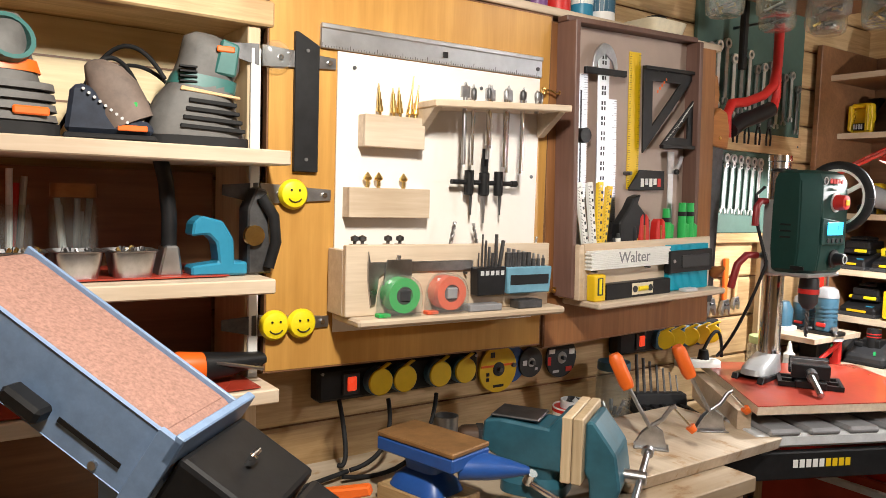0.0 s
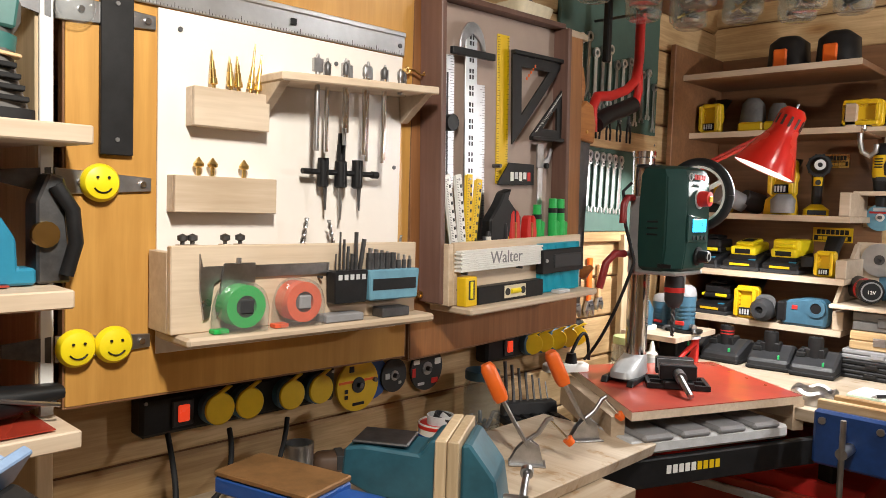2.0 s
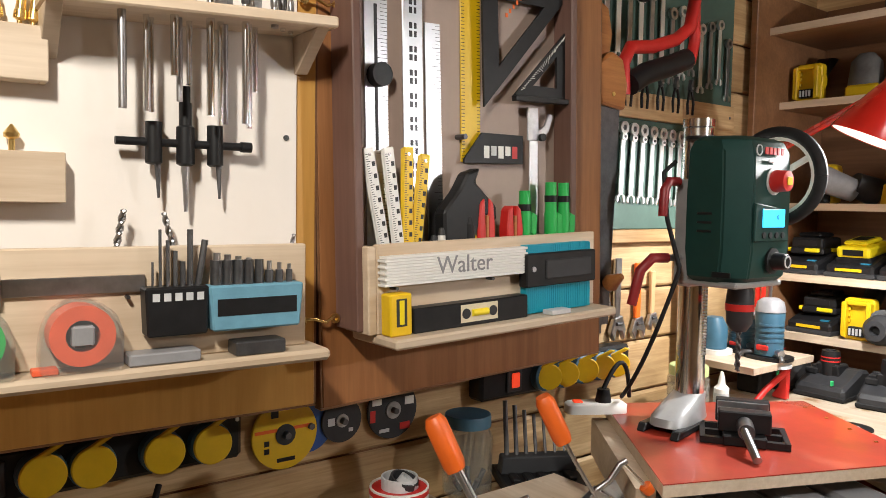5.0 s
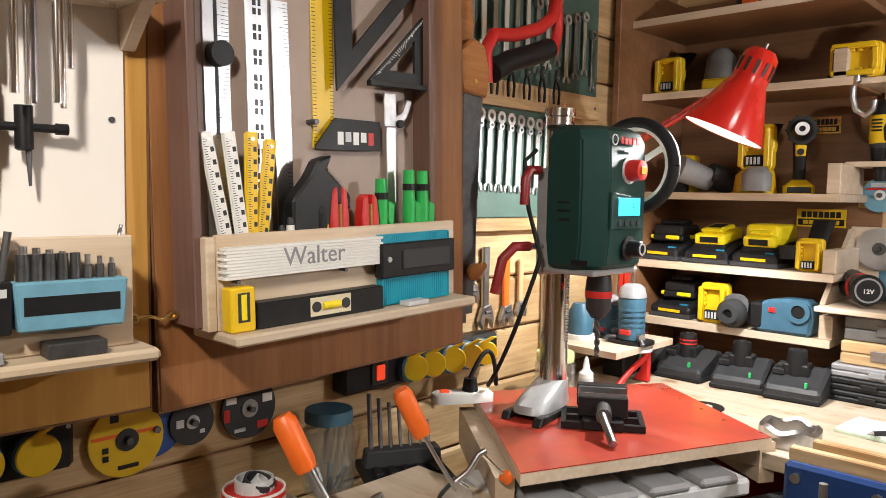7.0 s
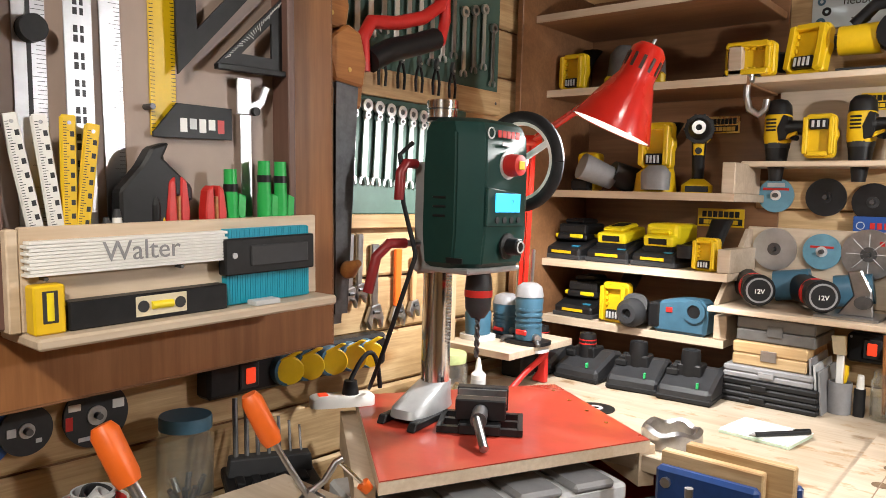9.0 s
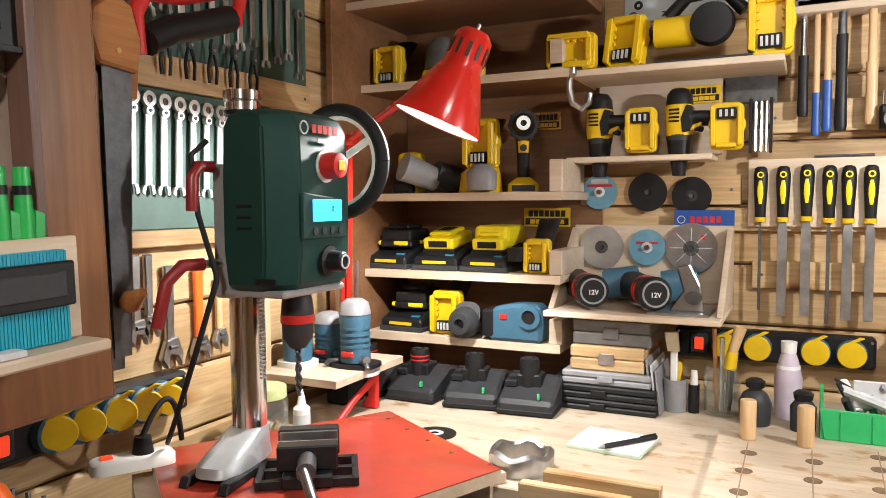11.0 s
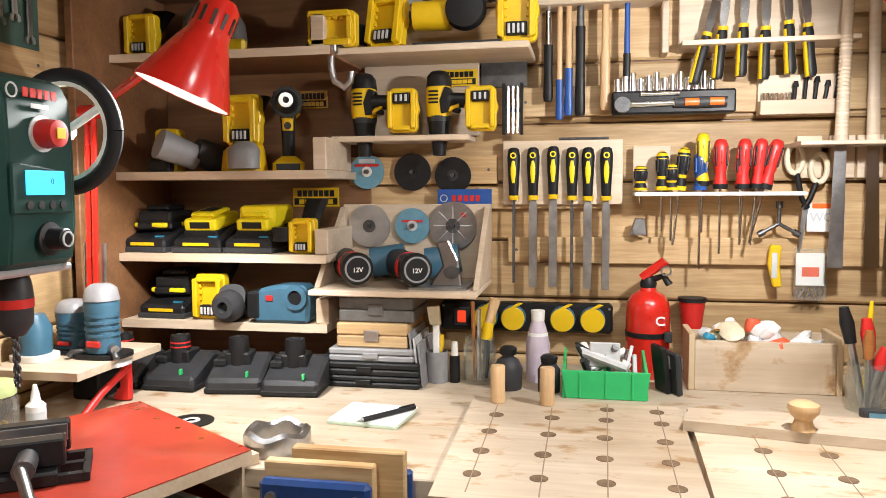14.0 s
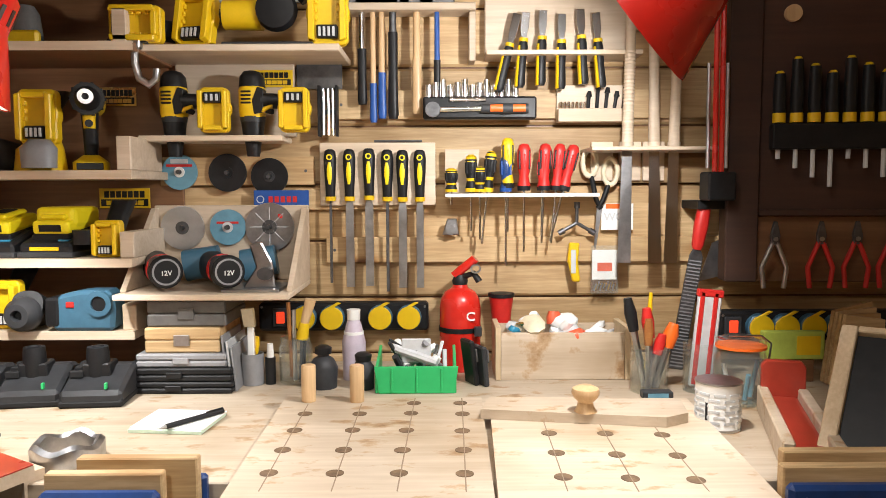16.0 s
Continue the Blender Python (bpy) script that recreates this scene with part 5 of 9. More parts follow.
def disc(m, r, face, centre, label, bars=(), group="grinding discs"):
    t = thing("grinding_disc", m, label, "disc", group)
    bm = bmesh.new()
    ring(bm, 0.011, r, -0.010, -0.004, 36)
    smooth(part("disc", bm, face, t), 40)
    bm = bmesh.new()
    ring(bm, 0.006, r * 0.30, -0.0125, -0.009, 24)
    part("hub", bm, centre, t)
    rod_part("peg", t, DSTEEL, (0, -0.022, 0), (0, 0.0, 0), 0.005, n=12)
    for x0, z0, x1, z1, mt in bars:
        box_part("print", t, mt, x0, -0.0112, z0, x1, -0.0098, z1, 0)
    return t


dg = disc(AZ(1.085, 1.004, 1.323), 0.054, YELLOW, DGREY, "yellow printed grinding disc hung on the wall", [(-0.05, 0.006, -0.014, 0.011, ORANGE), (0.014, 0.006, 0.046, 0.011, ORANGE), (-0.035, -0.014, -0.027, -0.006, BLACK), (-0.035, -0.026, -0.027, -0.018, BLACK), (-0.024, 0.028, -0.012, 0.04, BLACK), (-0.014, -0.042, 0.016, -0.036, BLACK)])
disc(AZ(1.128, 1.010, 1.3285), 0.044, BLUE, DGREY, "blue cutting disc behind the yellow one")
disc(AZ(1.185, 1.009, 1.323), 0.036, DGREY, STEEL, "small dark grey cutting disc hung on the wall", [(-0.026, -0.006, -0.014, 0.006, LGREY), (0.012, -0.02, 0.02, -0.014, LGREY)])
disc(AZ(1.284, 1.011, 1.323), 0.049, DGREY, STEEL, "dark grinding disc with a white printed ring", [(-0.042, 0.012, -0.024, 0.022, WHITE), (0.024, 0.006, 0.042, 0.02, WHITE), (-0.028, -0.036, -0.008, -0.03, LGREY), (0.014, -0.036, 0.034, -0.024, RED), (-0.01, 0.036, 0.014, 0.045, WHITE), (-0.046, -0.016, -0.036, 0.004, RED)])

# ---- side bench things ----
glass_jar(pose(-1.235, 1.385, 0.8705), 0.043, 0.125, "glass jar of screws with a dark printed lid", TEALBLUE, [(STEEL, 0.03), (DSTEEL, 0.035), (STEEL, 0.025), (DSTEEL, 0.04), (STEEL, 0.03), (DSTEEL, 0.03)])
tin = thing("belt_tin", pose(-1.22, 1.235, 0.8705), "open tin printed red white and blue holding sanding belts", "tin")
lathe_part("tin", tin, WHITE, [(0, 0.002), (0.046, 0), (0.047, 0.05), (0.044, 0.05), (0.043, 0.004), (0, 0.004)], 24)
for z, mt in ((0.004, RED), (0.02, BLUE), (0.04, RED)):
    rod_part("printed_band", tin, mt, (0, 0, z), (0, 0, z + 0.007), 0.0476, n=24)
for i in range(3):
    bm = bmesh.new()
    ring(bm, 0.026 - 0.006 * i, 0.029 - 0.006 * i, -0.02, 0.02, 20, pose(0.004 * i, 0, 0.045, 90, 20 * i, 30 * i))
    part("sanding_belt", bm, DGREY if i % 2 else LGREY, tin)
cup = thing("steel_tube", pose(-1.235, 0.885, 0.8705), "short steel tube standing on the bench", "tube")
lathe_part("wall", cup, STEEL, [(0.026, 0), (0.026, 0.075), (0.0225, 0.075), (0.0225, 0.002), (0, 0.002)], 24)
bx = thing("drill_case", pose(-1.2, 1.52, 0.8705, 0, 0, 62), "open black drill bit case with standing drills", "drill case")
box_part("tray", bx, BLACK, -0.075, -0.075, 0, 0.075, 0.05, 0.018, 0.003)
prism_part("rack", bx, DGREY, [(-0.07, 0.018), (0.07, 0.018), (0.066, 0.048), (-0.066, 0.048)], -0.01, 0.02, 0.002)
for i in range(7):
    rod_part("drill_bit", bx, DSTEEL, (-0.055 + 0.018 * i, 0.005, 0.03), (-0.055 + 0.018 * i, 0.03, 0.14 - 0.009 * i), 0.0045 - 0.0004 * i, n=8)
for i in range(5):
    box_part("clip", bx, BLACK, -0.06 + 0.025 * i, -0.055, 0.018, -0.045 + 0.025 * i, -0.02, 0.026, 0.002)
for x, y, w, d, h, mat, lab in ((-1.25, 0.99, 0.10, 0.05, 0.03, LEATHER, "dark leather pouch lying on the bench"), (-1.18, 1.02, 0.05, 0.04, 0.028, BLACK, "black belt clip case lying on the bench"),
                                (-1.26, 1.13, 0.07, 0.05, 0.012, YELLOW, "yellow plastic guide lying on the bench")):
    t = thing("bench_item", pose(x, y, 0.8705, 0, 0, 60), lab, "accessory", "small bench things")
    loft_part("body", t, mat, [(0, 0, 0, w / 2, d / 2), (h * 0.8, 0, 0, w / 2, d / 2), (h, 0, 0, w / 2 - 0.006, d / 2 - 0.006)], 16, 4)
    box_part("strap", t, DGREY, -0.008, -d / 2 - 0.001, 0.004, 0.008, d / 2 + 0.001, h + 0.001, 0.001)
for a, b, sg in (((-1.268, 0.655, 1.0), (-1.2, 0.62, 0.9), (0.03, 0, -0.03)), ((-1.26, 0.76, 0.99), (-1.19, 0.64, 0.89), (0.02, 0.02, -0.02)), ((-1.265, 0.88, 0.985), (-1.18, 0.62, 0.885), (0.02, 0.03, -0.05)), ((-1.2, 0.64, 0.885), (-1.15, 0.40, 0.876), (0, 0, 0.0))):
    cab = bmesh.new()
    tube(cab, bow(a, b, sg, 14), 0.0045)
    tagged(smooth(part("power_cable", cab, RUBBER, None), 60), "black power cable hanging under the socket strip", "cable", "power cables")
grip = thing("pull_saw_grip", pose(-1.05, 0.50, 0.8705, 0, 0, 50), "black tool with a bright orange handle on the bench", "tool")
prism_part("handle", grip, ORANGE, [(0.0, 0.06), (0.09, 0.075), (0.095, 0.06), (0.03, 0.045), (0.02, 0.0), (0.0, 0.0)], -0.01, 0.01, 0.003)
box_part("body", grip, BLACK, -0.10, -0.025, 0, 0.0, 0.025, 0.05, 0.006)

# anvil on a wooden block
an = thing("anvil", pose(-1.02, 0.712, 0.871, 0, 0, 14), "bright blue anvil with a rusty brown face", "anvil")
prism_part("block", an, PINE, [(-0.09, 0), (0.06, 0), (0.06, 0.028), (-0.09, 0.028)], -0.05, 0.05, 0.002)
loft_part("foot", an, BLUE, [(0.0285, -0.02, 0, 0.06, 0.045), (0.045, -0.02, 0, 0.052, 0.038), (0.06, -0.02, 0, 0.034, 0.024), (0.075, -0.02, 0, 0.036, 0.026), (0.09, -0.025, 0, 0.075, 0.042)], 20, 4)
RUST = solid("rusty_steel", (0.25, 0.13, 0.05), 0.55, 0.3, vary=0.3, scale=18)
box_part("body", an, BLUE, -0.095, -0.048, 0.086, 0.078, 0.048, 0.110, 0.003)
box_part("face", an, RUST, -0.095, -0.048, 0.1105, 0.078, 0.048, 0.119, 0.002, "rusty brown face")
loft_part("horn", an, BLUE, [(0.0, 0, 0, 0.022, 0.036), (0.05, 0.002, 0, 0.020, 0.03), (0.09, 0.005, 0, 0.013, 0.018), (0.118, 0.007, 0, 0.006, 0.008)], 18, 2.2, pose(0.05, 0.0, 0.084, 0, 90, 42))

# bench vise with wooden jaw pads
vi = thing("bench_vise", pose(-0.94, 0.95, 0.871, 0, 0, 32), "teal painted bench vise with pale wooden jaw pads", "vise")
loft_part("base", vi, VISEBLUE, [(0, -0.06, 0, 0.06, 0.055), (0.02, -0.06, 0, 0.06, 0.055), (0.03, -0.06, 0, 0.04, 0.04), (0.07, -0.06, 0, 0.042, 0.042)], 20, 4)
prism_part("rear_body", vi, VISEBLUE, [(-0.155, 0.075), (-0.15, 0.125), (-0.12, 0.13), (-0.03, 0.125), (-0.012, 0.15), (0.0, 0.15), (0.0, 0.05), (-0.10, 0.05)], -0.045, 0.045, 0.004)
box_part("anvil_face", vi, DSTEEL, -0.14, -0.038, 0.131, -0.05, 0.038, 0.136, 0.002)
box_part("jaw_pad", vi, PINE_V, 0.0005, -0.075, 0.045, 0.018, 0.075, 0.160, 0.002, "pale pine jaw pad")
box_part("jaw_pad", vi, PINE_V, 0.0195, -0.075, 0.045, 0.037, 0.075, 0.160, 0.002, "pale pine jaw pad")
prism_part("front_jaw", vi, VISEBLUE, [(0.0375, 0.06), (0.0375, 0.15), (0.05, 0.152), (0.075, 0.12), (0.09, 0.10), (0.10, 0.04), (0.085, 0.0), (0.05, 0.0), (0.045, 0.05)], -0.055, 0.055, 0.004)
rod_part("screw", vi, STEEL, (0.08, 0, 0.05), (0.135, 0, 0.05), 0.012)
rod_part("bar", vi, STEEL, (0.125, -0.075, 0.03), (0.125, 0.075, 0.07), 0.006)
for s in (-1, 1):
    rod_part("bar_end", vi, STEEL, (0.125, s * 0.075, 0.05 + s * 0.02), (0.125, s * 0.086, 0.05 + s * 0.022), 0.011)
rod_part("lock_lever", vi, CHROME, (-0.05, -0.065, 0.03), (0.01, -0.085, 0.015), 0.006)
rod_part("lock_knob", vi, CHROME, (-0.06, -0.06, 0.03), (-0.05, -0.066, 0.05), 0.010)

# clamp board with two toggle clamps
cb = thing("clamp_board", pose(-1.0, 1.30, 0.8705), "thick pale pine board carrying two toggle clamps", "board")
prism_part("board", cb, BENCH, [(-0.16, 0), (0.12, 0), (0.13, 0.028), (-0.16, 0.028)], -0.26, 0.22, 0.002)


def toggle_clamp(x, y, z, turn, lean):
    t = thing("toggle_clamp", pose(x, y, z, 0, 0, turn), "steel toggle clamp with an orange rubber handle", "clamp", "toggle clamps")
    box_part("foot", t, STEEL, -0.035, -0.02, 0, 0.035, 0.02, 0.003, 0.001)
    for s in (-1, 1):
        prism_part("side_plate", t, STEEL, [(-0.035, 0.003), (0.03, 0.003), (0.022, 0.035), (0.0, 0.05), (-0.02, 0.03)], s * 0.008 - 0.0012, s * 0.008 + 0.0012, 0.0004)
    for s in (-1, 1):
        tube_part("lever_arm", t, STEEL, [(0.0, s * 0.007, 0.035), (-0.03, s * 0.008, 0.085), (-0.055, s * 0.006, 0.13)], 0.0035, 6)
    loft_part("grip", t, ORANGE, [(0.0, 0, 0, 0.012, 0.014), (0.01, 0, 0, 0.0145, 0.016), (0.065, 0, 0, 0.0145, 0.017), (0.075, 0, 0, 0.010, 0.012)], 14, 3, pose(-0.05, 0, 0.118, 0, -26, 0))
    tube_part("hold_arm", t, STEEL, [(0.0, 0, 0.045), (0.02, 0, 0.06), (0.035, 0, 0.085), (0.045, 0, 0.09)], 0.005, 8)
    rod_part("spindle", t, CHROME, (0.04, 0, 0.085), (0.075, 0, 0.05), 0.003, n=8)
    rod_part("spindle_tip", t, ORANGE, (0.073, 0, 0.052), (0.082, 0, 0.042), 0.010, 0.008, 12)


toggle_clamp(-0.975, 1.215, 0.899, 40, 0)
toggle_clamp(-0.985, 1.425, 0.899, 55, 0)

# long black and silver extrusions under the table
pp = thing("mitre_stand", pose(-1.0, 1.75, 0.80, 0, 0, 67), "black stand beam with white lettering", "stand")
box_part("beam", pp, BLACK, -0.32, -0.20, 0.0, 0.45, -0.18, 0.062, 0.003)
for k in range(9):
    box_part("letter_block", pp, WHITE if k < 5 else YELLOW, -0.125 + k * 0.0165, -0.2008, 0.027, -0.113 + k * 0.0165, -0.1995, 0.045, 0)
for x in (-0.25, 0.4):
    box_part("leg", pp, BLACK, x - 0.02, -0.19, -0.80, x + 0.02, -0.15, 0.0, 0.003)
rail = thing("grey_case", pose(-1.0, 1.75, 0.872, 0, 0, 67), "grey plastic case with ribbed lid under the table", "case")
box_part("body", rail, LGREY, -0.22, -0.20, 0.0, 0.22, 0.0, 0.03, 0.006)
for i in range(4):
    box_part("rib", rail, GREY, -0.19 + i * 0.1, -0.205, 0.026, -0.11 + i * 0.1, -0.02, 0.042, 0.006)
for x in (-0.2, 0.2):
    box_part("foot", rail, DGREY, x - 0.02, -0.18, -0.01, x + 0.02, -0.02, 0.0, 0.002)

# red table
rt = thing("drill_table", pose(0, 0, 0.9), "red film-faced plywood table with raw ply edges", "table")
def quad_slab(pts, z0, z1, mat, name, parent, r=0.0015):
    bm = bmesh.new()
    lo = [bm.verts.new((x, y, z0)) for x, y in pts]
    hi = [bm.verts.new((x, y, z1)) for x, y in pts]
    bm.faces.new(lo[::-1])
    bm.faces.new(hi)
    for i in range(len(pts)):
        j = (i + 1) % len(pts)
        bm.faces.new((lo[i], lo[j], hi[j], hi[i]))
    return part(name, bm, mat, parent)


TOP = [(-0.912, 1.485), (-0.722, 1.930), (-1.03, 2.13), (-1.26, 1.765)]
quad_slab(TOP, 0.042, 0.060, BIRCH, "ply_core", rt)
cxm, cym = sum(p[0] for p in TOP) / 4, sum(p[1] for p in TOP) / 4
quad_slab([(cxm + (x - cxm) * 0.997, cym + (y - cym) * 0.997) for x, y in TOP], 0.0605, 0.062, REDTABLE, "red_face", rt)
for (x0, y0), (x1, y1) in ((TOP[0], TOP[3]), (TOP[1], TOP[2])):
    a, b = Vector((x0 + (x1 - x0) * 0.08, y0 + (y1 - y0) * 0.08)), Vector((x0 + (x1 - x0) * 0.92, y0 + (y1 - y0) * 0.92))
    n = Vector((y1 - y0, x0 - x1)).normalized() * (0.03 if y0 < 1.6 else -0.03) * -1
    quad_slab([(a.x, a.y), (b.x, b.y), (b.x + n.x, b.y + n.y), (a.x + n.x, a.y + n.y)], -0.03, 0.0415, BIRCH, "rail", rt)
for k in range(4):
    x, y = (TOP[1][0] + (TOP[2][0] - TOP[1][0]) * (0.25 + 0.2 * k), TOP[1][1] + (TOP[2][1] - TOP[1][1]) * (0.25 + 0.2 * k))
    rod_part("screw", rt, BRASS, (x - 0.02, y - 0.02, 0.061), (x - 0.02, y - 0.02, 0.0632), 0.004, n=10)

# bench drill
CASTGREY = solid("silver_cast_paint", (0.34, 0.345, 0.35), 0.38, 0.25, vary=0.1, scale=30)
dp = thing("bench_drill", pose(-1.085, 1.80, 0.9625), "dark green bench drill on a chrome column", "drill press")
lathe_part("column", dp, CHROME, [(0.0, 0.02), (0.0265, 0.02), (0.0265, 0.545), (0.022, 0.55), (0, 0.55)], 24)
rod_part("column_cap", dp, CHROME, (0, 0, 0.548), (0, 0, 0.562), 0.0285, n=24)
rack = bmesh.new()
for i in range(26):
    slab(rack, 0.022, -0.004, 0.13 + i * 0.006, 0.028, 0.006, 0.133 + i * 0.006)
part("rack_teeth", rack, STEEL, dp)
loft_part("foot_casting", dp, CASTGREY, [(0.012, 0, -0.045, 0.036, 0.075), (0.026, 0, -0.045, 0.035, 0.07), (0.044, 0, -0.02, 0.030, 0.045), (0.056, 0, 0, 0.027, 0.027)], 20, 3.2, pose(0, 0, 0, 0, 0, 12))
for s in (-1, 1):
    prism_part("foot_bar", dp, BLACK, [(-0.02, 0), (0.0, 0.012), (0.115, 0.014), (0.125, 0.0)], -0.008, 0.008, 0.002, pose(s * 0.035, -0.01, 0, 0, 0, -90 + 12))
HX0, HX1, HY0, HY1 = 0.045, 0.150, -0.098, 0.072
bm = bmesh.new()
rings = []
for z, inset, back in ((0.275, 0.012, 0.016), (0.284, 0.003, 0.006), (0.33, 0.0, 0.0), (0.43, 0.0, 0.0), (0.495, 0.002, 0.003), (0.514, 0.008, 0.012), (0.522, 0.018, 0.028)):
    rings.append([bm.verts.new((x, y, z)) for x, y in ((HX0 + inset, HY0 + inset), (HX1 - 0.034 - back, HY0 + inset), (HX1 - 0.008 - back, HY0 + 0.026 + inset * 0.5), (HX1 - back, HY0 + 0.036 + inset * 0.5),
                                                       (HX1 - back, HY1 - 0.020 - inset * 0.5), (HX1 - 0.006 - back, HY1 - 0.010 - inset * 0.5), (HX1 - 0.03 - back, HY1 - inset), (HX0 + inset, HY1 - inset))])
for lo, hi in zip(rings, rings[1:]):
    for k in range(8):
        bm.faces.new((lo[k], lo[(k + 1) % 8], hi[(k + 1) % 8], hi[k]))
bm.faces.new(rings[0][::-1])
bm.faces.new(rings[-1])
bmesh.ops.bevel(bm, geom=[e for e in bm.edges if abs(e.verts[0].co.z - e.verts[1].co.z) > 0.02], offset=0.003, segments=2, affect="EDGES")
smooth(part("head", bm, DRILLGREEN, dp), 28)
rod_part("motor_cap", dp, BLACK, (0.03, -0.03, 0.521), (0.03, -0.03, 0.527), 0.03, n=24)
box_part("gear_plate", dp, CASTGREY, 0.012, HY0 + 0.015, 0.262, HX0 + 0.004, HY1 - 0.01, 0.45, 0.004)
box_part("bottom_plate", dp, CASTGREY, 0.03, HY0 + 0.012, 0.266, HX1 - 0.012, HY1 - 0.012, 0.276, 0.003)
for i in range(3):
    box_part("vent", dp, BLACK, HX0 + 0.022, HY0 - 0.0012, 0.358 + i * 0.015, HX0 + 0.052, HY0 + 0.004, 0.364 + i * 0.015, 0.002)
FR = pose(HX1, 0, 0, 0, 0, 90)
yc = -0.008
badge = new("front_panel")
badge.parent = dp
badge.matrix_local = FR
bm = bmesh.new()
ring(bm, 0.0075, 0.0095, -0.0015, 0.0, 18, pose(yc - 0.045, 0, 0.497))
part("emblem_ring", bm, LGREY, badge)
for i, wd in enumerate((0.009, 0.010, 0.009, 0.009, 0.010)):
    box_part("name_block", badge, RED, yc - 0.027 + i * 0.0125, -0.0015, 0.491, yc - 0.027 + i * 0.0125 + wd, 0.0, 0.503, 0.0005)
box_part("model_mark", badge, LGREY, yc - 0.014, -0.0012, 0.478, yc + 0.018, 0.0, 0.484, 0)
bm = bmesh.new()
ring(bm, 0.0, 0.0235, -0.002, 0.0, 28, pose(yc + 0.004, 0, 0.447))
part("knob_recess", bm, LGREY, badge)
lathe_part("stop_button", badge, RED, [(0.018, 0.002), (0.019, 0.008), (0.017, 0.026), (0.0, 0.028)], 24, pose(yc + 0.004, 0, 0.447) @ FACE)
box_part("button_mark", badge, YELLOW, yc - 0.004, -0.0295, 0.440, yc + 0.012, -0.0278, 0.454, 0.003)
prism_part("display_bezel", badge, DRILLGREEN, [(yc - 0.055, 0.345), (yc + 0.052, 0.345), (yc + 0.045, 0.40), (yc - 0.055, 0.41)], -0.004, 0.0, 0.002)
box_part("screen", badge, SCREEN, yc - 0.034, -0.0062, 0.369, yc + 0.036, -0.004, 0.40, 0.001, "lit blue display")
words(badge, "screen_digit", "0", pose(yc + 0.012, -0.0066, 0.386), 0.012, TEALBLUE, 0.0002)
for i in range(4):
    lathe_part("button", badge, DGREY, [(0.0055, 0.004), (0.0055, 0.006), (0, 0.0065)], 14, pose(yc - 0.028 + i * 0.02, 0, 0.356) @ FACE)
lathe_part("dial", badge, BLACK, [(0.022, 0.0), (0.022, 0.004), (0.015, 0.006), (0.014, 0.026), (0.012, 0.028), (0, 0.028)], 24, pose(yc + 0.008, 0, 0.312) @ FACE)
bm = bmesh.new()
ring(bm, 0.008, 0.0105, -0.0295, -0.0278, 20, pose(yc + 0.008, 0, 0.312))
part("dial_ring", bm, LGREY, badge)
box_part("laser_badge", dp, BLACK, HX0 + 0.055, HY0 - 0.0012, 0.285, HX1 - 0.016, HY0 + 0.002, 0.294, 0.0005)
# chuck and bit
lathe_part("chuck", dp, DGREY, [(0.018, 0.268), (0.022, 0.255), (0.024, 0.235), (0.023, 0.222), (0.022, 0.20), (0.012, 0.185), (0.0, 0.184)], 20, pose(0.10, yc, 0))
rod_part("chuck_band", dp, RED, (0.10, yc, 0.222), (0.10, yc, 0.234), 0.0245, n=20)
bm = bmesh.new()
for s in (0, math.pi):
    tube(bm, [(0.10 + 0.0025 * math.cos(i * 0.6 + s), yc + 0.0025 * math.sin(i * 0.6 + s), 0.185 - 0.07 * i / 26) for i in range(27)], 0.0028, 6)
part("drill_bit", bm, DSTEEL, dp)
# hand wheel on its far side
wm = pose(0.085, 0.125, 0.46)
bm = bmesh.new()
tube(bm, [(0.082 * math.cos(2 * math.pi * i / 40), 0, 0.082 * math.sin(2 * math.pi * i / 40)) for i in range(41)], 0.0115, 10)
bmesh.ops.transform(bm, matrix=wm, verts=bm.verts)
smooth(part("hand_wheel", bm, RUBBER, dp, "black hand wheel rim"), 60)
bm = bmesh.new()
ring(bm, 0.067, 0.074, -0.006, 0.006, 36, wm)
for a in (30, 150, 270):
    rod(bm, wm @ Vector((0, 0, 0)), wm @ Vector((0.071 * math.cos(radians(a)), 0, 0.071 * math.sin(radians(a)))), 0.006)
rod(bm, wm @ Vector((0, -0.078, 0)), wm @ Vector((0, 0.01, 0)), 0.012)
part("wheel_spokes", bm, WHITE, dp)
# red levers and cord on the near side
tube_part("lever", dp, LEVER, [(0.03, HY0 - 0.002, 0.445), (0.028, HY0 - 0.025, 0.445), (0.026, HY0 - 0.034, 0.43), (0.024, HY0 - 0.034, 0.385)], 0.0085, 10, "dark red lever grip")
tube_part("lever", dp, LEVER, [(0.02, HY0 - 0.012, 0.312), (0.01, HY0 - 0.04, 0.312), (0.0, HY0 - 0.06, 0.29), (-0.01, HY0 - 0.068, 0.23)], 0.009, 10, "dark red lever grip")
rod_part("lever_shaft", dp, STEEL, (0.03, HY0 + 0.03, 0.312), (0.02, HY0 - 0.014, 0.312), 0.006)
tube_part("cord", dp, RUBBER, [(0.03, HY0 - 0.01, 0.48), (0.02, HY0 - 0.03, 0.46), (0.03, HY0 - 0.03, 0.38), (0.05, HY0 - 0.02, 0.30)] + bow((0.05, HY0 - 0.02, 0.29), (-0.11, -0.06, 0.03), (0.02, -0.03, -0.02), 12), 0.004)

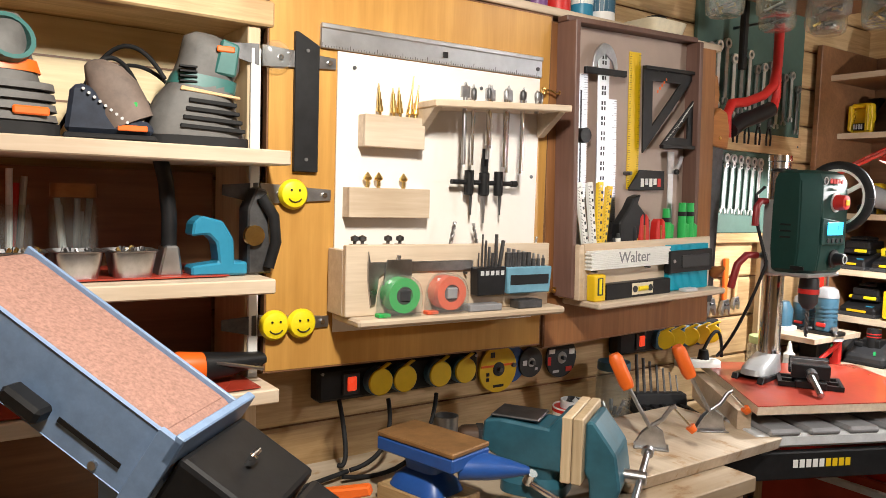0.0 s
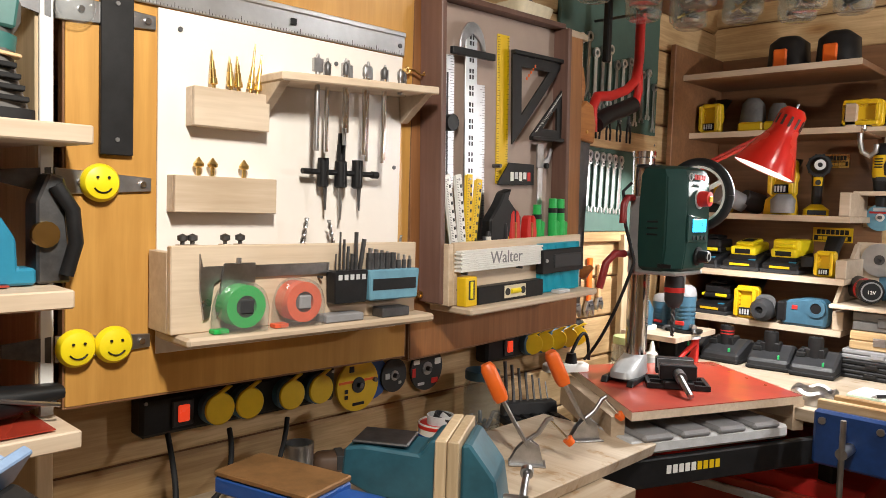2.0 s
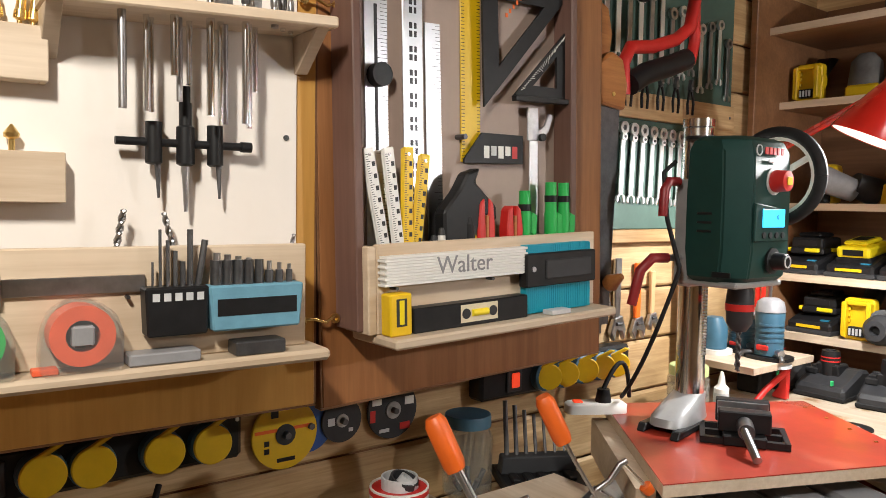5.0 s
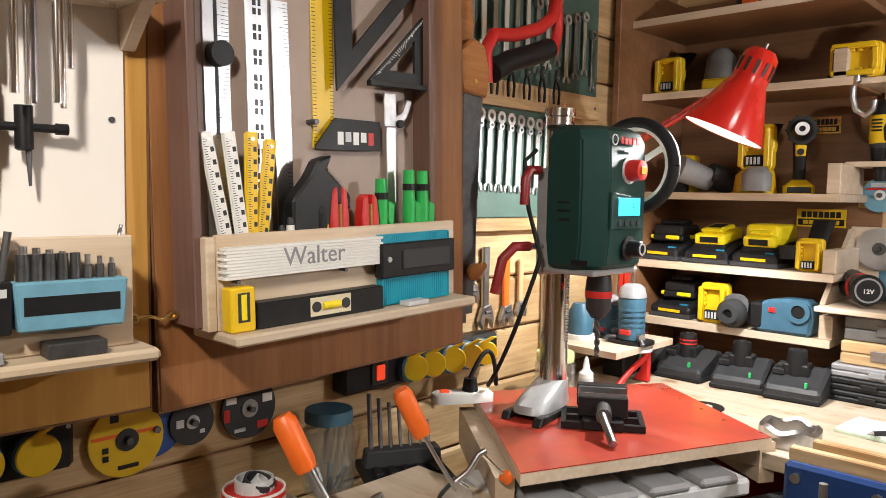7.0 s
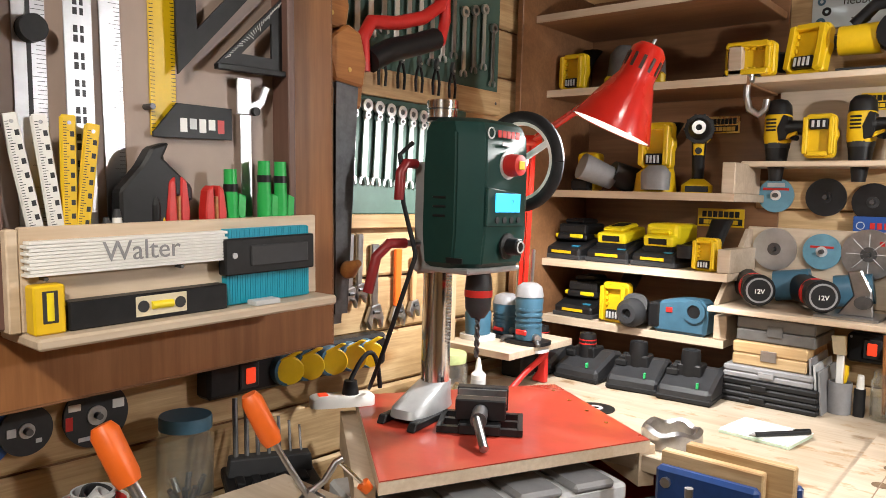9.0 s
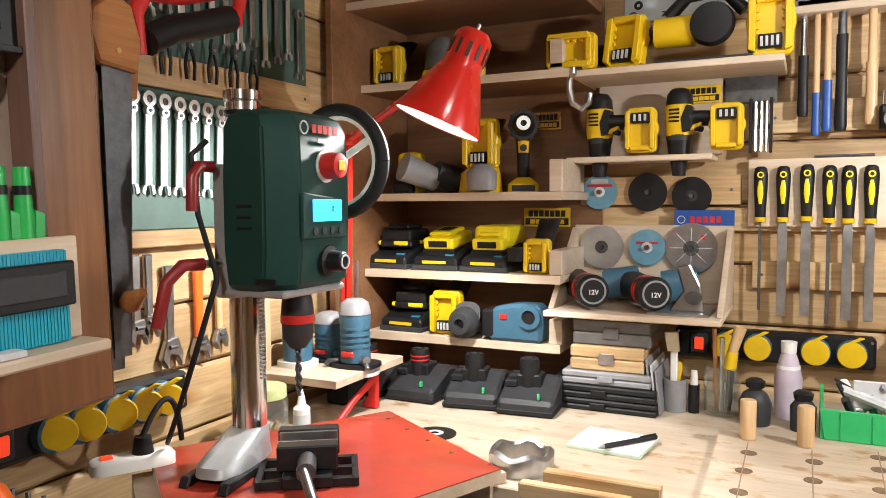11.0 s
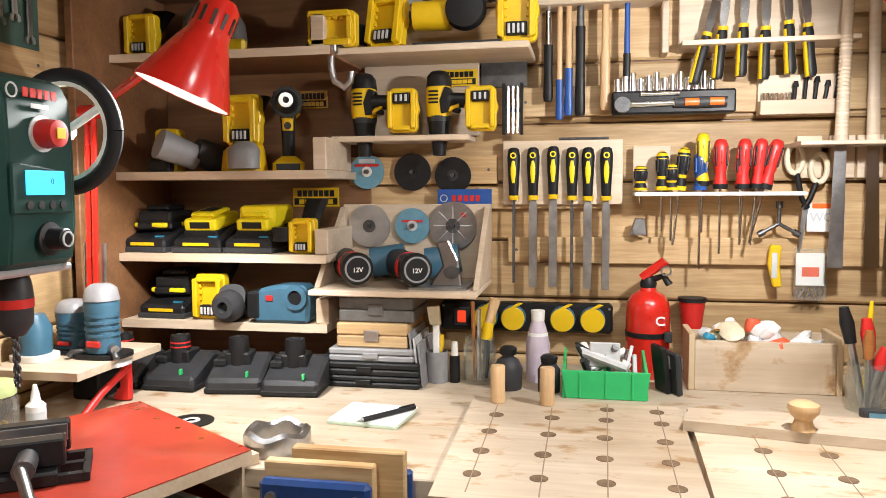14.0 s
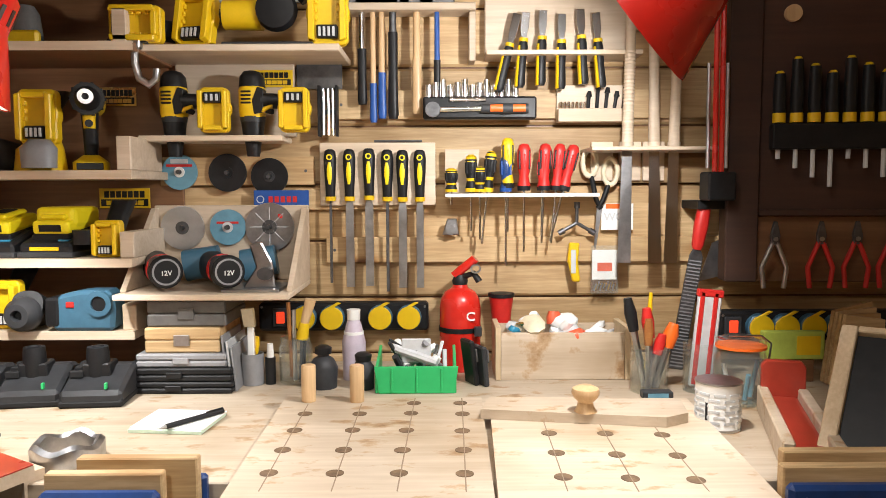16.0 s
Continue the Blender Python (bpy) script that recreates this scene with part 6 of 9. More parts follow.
# machine vise on the table
mv = thing("machine_vise", pose(-0.985, 1.79, 0.9625, 0, 0, 72), "black cast drill vise with a steel crank bar", "vise")
for s in (-1, 1):
    bm = bmesh.new()
    for x0, x1 in ((-0.045, -0.035), (-0.005, 0.005), (0.035, 0.045)):
        slab(bm, x0, s * 0.03, 0.0, x1, s * 0.058, 0.010)
    slab(bm, -0.045, s * 0.056, 0.0, 0.045, s * 0.064, 0.010)
    part("slotted_foot", bm, BLACK, mv)
box_part("bed", mv, BLACK, -0.05, -0.031, 0.0, 0.05, 0.031, 0.016, 0.002)
box_part("fixed_jaw", mv, BLACK, 0.028, -0.04, 0.016, 0.05, 0.04, 0.052, 0.002)
box_part("moving_jaw", mv, BLACK, -0.03, -0.038, 0.016, -0.005, 0.038, 0.048, 0.002)
box_part("jaw_plate", mv, STEEL, -0.005, -0.038, 0.03, -0.001, 0.038, 0.047, 0.0005)
box_part("jaw_plate", mv, STEEL, 0.024, -0.038, 0.03, 0.028, 0.038, 0.050, 0.0005)
rod_part("screw", mv, DSTEEL, (-0.075, 0, 0.03), (-0.03, 0, 0.03), 0.012)
rod_part("crank_bar", mv, STEEL, (-0.07, 0.004, 0.034), (-0.125, -0.012, 0.006), 0.0065)
mv.rotation_euler = (0, 0, radians(124))
mv.location = (-0.965, 1.785, 0.9625)
mv.scale = (1.12, 1.12, 1.12)

# power strip, glue and small jars behind the table
ps = thing("power_strip", pose(-1.225, 1.70, 0.9625, 0, 0, 60), "white power strip with a black plug", "power strip")
loft_part("body", ps, WHITE, [(0, 0, 0, 0.06, 0.022), (0.016, 0, 0, 0.06, 0.022), (0.02, 0, 0, 0.055, 0.018)], 20, 5)
box_part("switch", ps, SWITCH, -0.045, -0.008, 0.019, -0.028, 0.008, 0.023, 0.001)
rod_part("plug", ps, BLACK, (0.015, 0, 0.02), (0.015, 0, 0.045), 0.016, 0.012)
tube_part("plug_cord", ps, RUBBER, bow((0.015, 0, 0.045), (0.08, 0.03, 0.02), (0.01, 0, 0.06), 12), 0.0045)
glass_jar(pose(-1.215, 1.99, 0.93), 0.045, 0.08, "short glass jar with a pale green lid", solid("pale_green_lid", (0.45, 0.55, 0.25), 0.4), [(BRASS, 0.03), (STEEL, 0.03)])
gl = thing("glue_bottle", pose(-1.16, 2.03, 0.927), "small white glue bottle with a nozzle", "bottle")
lathe_part("bottle", gl, WHITE, [(0, 0), (0.015, 0), (0.016, 0.05), (0.008, 0.058), (0.007, 0.068), (0.003, 0.085), (0, 0.086)], 16)
rod_part("label_band", gl, LGREY, (0, 0, 0.012), (0, 0, 0.04), 0.0162, n=18)

# belt sander in the foreground
SAND_M = Matrix.Translation((-0.80, 0.2406, 1.156)) @ Euler((0, 0, radians(135.9))).to_matrix().to_4x4() @ Matrix.Scale(0.8, 4)
bsn = thing("belt_sander", SAND_M, "pale blue bench belt sander with a worn pinkish belt", "belt sander")
# local x: across the belt, local y: along it and away, z: up
tilt = math.atan2(0.152, 0.24)
SL = Matrix.Rotation(tilt, 4, "X")
bm = bmesh.new()
slab(bm, -0.085, 0.0, -0.012, 0.085, 0.36, 0.0, 0.002)
bmesh.ops.transform(bm, matrix=SL, verts=bm.verts)
part("belt", bm, SAND, bsn, "worn pinkish brown sanding belt")
for s in (-1, 1):
    bm = bmesh.new()
    slab(bm, s * 0.0865, -0.02, -0.095, s * 0.093, 0.38, 0.006, 0.001)
    bmesh.ops.transform(bm, matrix=SL, verts=bm.verts)
    part("side_plate", bm, PALEBLUE, bsn)
for y in (0.36, 0.0):
    rod_part("roller", bsn, SAND, SL @ Vector((-0.085, y, -0.031)), SL @ Vector((0.085, y, -0.031)), 0.03, n=20)
bm = bmesh.new()
slab(bm, -0.105, -0.035, -0.02, 0.105, -0.022, 0.022, 0.002)
slab(bm, -0.105, -0.034, -0.12, -0.095, -0.0, 0.015, 0.001)
bmesh.ops.transform(bm, matrix=SL, verts=bm.verts)
part("work_stop", bm, PALEBLUE, bsn)
bm = bmesh.new()
slab(bm, -0.092, -0.17, -0.085, 0.092, -0.036, -0.008, 0.008, None, 2)
slab(bm, -0.088, -0.33, -0.095, 0.088, -0.174, -0.015, 0.010, None, 2)
bmesh.ops.transform(bm, matrix=SL, verts=bm.verts)
part("motor_cover", bm, BLACK, bsn, "dusty black plastic cover")
bm = bmesh.new()
for i in range(9):
    slab(bm, -0.08, -0.19 - i * 0.012, -0.016, -0.01, -0.184 - i * 0.012, -0.012)
bmesh.ops.transform(bm, matrix=SL, verts=bm.verts)
part("cooling_fins", bm, DGREY, bsn)
bm = bmesh.new()
rod(bm, (-0.01, -0.10, -0.012), (-0.01, -0.10, 0.008), 0.006)
slab(bm, -0.024, -0.104, 0.004, 0.004, -0.096, 0.016, 0.003)
bmesh.ops.transform(bm, matrix=SL, verts=bm.verts)
part("wing_nut", bm, CHROME, bsn)
bm = bmesh.new()
slab(bm, -0.125, 0.13, -0.075, -0.0935, 0.19, -0.052, 0.005, SL)
part("tension_lever", bm, BLACK, bsn)
bm = bmesh.new()
slab(bm, -0.0945, 0.02, -0.068, -0.0932, 0.12, -0.061, 0.0, SL)
part("slot", bm, BLACK, bsn)
for y in (0.16, 0.05, -0.005):
    rod_part("bolt", bsn, STEEL, SL @ Vector((-0.098, y, -0.085)), SL @ Vector((-0.093, y, -0.085)), 0.006, n=8)
box_part("base", bsn, PALEBLUE, -0.10, 0.0, -0.356, 0.10, 0.28, -0.334, 0.004)
box_part("pillar", bsn, PALEBLUE, -0.04, 0.02, -0.334, 0.04, 0.12, -0.02, 0.004)
# ---- end wall: shelf unit in the corner ----
cu = thing("corner_shelves", B(-1.308, 2.698, 0.9265), "brown backed shelf unit with pale plywood shelves", "shelf")
box_part("side_board", cu, BROWN, 0.0, -0.36, 0.0, 0.018, 0, 0.98, 0.002)
box_part("back_panel", cu, BROWN, 0.0185, -0.012, 0.0, 0.545, 0, 0.98, 0.001)
for z, d, x1 in ((0.872, 0.30, 0.54), (0.692, 0.24, 0.53), (0.434, 0.232, 0.515), (0.252, 0.232, 0.51), (0.101, 0.232, 0.51)):
    box_part("shelf", cu, BIRCH if z < 0.6 else BROWN, 0.0185, -d, z, x1, -0.0125, z + 0.018, 0.0015)
    box_part("edge", cu, BIRCH, 0.0185, -d - 0.002, z, x1, -d, z + 0.018, 0.0)
for z, w in ((0.4522, 0.03), (0.2702, 0.03), (0.119, 0.03), (0.71, 0.03)):
    h = 0.07 if z > 0.4 else 0.055
    box_part("end_block", cu, BIRCH, 0.482, -0.225, z, 0.482 + w, -0.05, z + h, 0.002)
S2, S3, S4, S1 = 1.3790, 1.1970, 1.0460, 1.6370


def sign(x0, z1, x1, z0, y, face, ink, lettered, label):
    t = thing("wall_sign", B(x0, y, z0), label, "sign", "signs")
    w, h = x1 - x0, z1 - z0
    box_part("plate", t, face, 0, -0.003, 0, w, 0, h, 0.0005)
    if lettered:
        box_part("border", t, ink, 0.004, -0.0036, h * 0.1, w - 0.004, -0.003, h * 0.45, 0)
        for k in range(7):
            box_part("letter_block", t, ink, w * (0.10 + 0.117 * k), -0.0036, h * 0.53, w * (0.196 + 0.117 * k), -0.003, h * 0.86, 0)
        for k in range(6):
            box_part("letter_block", t, face, w * (0.14 + 0.125 * k), -0.0042, h * 0.15, w * (0.25 + 0.125 * k), -0.0036, h * 0.38, 0)
    return t


sign(-0.958, 1.342, -0.840, 1.296, 2.684, YELLOW, BLACK, True, "yellow and black lettered sign on the shelf back")
sign(-0.949, 1.575, -0.864, 1.532, 2.684, BRASS, BLACK, True, "brown and yellow lettered sign on the shelf back")
sign(-0.594, 1.610, -0.498, 1.572, 2.667, YELLOW, BLACK, True, "yellow lettered sign on the tool panel")
bsg = sign(-0.593, 1.336, -0.466, 1.300, 2.667, BLUE, RED, False, "dark blue sign with red block letters")
for i in range(5):
    box_part("name_block", bsg, RED, 0.034 + i * 0.014, -0.0036, 0.008, 0.044 + i * 0.014, -0.003, 0.022, 0.0004)
bm = bmesh.new()
ring(bm, 0.007, 0.009, -0.0036, -0.003, 18, pose(0.015, 0, 0.015))
part("emblem_ring", bm, LGREY, bsg)


# ---- power tools ----
def battery(parent, m, mat=None):
    b = new("battery")
    b.parent = parent
    b.matrix_local = m
    box_part("shell", b, mat or LEMON, -0.034, -0.05, 0.012, 0.034, 0.05, 0.036, 0.006, "", 2)
    box_part("base", b, BLACK, -0.035, -0.052, 0, 0.035, 0.052, 0.014, 0.003)
    box_part("badge", b, BLACK, -0.02, -0.0512, 0.018, 0.02, -0.0495, 0.03, 0)
    box_part("rail", b, mat or LEMON, -0.024, -0.04, 0.036, 0.024, 0.035, 0.046, 0.004)
    box_part("top_grille", b, BLACK, -0.014, -0.02, 0.0455, 0.014, 0.02, 0.0475, 0.001)


def charger(x, y, z, turn, top, label):
    t = thing("battery_charger", B(x, y, z, turn) @ Matrix.Scale(1.2, 4), label, "charger", "battery chargers")
    prism_part("body", t, BLACK, [(-0.075, 0), (0.055, 0), (0.055, 0.045), (-0.01, 0.045), (-0.075, 0.024)], -0.048, 0.048, 0.005, pose(0, 0, 0, 0, 0, 90))
    box_part("skirt", t, DGREY, -0.05, -0.077, 0, 0.05, 0.057, 0.010, 0.002)
    box_part("lettering_bar", t, YELLOW, -0.026, -0.0765, 0.013, 0.026, -0.0748, 0.019, 0)
    box_part("indicator", t, SKYBLUE, 0.018, -0.062, 0.027, 0.036, -0.05, 0.031, 0)
    for i in range(5):
        box_part("vent", t, DGREY, -0.0485, -0.01 + i * 0.01, 0.012, -0.0475, -0.005 + i * 0.01, 0.03, 0)
    if top == "flat":
        battery(t, pose(0, -0.005, 0.034, 8, 0, 0))
    elif top == "dark":
        battery(t, pose(0, 0.0, 0.042, 0, 0, 10), BLACK)
        box_part("stripe", t, LEMON, -0.036, -0.052, 0.046, 0.036, 0.046, 0.055, 0.002)
    elif top == "big":
        battery(t, pose(0, -0.003, 0.034, 8, 0, 0))
        box_part("large_cell", t, LEMON, -0.037, -0.04, 0.05, 0.037, 0.05, 0.088, 0.009, "", 2)
    return t


for x, y, z, top, lab in ((-1.235, 2.575, S3, "dark", "black battery charger with a dark yellow striped battery"), (-1.112, 2.575, S3, "flat", "black charger with a bright yellow battery"),
                          (-0.982, 2.575, S3, "big", "black charger with a large yellow battery"), (-1.20, 2.575, S4, "dark", "black charger with a dark striped battery")):
    charger(x, y, z, random.uniform(-8, 4), top, lab)


CHARGER = solid("charger_black", (0.028, 0.029, 0.032), 0.45, vary=0.25)


def black_charger(x, y, turn, banded, label):
    t = thing("battery_charger", B(x, y, 0.9265, turn), label, "charger", "twelve volt chargers")
    prism_part("body", t, CHARGER, [(-0.07, 0), (0.06, 0), (0.06, 0.06), (0.02, 0.066), (-0.07, 0.03)], -0.058, 0.058, 0.007, pose(0, 0, 0, 0, 0, 90))
    box_part("skirt", t, RUBBER, -0.06, -0.072, 0.0, 0.06, 0.062, 0.014, 0.004)
    lathe_part("battery", t, BLACK, [(0.021, 0.04), (0.021, 0.092), (0.0195, 0.105), (0.012, 0.106), (0.011, 0.103), (0.0, 0.103)], 18, pose(-0.005, -0.005, 0))
    for k in range(3):
        box_part("lid_rib", t, RUBBER, -0.052, -0.03 + k * 0.028, 0.048 + k * 0.006, -0.026, -0.016 + k * 0.028, 0.062 + k * 0.003, 0.002)
    prism_part("dock", t, BLACK, [(-0.03, 0.04), (0.03, 0.04), (0.026, 0.074), (-0.026, 0.074)], -0.022, 0.03, 0.003, pose(-0.005, 0, 0))
    for z in (0.080, 0.089) if banded else ():
        rod_part("red_band", t, RED, (-0.005, -0.005, z), (-0.005, -0.005, z + 0.003), 0.0214, n=18)
    box_part("light", t, BINGREEN, 0.025, -0.067, 0.034, 0.030, -0.058, 0.046, 0.001)


for x in (-1.225, -1.09, -0.957, -0.832):
    black_charger(x, 2.385, random.uniform(-6, 10), x < -1.0, "dark grey twelve volt charger with a black battery")


def pistol_drill(m, label, body, front=True, upside=False):
    t = thing("cordless_drill", m, label, "drill", "cordless drills")
    loft_part("motor", t, body, [(-0.09, 0, 0, 0.020, 0.021), (-0.07, 0, 0, 0.028, 0.029), (0.0, 0, 0, 0.029, 0.03), (0.03, 0, 0, 0.024, 0.025)], 18, 2.4, pose(0, 0.02, 0.15, 90, 0, 0))
    lathe_part("chuck", t, BLACK, [(0.026, 0), (0.025, 0.02), (0.022, 0.035), (0.012, 0.05), (0.008, 0.051), (0, 0.044)], 18, pose(0, -0.01, 0.15) @ FACE)
    bm = bmesh.new()
    ring(bm, 0.016, 0.0335, -0.022, -0.004, 24, pose(0, 0, 0.15))
    smooth(part("torque_ring", bm, BLACK, t), 40)
    bm = bmesh.new()
    ring(bm, 0.007, 0.0155, -0.063, -0.055, 20, pose(0, 0, 0.15))
    smooth(part("collar", bm, STEEL, t), 40)
    for k in range(10):
        a = 2 * math.pi * k / 10
        box_part("ring_lug", t, BLACK, 0.033 * math.cos(a) - 0.003, -0.020, 0.15 + 0.033 * math.sin(a) - 0.003, 0.033 * math.cos(a) + 0.003, -0.006, 0.15 + 0.033 * math.sin(a) + 0.003, 0.001)
    loft_part("handle", t, BLACK, [(0.03, 0, 0.035, 0.014, 0.02), (0.08, 0, 0.03, 0.015, 0.02), (0.13, 0, 0.02, 0.018, 0.024)], 16, 3)
    loft_part("handle_front", t, body, [(0.09, 0, 0.012, 0.012, 0.012), (0.13, 0, 0.004, 0.014, 0.014)], 12, 3)
    loft_part("foot", t, body, [(0.0, 0, 0.03, 0.036, 0.045), (0.018, 0, 0.03, 0.036, 0.045), (0.034, 0, 0.033, 0.016, 0.022)], 16, 4)
    box_part("battery_slot", t, BLACK, -0.026, -0.017, 0.002, 0.026, -0.013, 0.016, 0.001)
    rod_part("trigger", t, BLACK, (0, -0.006, 0.10), (0, 0.01, 0.10), 0.008)
    return t


def battery_socket(m, label, s=1.0, cat="power tool"):
    """A cordless tool seen on its open battery side."""
    t = thing("cordless_tool", m, label, cat, "cordless tools")
    w, h = 0.038 * s, 0.108 * s
    prism_part("shell", t, YELLOW, [(-w * 0.8, 0), (w * 0.8, 0), (w, h * 0.08), (w, h * 0.42), (w * 1.08, h * 0.46), (w * 1.08, h * 0.62), (w, h * 0.66), (w, h * 0.92), (w * 0.85, h),
                                    (-w * 0.85, h), (-w, h * 0.92), (-w, h * 0.66), (-w * 1.08, h * 0.62), (-w * 1.08, h * 0.46), (-w, h * 0.42), (-w, h * 0.08)], -0.008, 0.018, 0.003)
    for q in (-1, 1):
        prism_part("side_wall", t, YELLOW, [(q * w * 0.62, h * 0.05), (q * w * 0.95, h * 0.09), (q * w * 0.95, h * 0.9), (q * w * 0.62, h * 0.93)], -0.027, -0.007, 0.002)
        for k in range(3):
            box_part("guide_rail", t, YELLOW, q * w * 0.55 - 0.003, -0.016, h * (0.42 + 0.14 * k), q * w * 0.55 + 0.003, -0.0075, h * (0.50 + 0.14 * k), 0.001)
    box_part("end_wall", t, YELLOW, -w * 0.62, -0.024, h * 0.84, w * 0.62, -0.0075, h * 0.95, 0.002)
    box_part("contact_block", t, BLACK, -w * 0.52, -0.022, h * 0.10, w * 0.52, -0.0075, h * 0.33, 0.002)
    for i in range(4):
        box_part("contact", t, LGREY, w * (-0.42 + 0.23 * i), -0.0255, h * 0.13, w * (-0.30 + 0.23 * i), -0.0215, h * 0.29, 0.0005)
    loft_part("grip", t, BLACK, [(0.0, 0, 0.012, 0.02, 0.016), (0.05, 0, 0.05, 0.022, 0.02), (0.09, 0, 0.09, 0.024, 0.024)], 14, 3, pose(0, 0, 0.03))
    return t


# upper corner shelf
battery_socket(B(-1.245, 2.52, S1 + 0.002), "yellow cordless tool standing on the top corner shelf", 0.9)
for x, k in ((-1.12, 1.0), (-1.04, 0.8)):
    t = thing("trim_router", B(x, 2.55, S1 + 0.002), "grey trim router motor lying on the top shelf", "router", "router motors")
    loft_part("motor", t, GREYTOOL, [(0, 0, 0, 0.034 * k, 0.034 * k), (0.03, 0, 0, 0.04 * k, 0.04 * k), (0.09 * k, 0, 0, 0.034 * k, 0.034 * k), (0.11 * k, 0, 0, 0.018, 0.018)], 18, 2.3)
    rod_part("ring", t, DGREY, (0, 0, 0.018), (0, 0, 0.026), 0.0415 * k, n=20)
    box_part("base", t, YELLOW, -0.03, -0.05, 0.0, 0.05, -0.03, 0.03, 0.006)
t = battery_socket(B(-0.84, 2.50, S1 + 0.04) @ pose(0, 0, 0, 0, 90, 0), "yellow cordless tool lying on its side on the shelf", 1.0)
box_part("prop", t, BLACK, 0.031, -0.02, 0.0, 0.039, 0.03, 0.08, 0.002)

# second shelf
hn = thing("heat_gun", B(-1.15, 2.52, S2), "grey and yellow heat gun lying on the shelf", "heat gun")
loft_part("nozzle", hn, GREY, [(-0.06, 0, 0, 0.028, 0.028), (0.0, 0, 0, 0.032, 0.032), (0.03, 0, 0, 0.034, 0.034)], 18, 2.2, pose(-0.01, -0.04, 0.052, 70, 0, -40))
loft_part("fan_housing", hn, DGREY, [(-0.03, 0, 0, 0.035, 0.035), (0.03, 0, 0, 0.03, 0.03)], 18, 2.3, pose(0.045, 0.02, 0.038, 70, 0, -40))
box_part("body", hn, YELLOW, -0.08, 0.0, 0.0, -0.02, 0.05, 0.10, 0.012, "", 2)
box_part("foot", hn, BLACK, -0.085, -0.02, 0.0, -0.03, 0.06, 0.03, 0.006)
sd = battery_socket(B(-1.0, 2.51, S2 + 0.055), "yellow cordless sander with a grey dust bag", 1.05, "sander")
loft_part("dust_bag", sd, GREY, [(-0.05, 0.015, -0.035, 0.034, 0.025), (-0.01, 0.015, -0.035, 0.036, 0.027), (0.008, 0.015, -0.03, 0.02, 0.018)], 16, 2.4)
loft_part("body", sd, YELLOW, [(-0.055, -0.01, 0.02, 0.05, 0.04), (-0.01, -0.01, 0.02, 0.045, 0.035), (0.01, 0, 0.02, 0.03, 0.025)], 16, 3)
pistol_drill(B(-0.905, 2.53, S2, 20), "yellow and black cordless drill facing out", YELLOW)

# third and fourth shelf tools
it = battery_socket(B(-0.86, 2.50, S3), "yellow and black cordless tool standing on end", 0.72)
loft_part("nose", it, BLACK, [(0, 0, 0, 0.02, 0.02), (0.03, 0, 0, 0.022, 0.022)], 14, 3, pose(-0.045, -0.01, 0.028, 0, 0, 0))
iw = battery_socket(B(-1.085, 2.50, S4), "yellow impact driver with a black hex chuck", 0.95, "drill")
lathe_part("chuck", iw, DGREY, [(0.032, 0), (0.036, 0.01), (0.034, 0.03), (0.024, 0.045), (0.012, 0.046), (0.010, 0.02), (0, 0.02)], 20, pose(0.065, -0.03, 0.038) @ FACE)
loft_part("gear_case", iw, BLACK, [(-0.02, 0, 0, 0.034, 0.034), (0.05, 0, 0, 0.03, 0.03)], 16, 2.5, pose(0.06, 0.0, 0.04, 70, 0, 15))
gt = thing("nail_gun", B(-0.905, 2.49, S4), "dark blue cordless stapler lying on the shelf", "power tool")
prism_part("body", gt, TEALBLUE, [(-0.06, 0.0), (0.065, 0.0), (0.07, 0.05), (0.06, 0.085), (0.0, 0.085), (-0.05, 0.075), (-0.07, 0.03)], -0.03, 0.03, 0.008)
box_part("magazine", gt, BLACK, -0.075, -0.034, 0.01, -0.045, 0.03, 0.07, 0.005)
bm = bmesh.new()
ring(bm, 0.016, 0.027, -0.036, -0.02, 20, pose(0.038, 0, 0.058))
part("open_battery_well", bm, TEALBLUE, gt)
# Black disc set in the ring as the shade of the empty well.
rod_part("well_shadow", gt, BLACK, (0.038, -0.031, 0.058), (0.038, -0.0295, 0.058), 0.017, n=18)
for x0, z0 in ((-0.03, 0.05),):
    box_part("red_mark", gt, RED, x0, -0.0335, z0, x0 + 0.016, -0.0295, z0 + 0.012, 0.001)

# wide pale shelf to the right with saws
ws = thing("tool_shelf", B(-0.838, 2.698, 1.624), "pale wall shelf carrying cordless saws", "shelf", "wall shelves")
box_part("board", ws, BIRCH, 0.0, -0.20, 0.0, 0.47, 0, 0.014, 0.002)
battery_socket(B(-0.685, 2.55, 1.6395) @ pose(0, 0, 0, -14, 0, -12), "yellow cordless tool showing its battery contacts", 1.1)
battery_socket(B(-0.395, 2.53, 1.6395), "yellow cordless saw with an open battery side", 1.1)
cs = thing("circular_saw", B(-0.535, 2.56, 1.6395), "black and yellow cordless circular saw on the shelf", "saw")
lathe_part("guard", cs, BLACK, [(0.038, 0), (0.045, 0.01), (0.04, 0.03), (0.0, 0.034)], 24, pose(0.03, -0.01, 0.075) @ FACE)
box_part("base_plate", cs, DGREY, -0.08, -0.05, 0, 0.11, 0.04, 0.005, 0.001)
loft_part("motor", cs, YELLOW, [(-0.04, 0, 0, 0.03, 0.03), (0.04, 0, 0, 0.032, 0.032)], 16, 2.5, pose(-0.045, 0, 0.07, 0, 90, 0))
tube_part("handle", cs, BLACK, [(-0.06, 0, 0.10), (-0.02, 0, 0.14), (0.05, 0, 0.145), (0.09, 0, 0.10)], 0.014, 10)
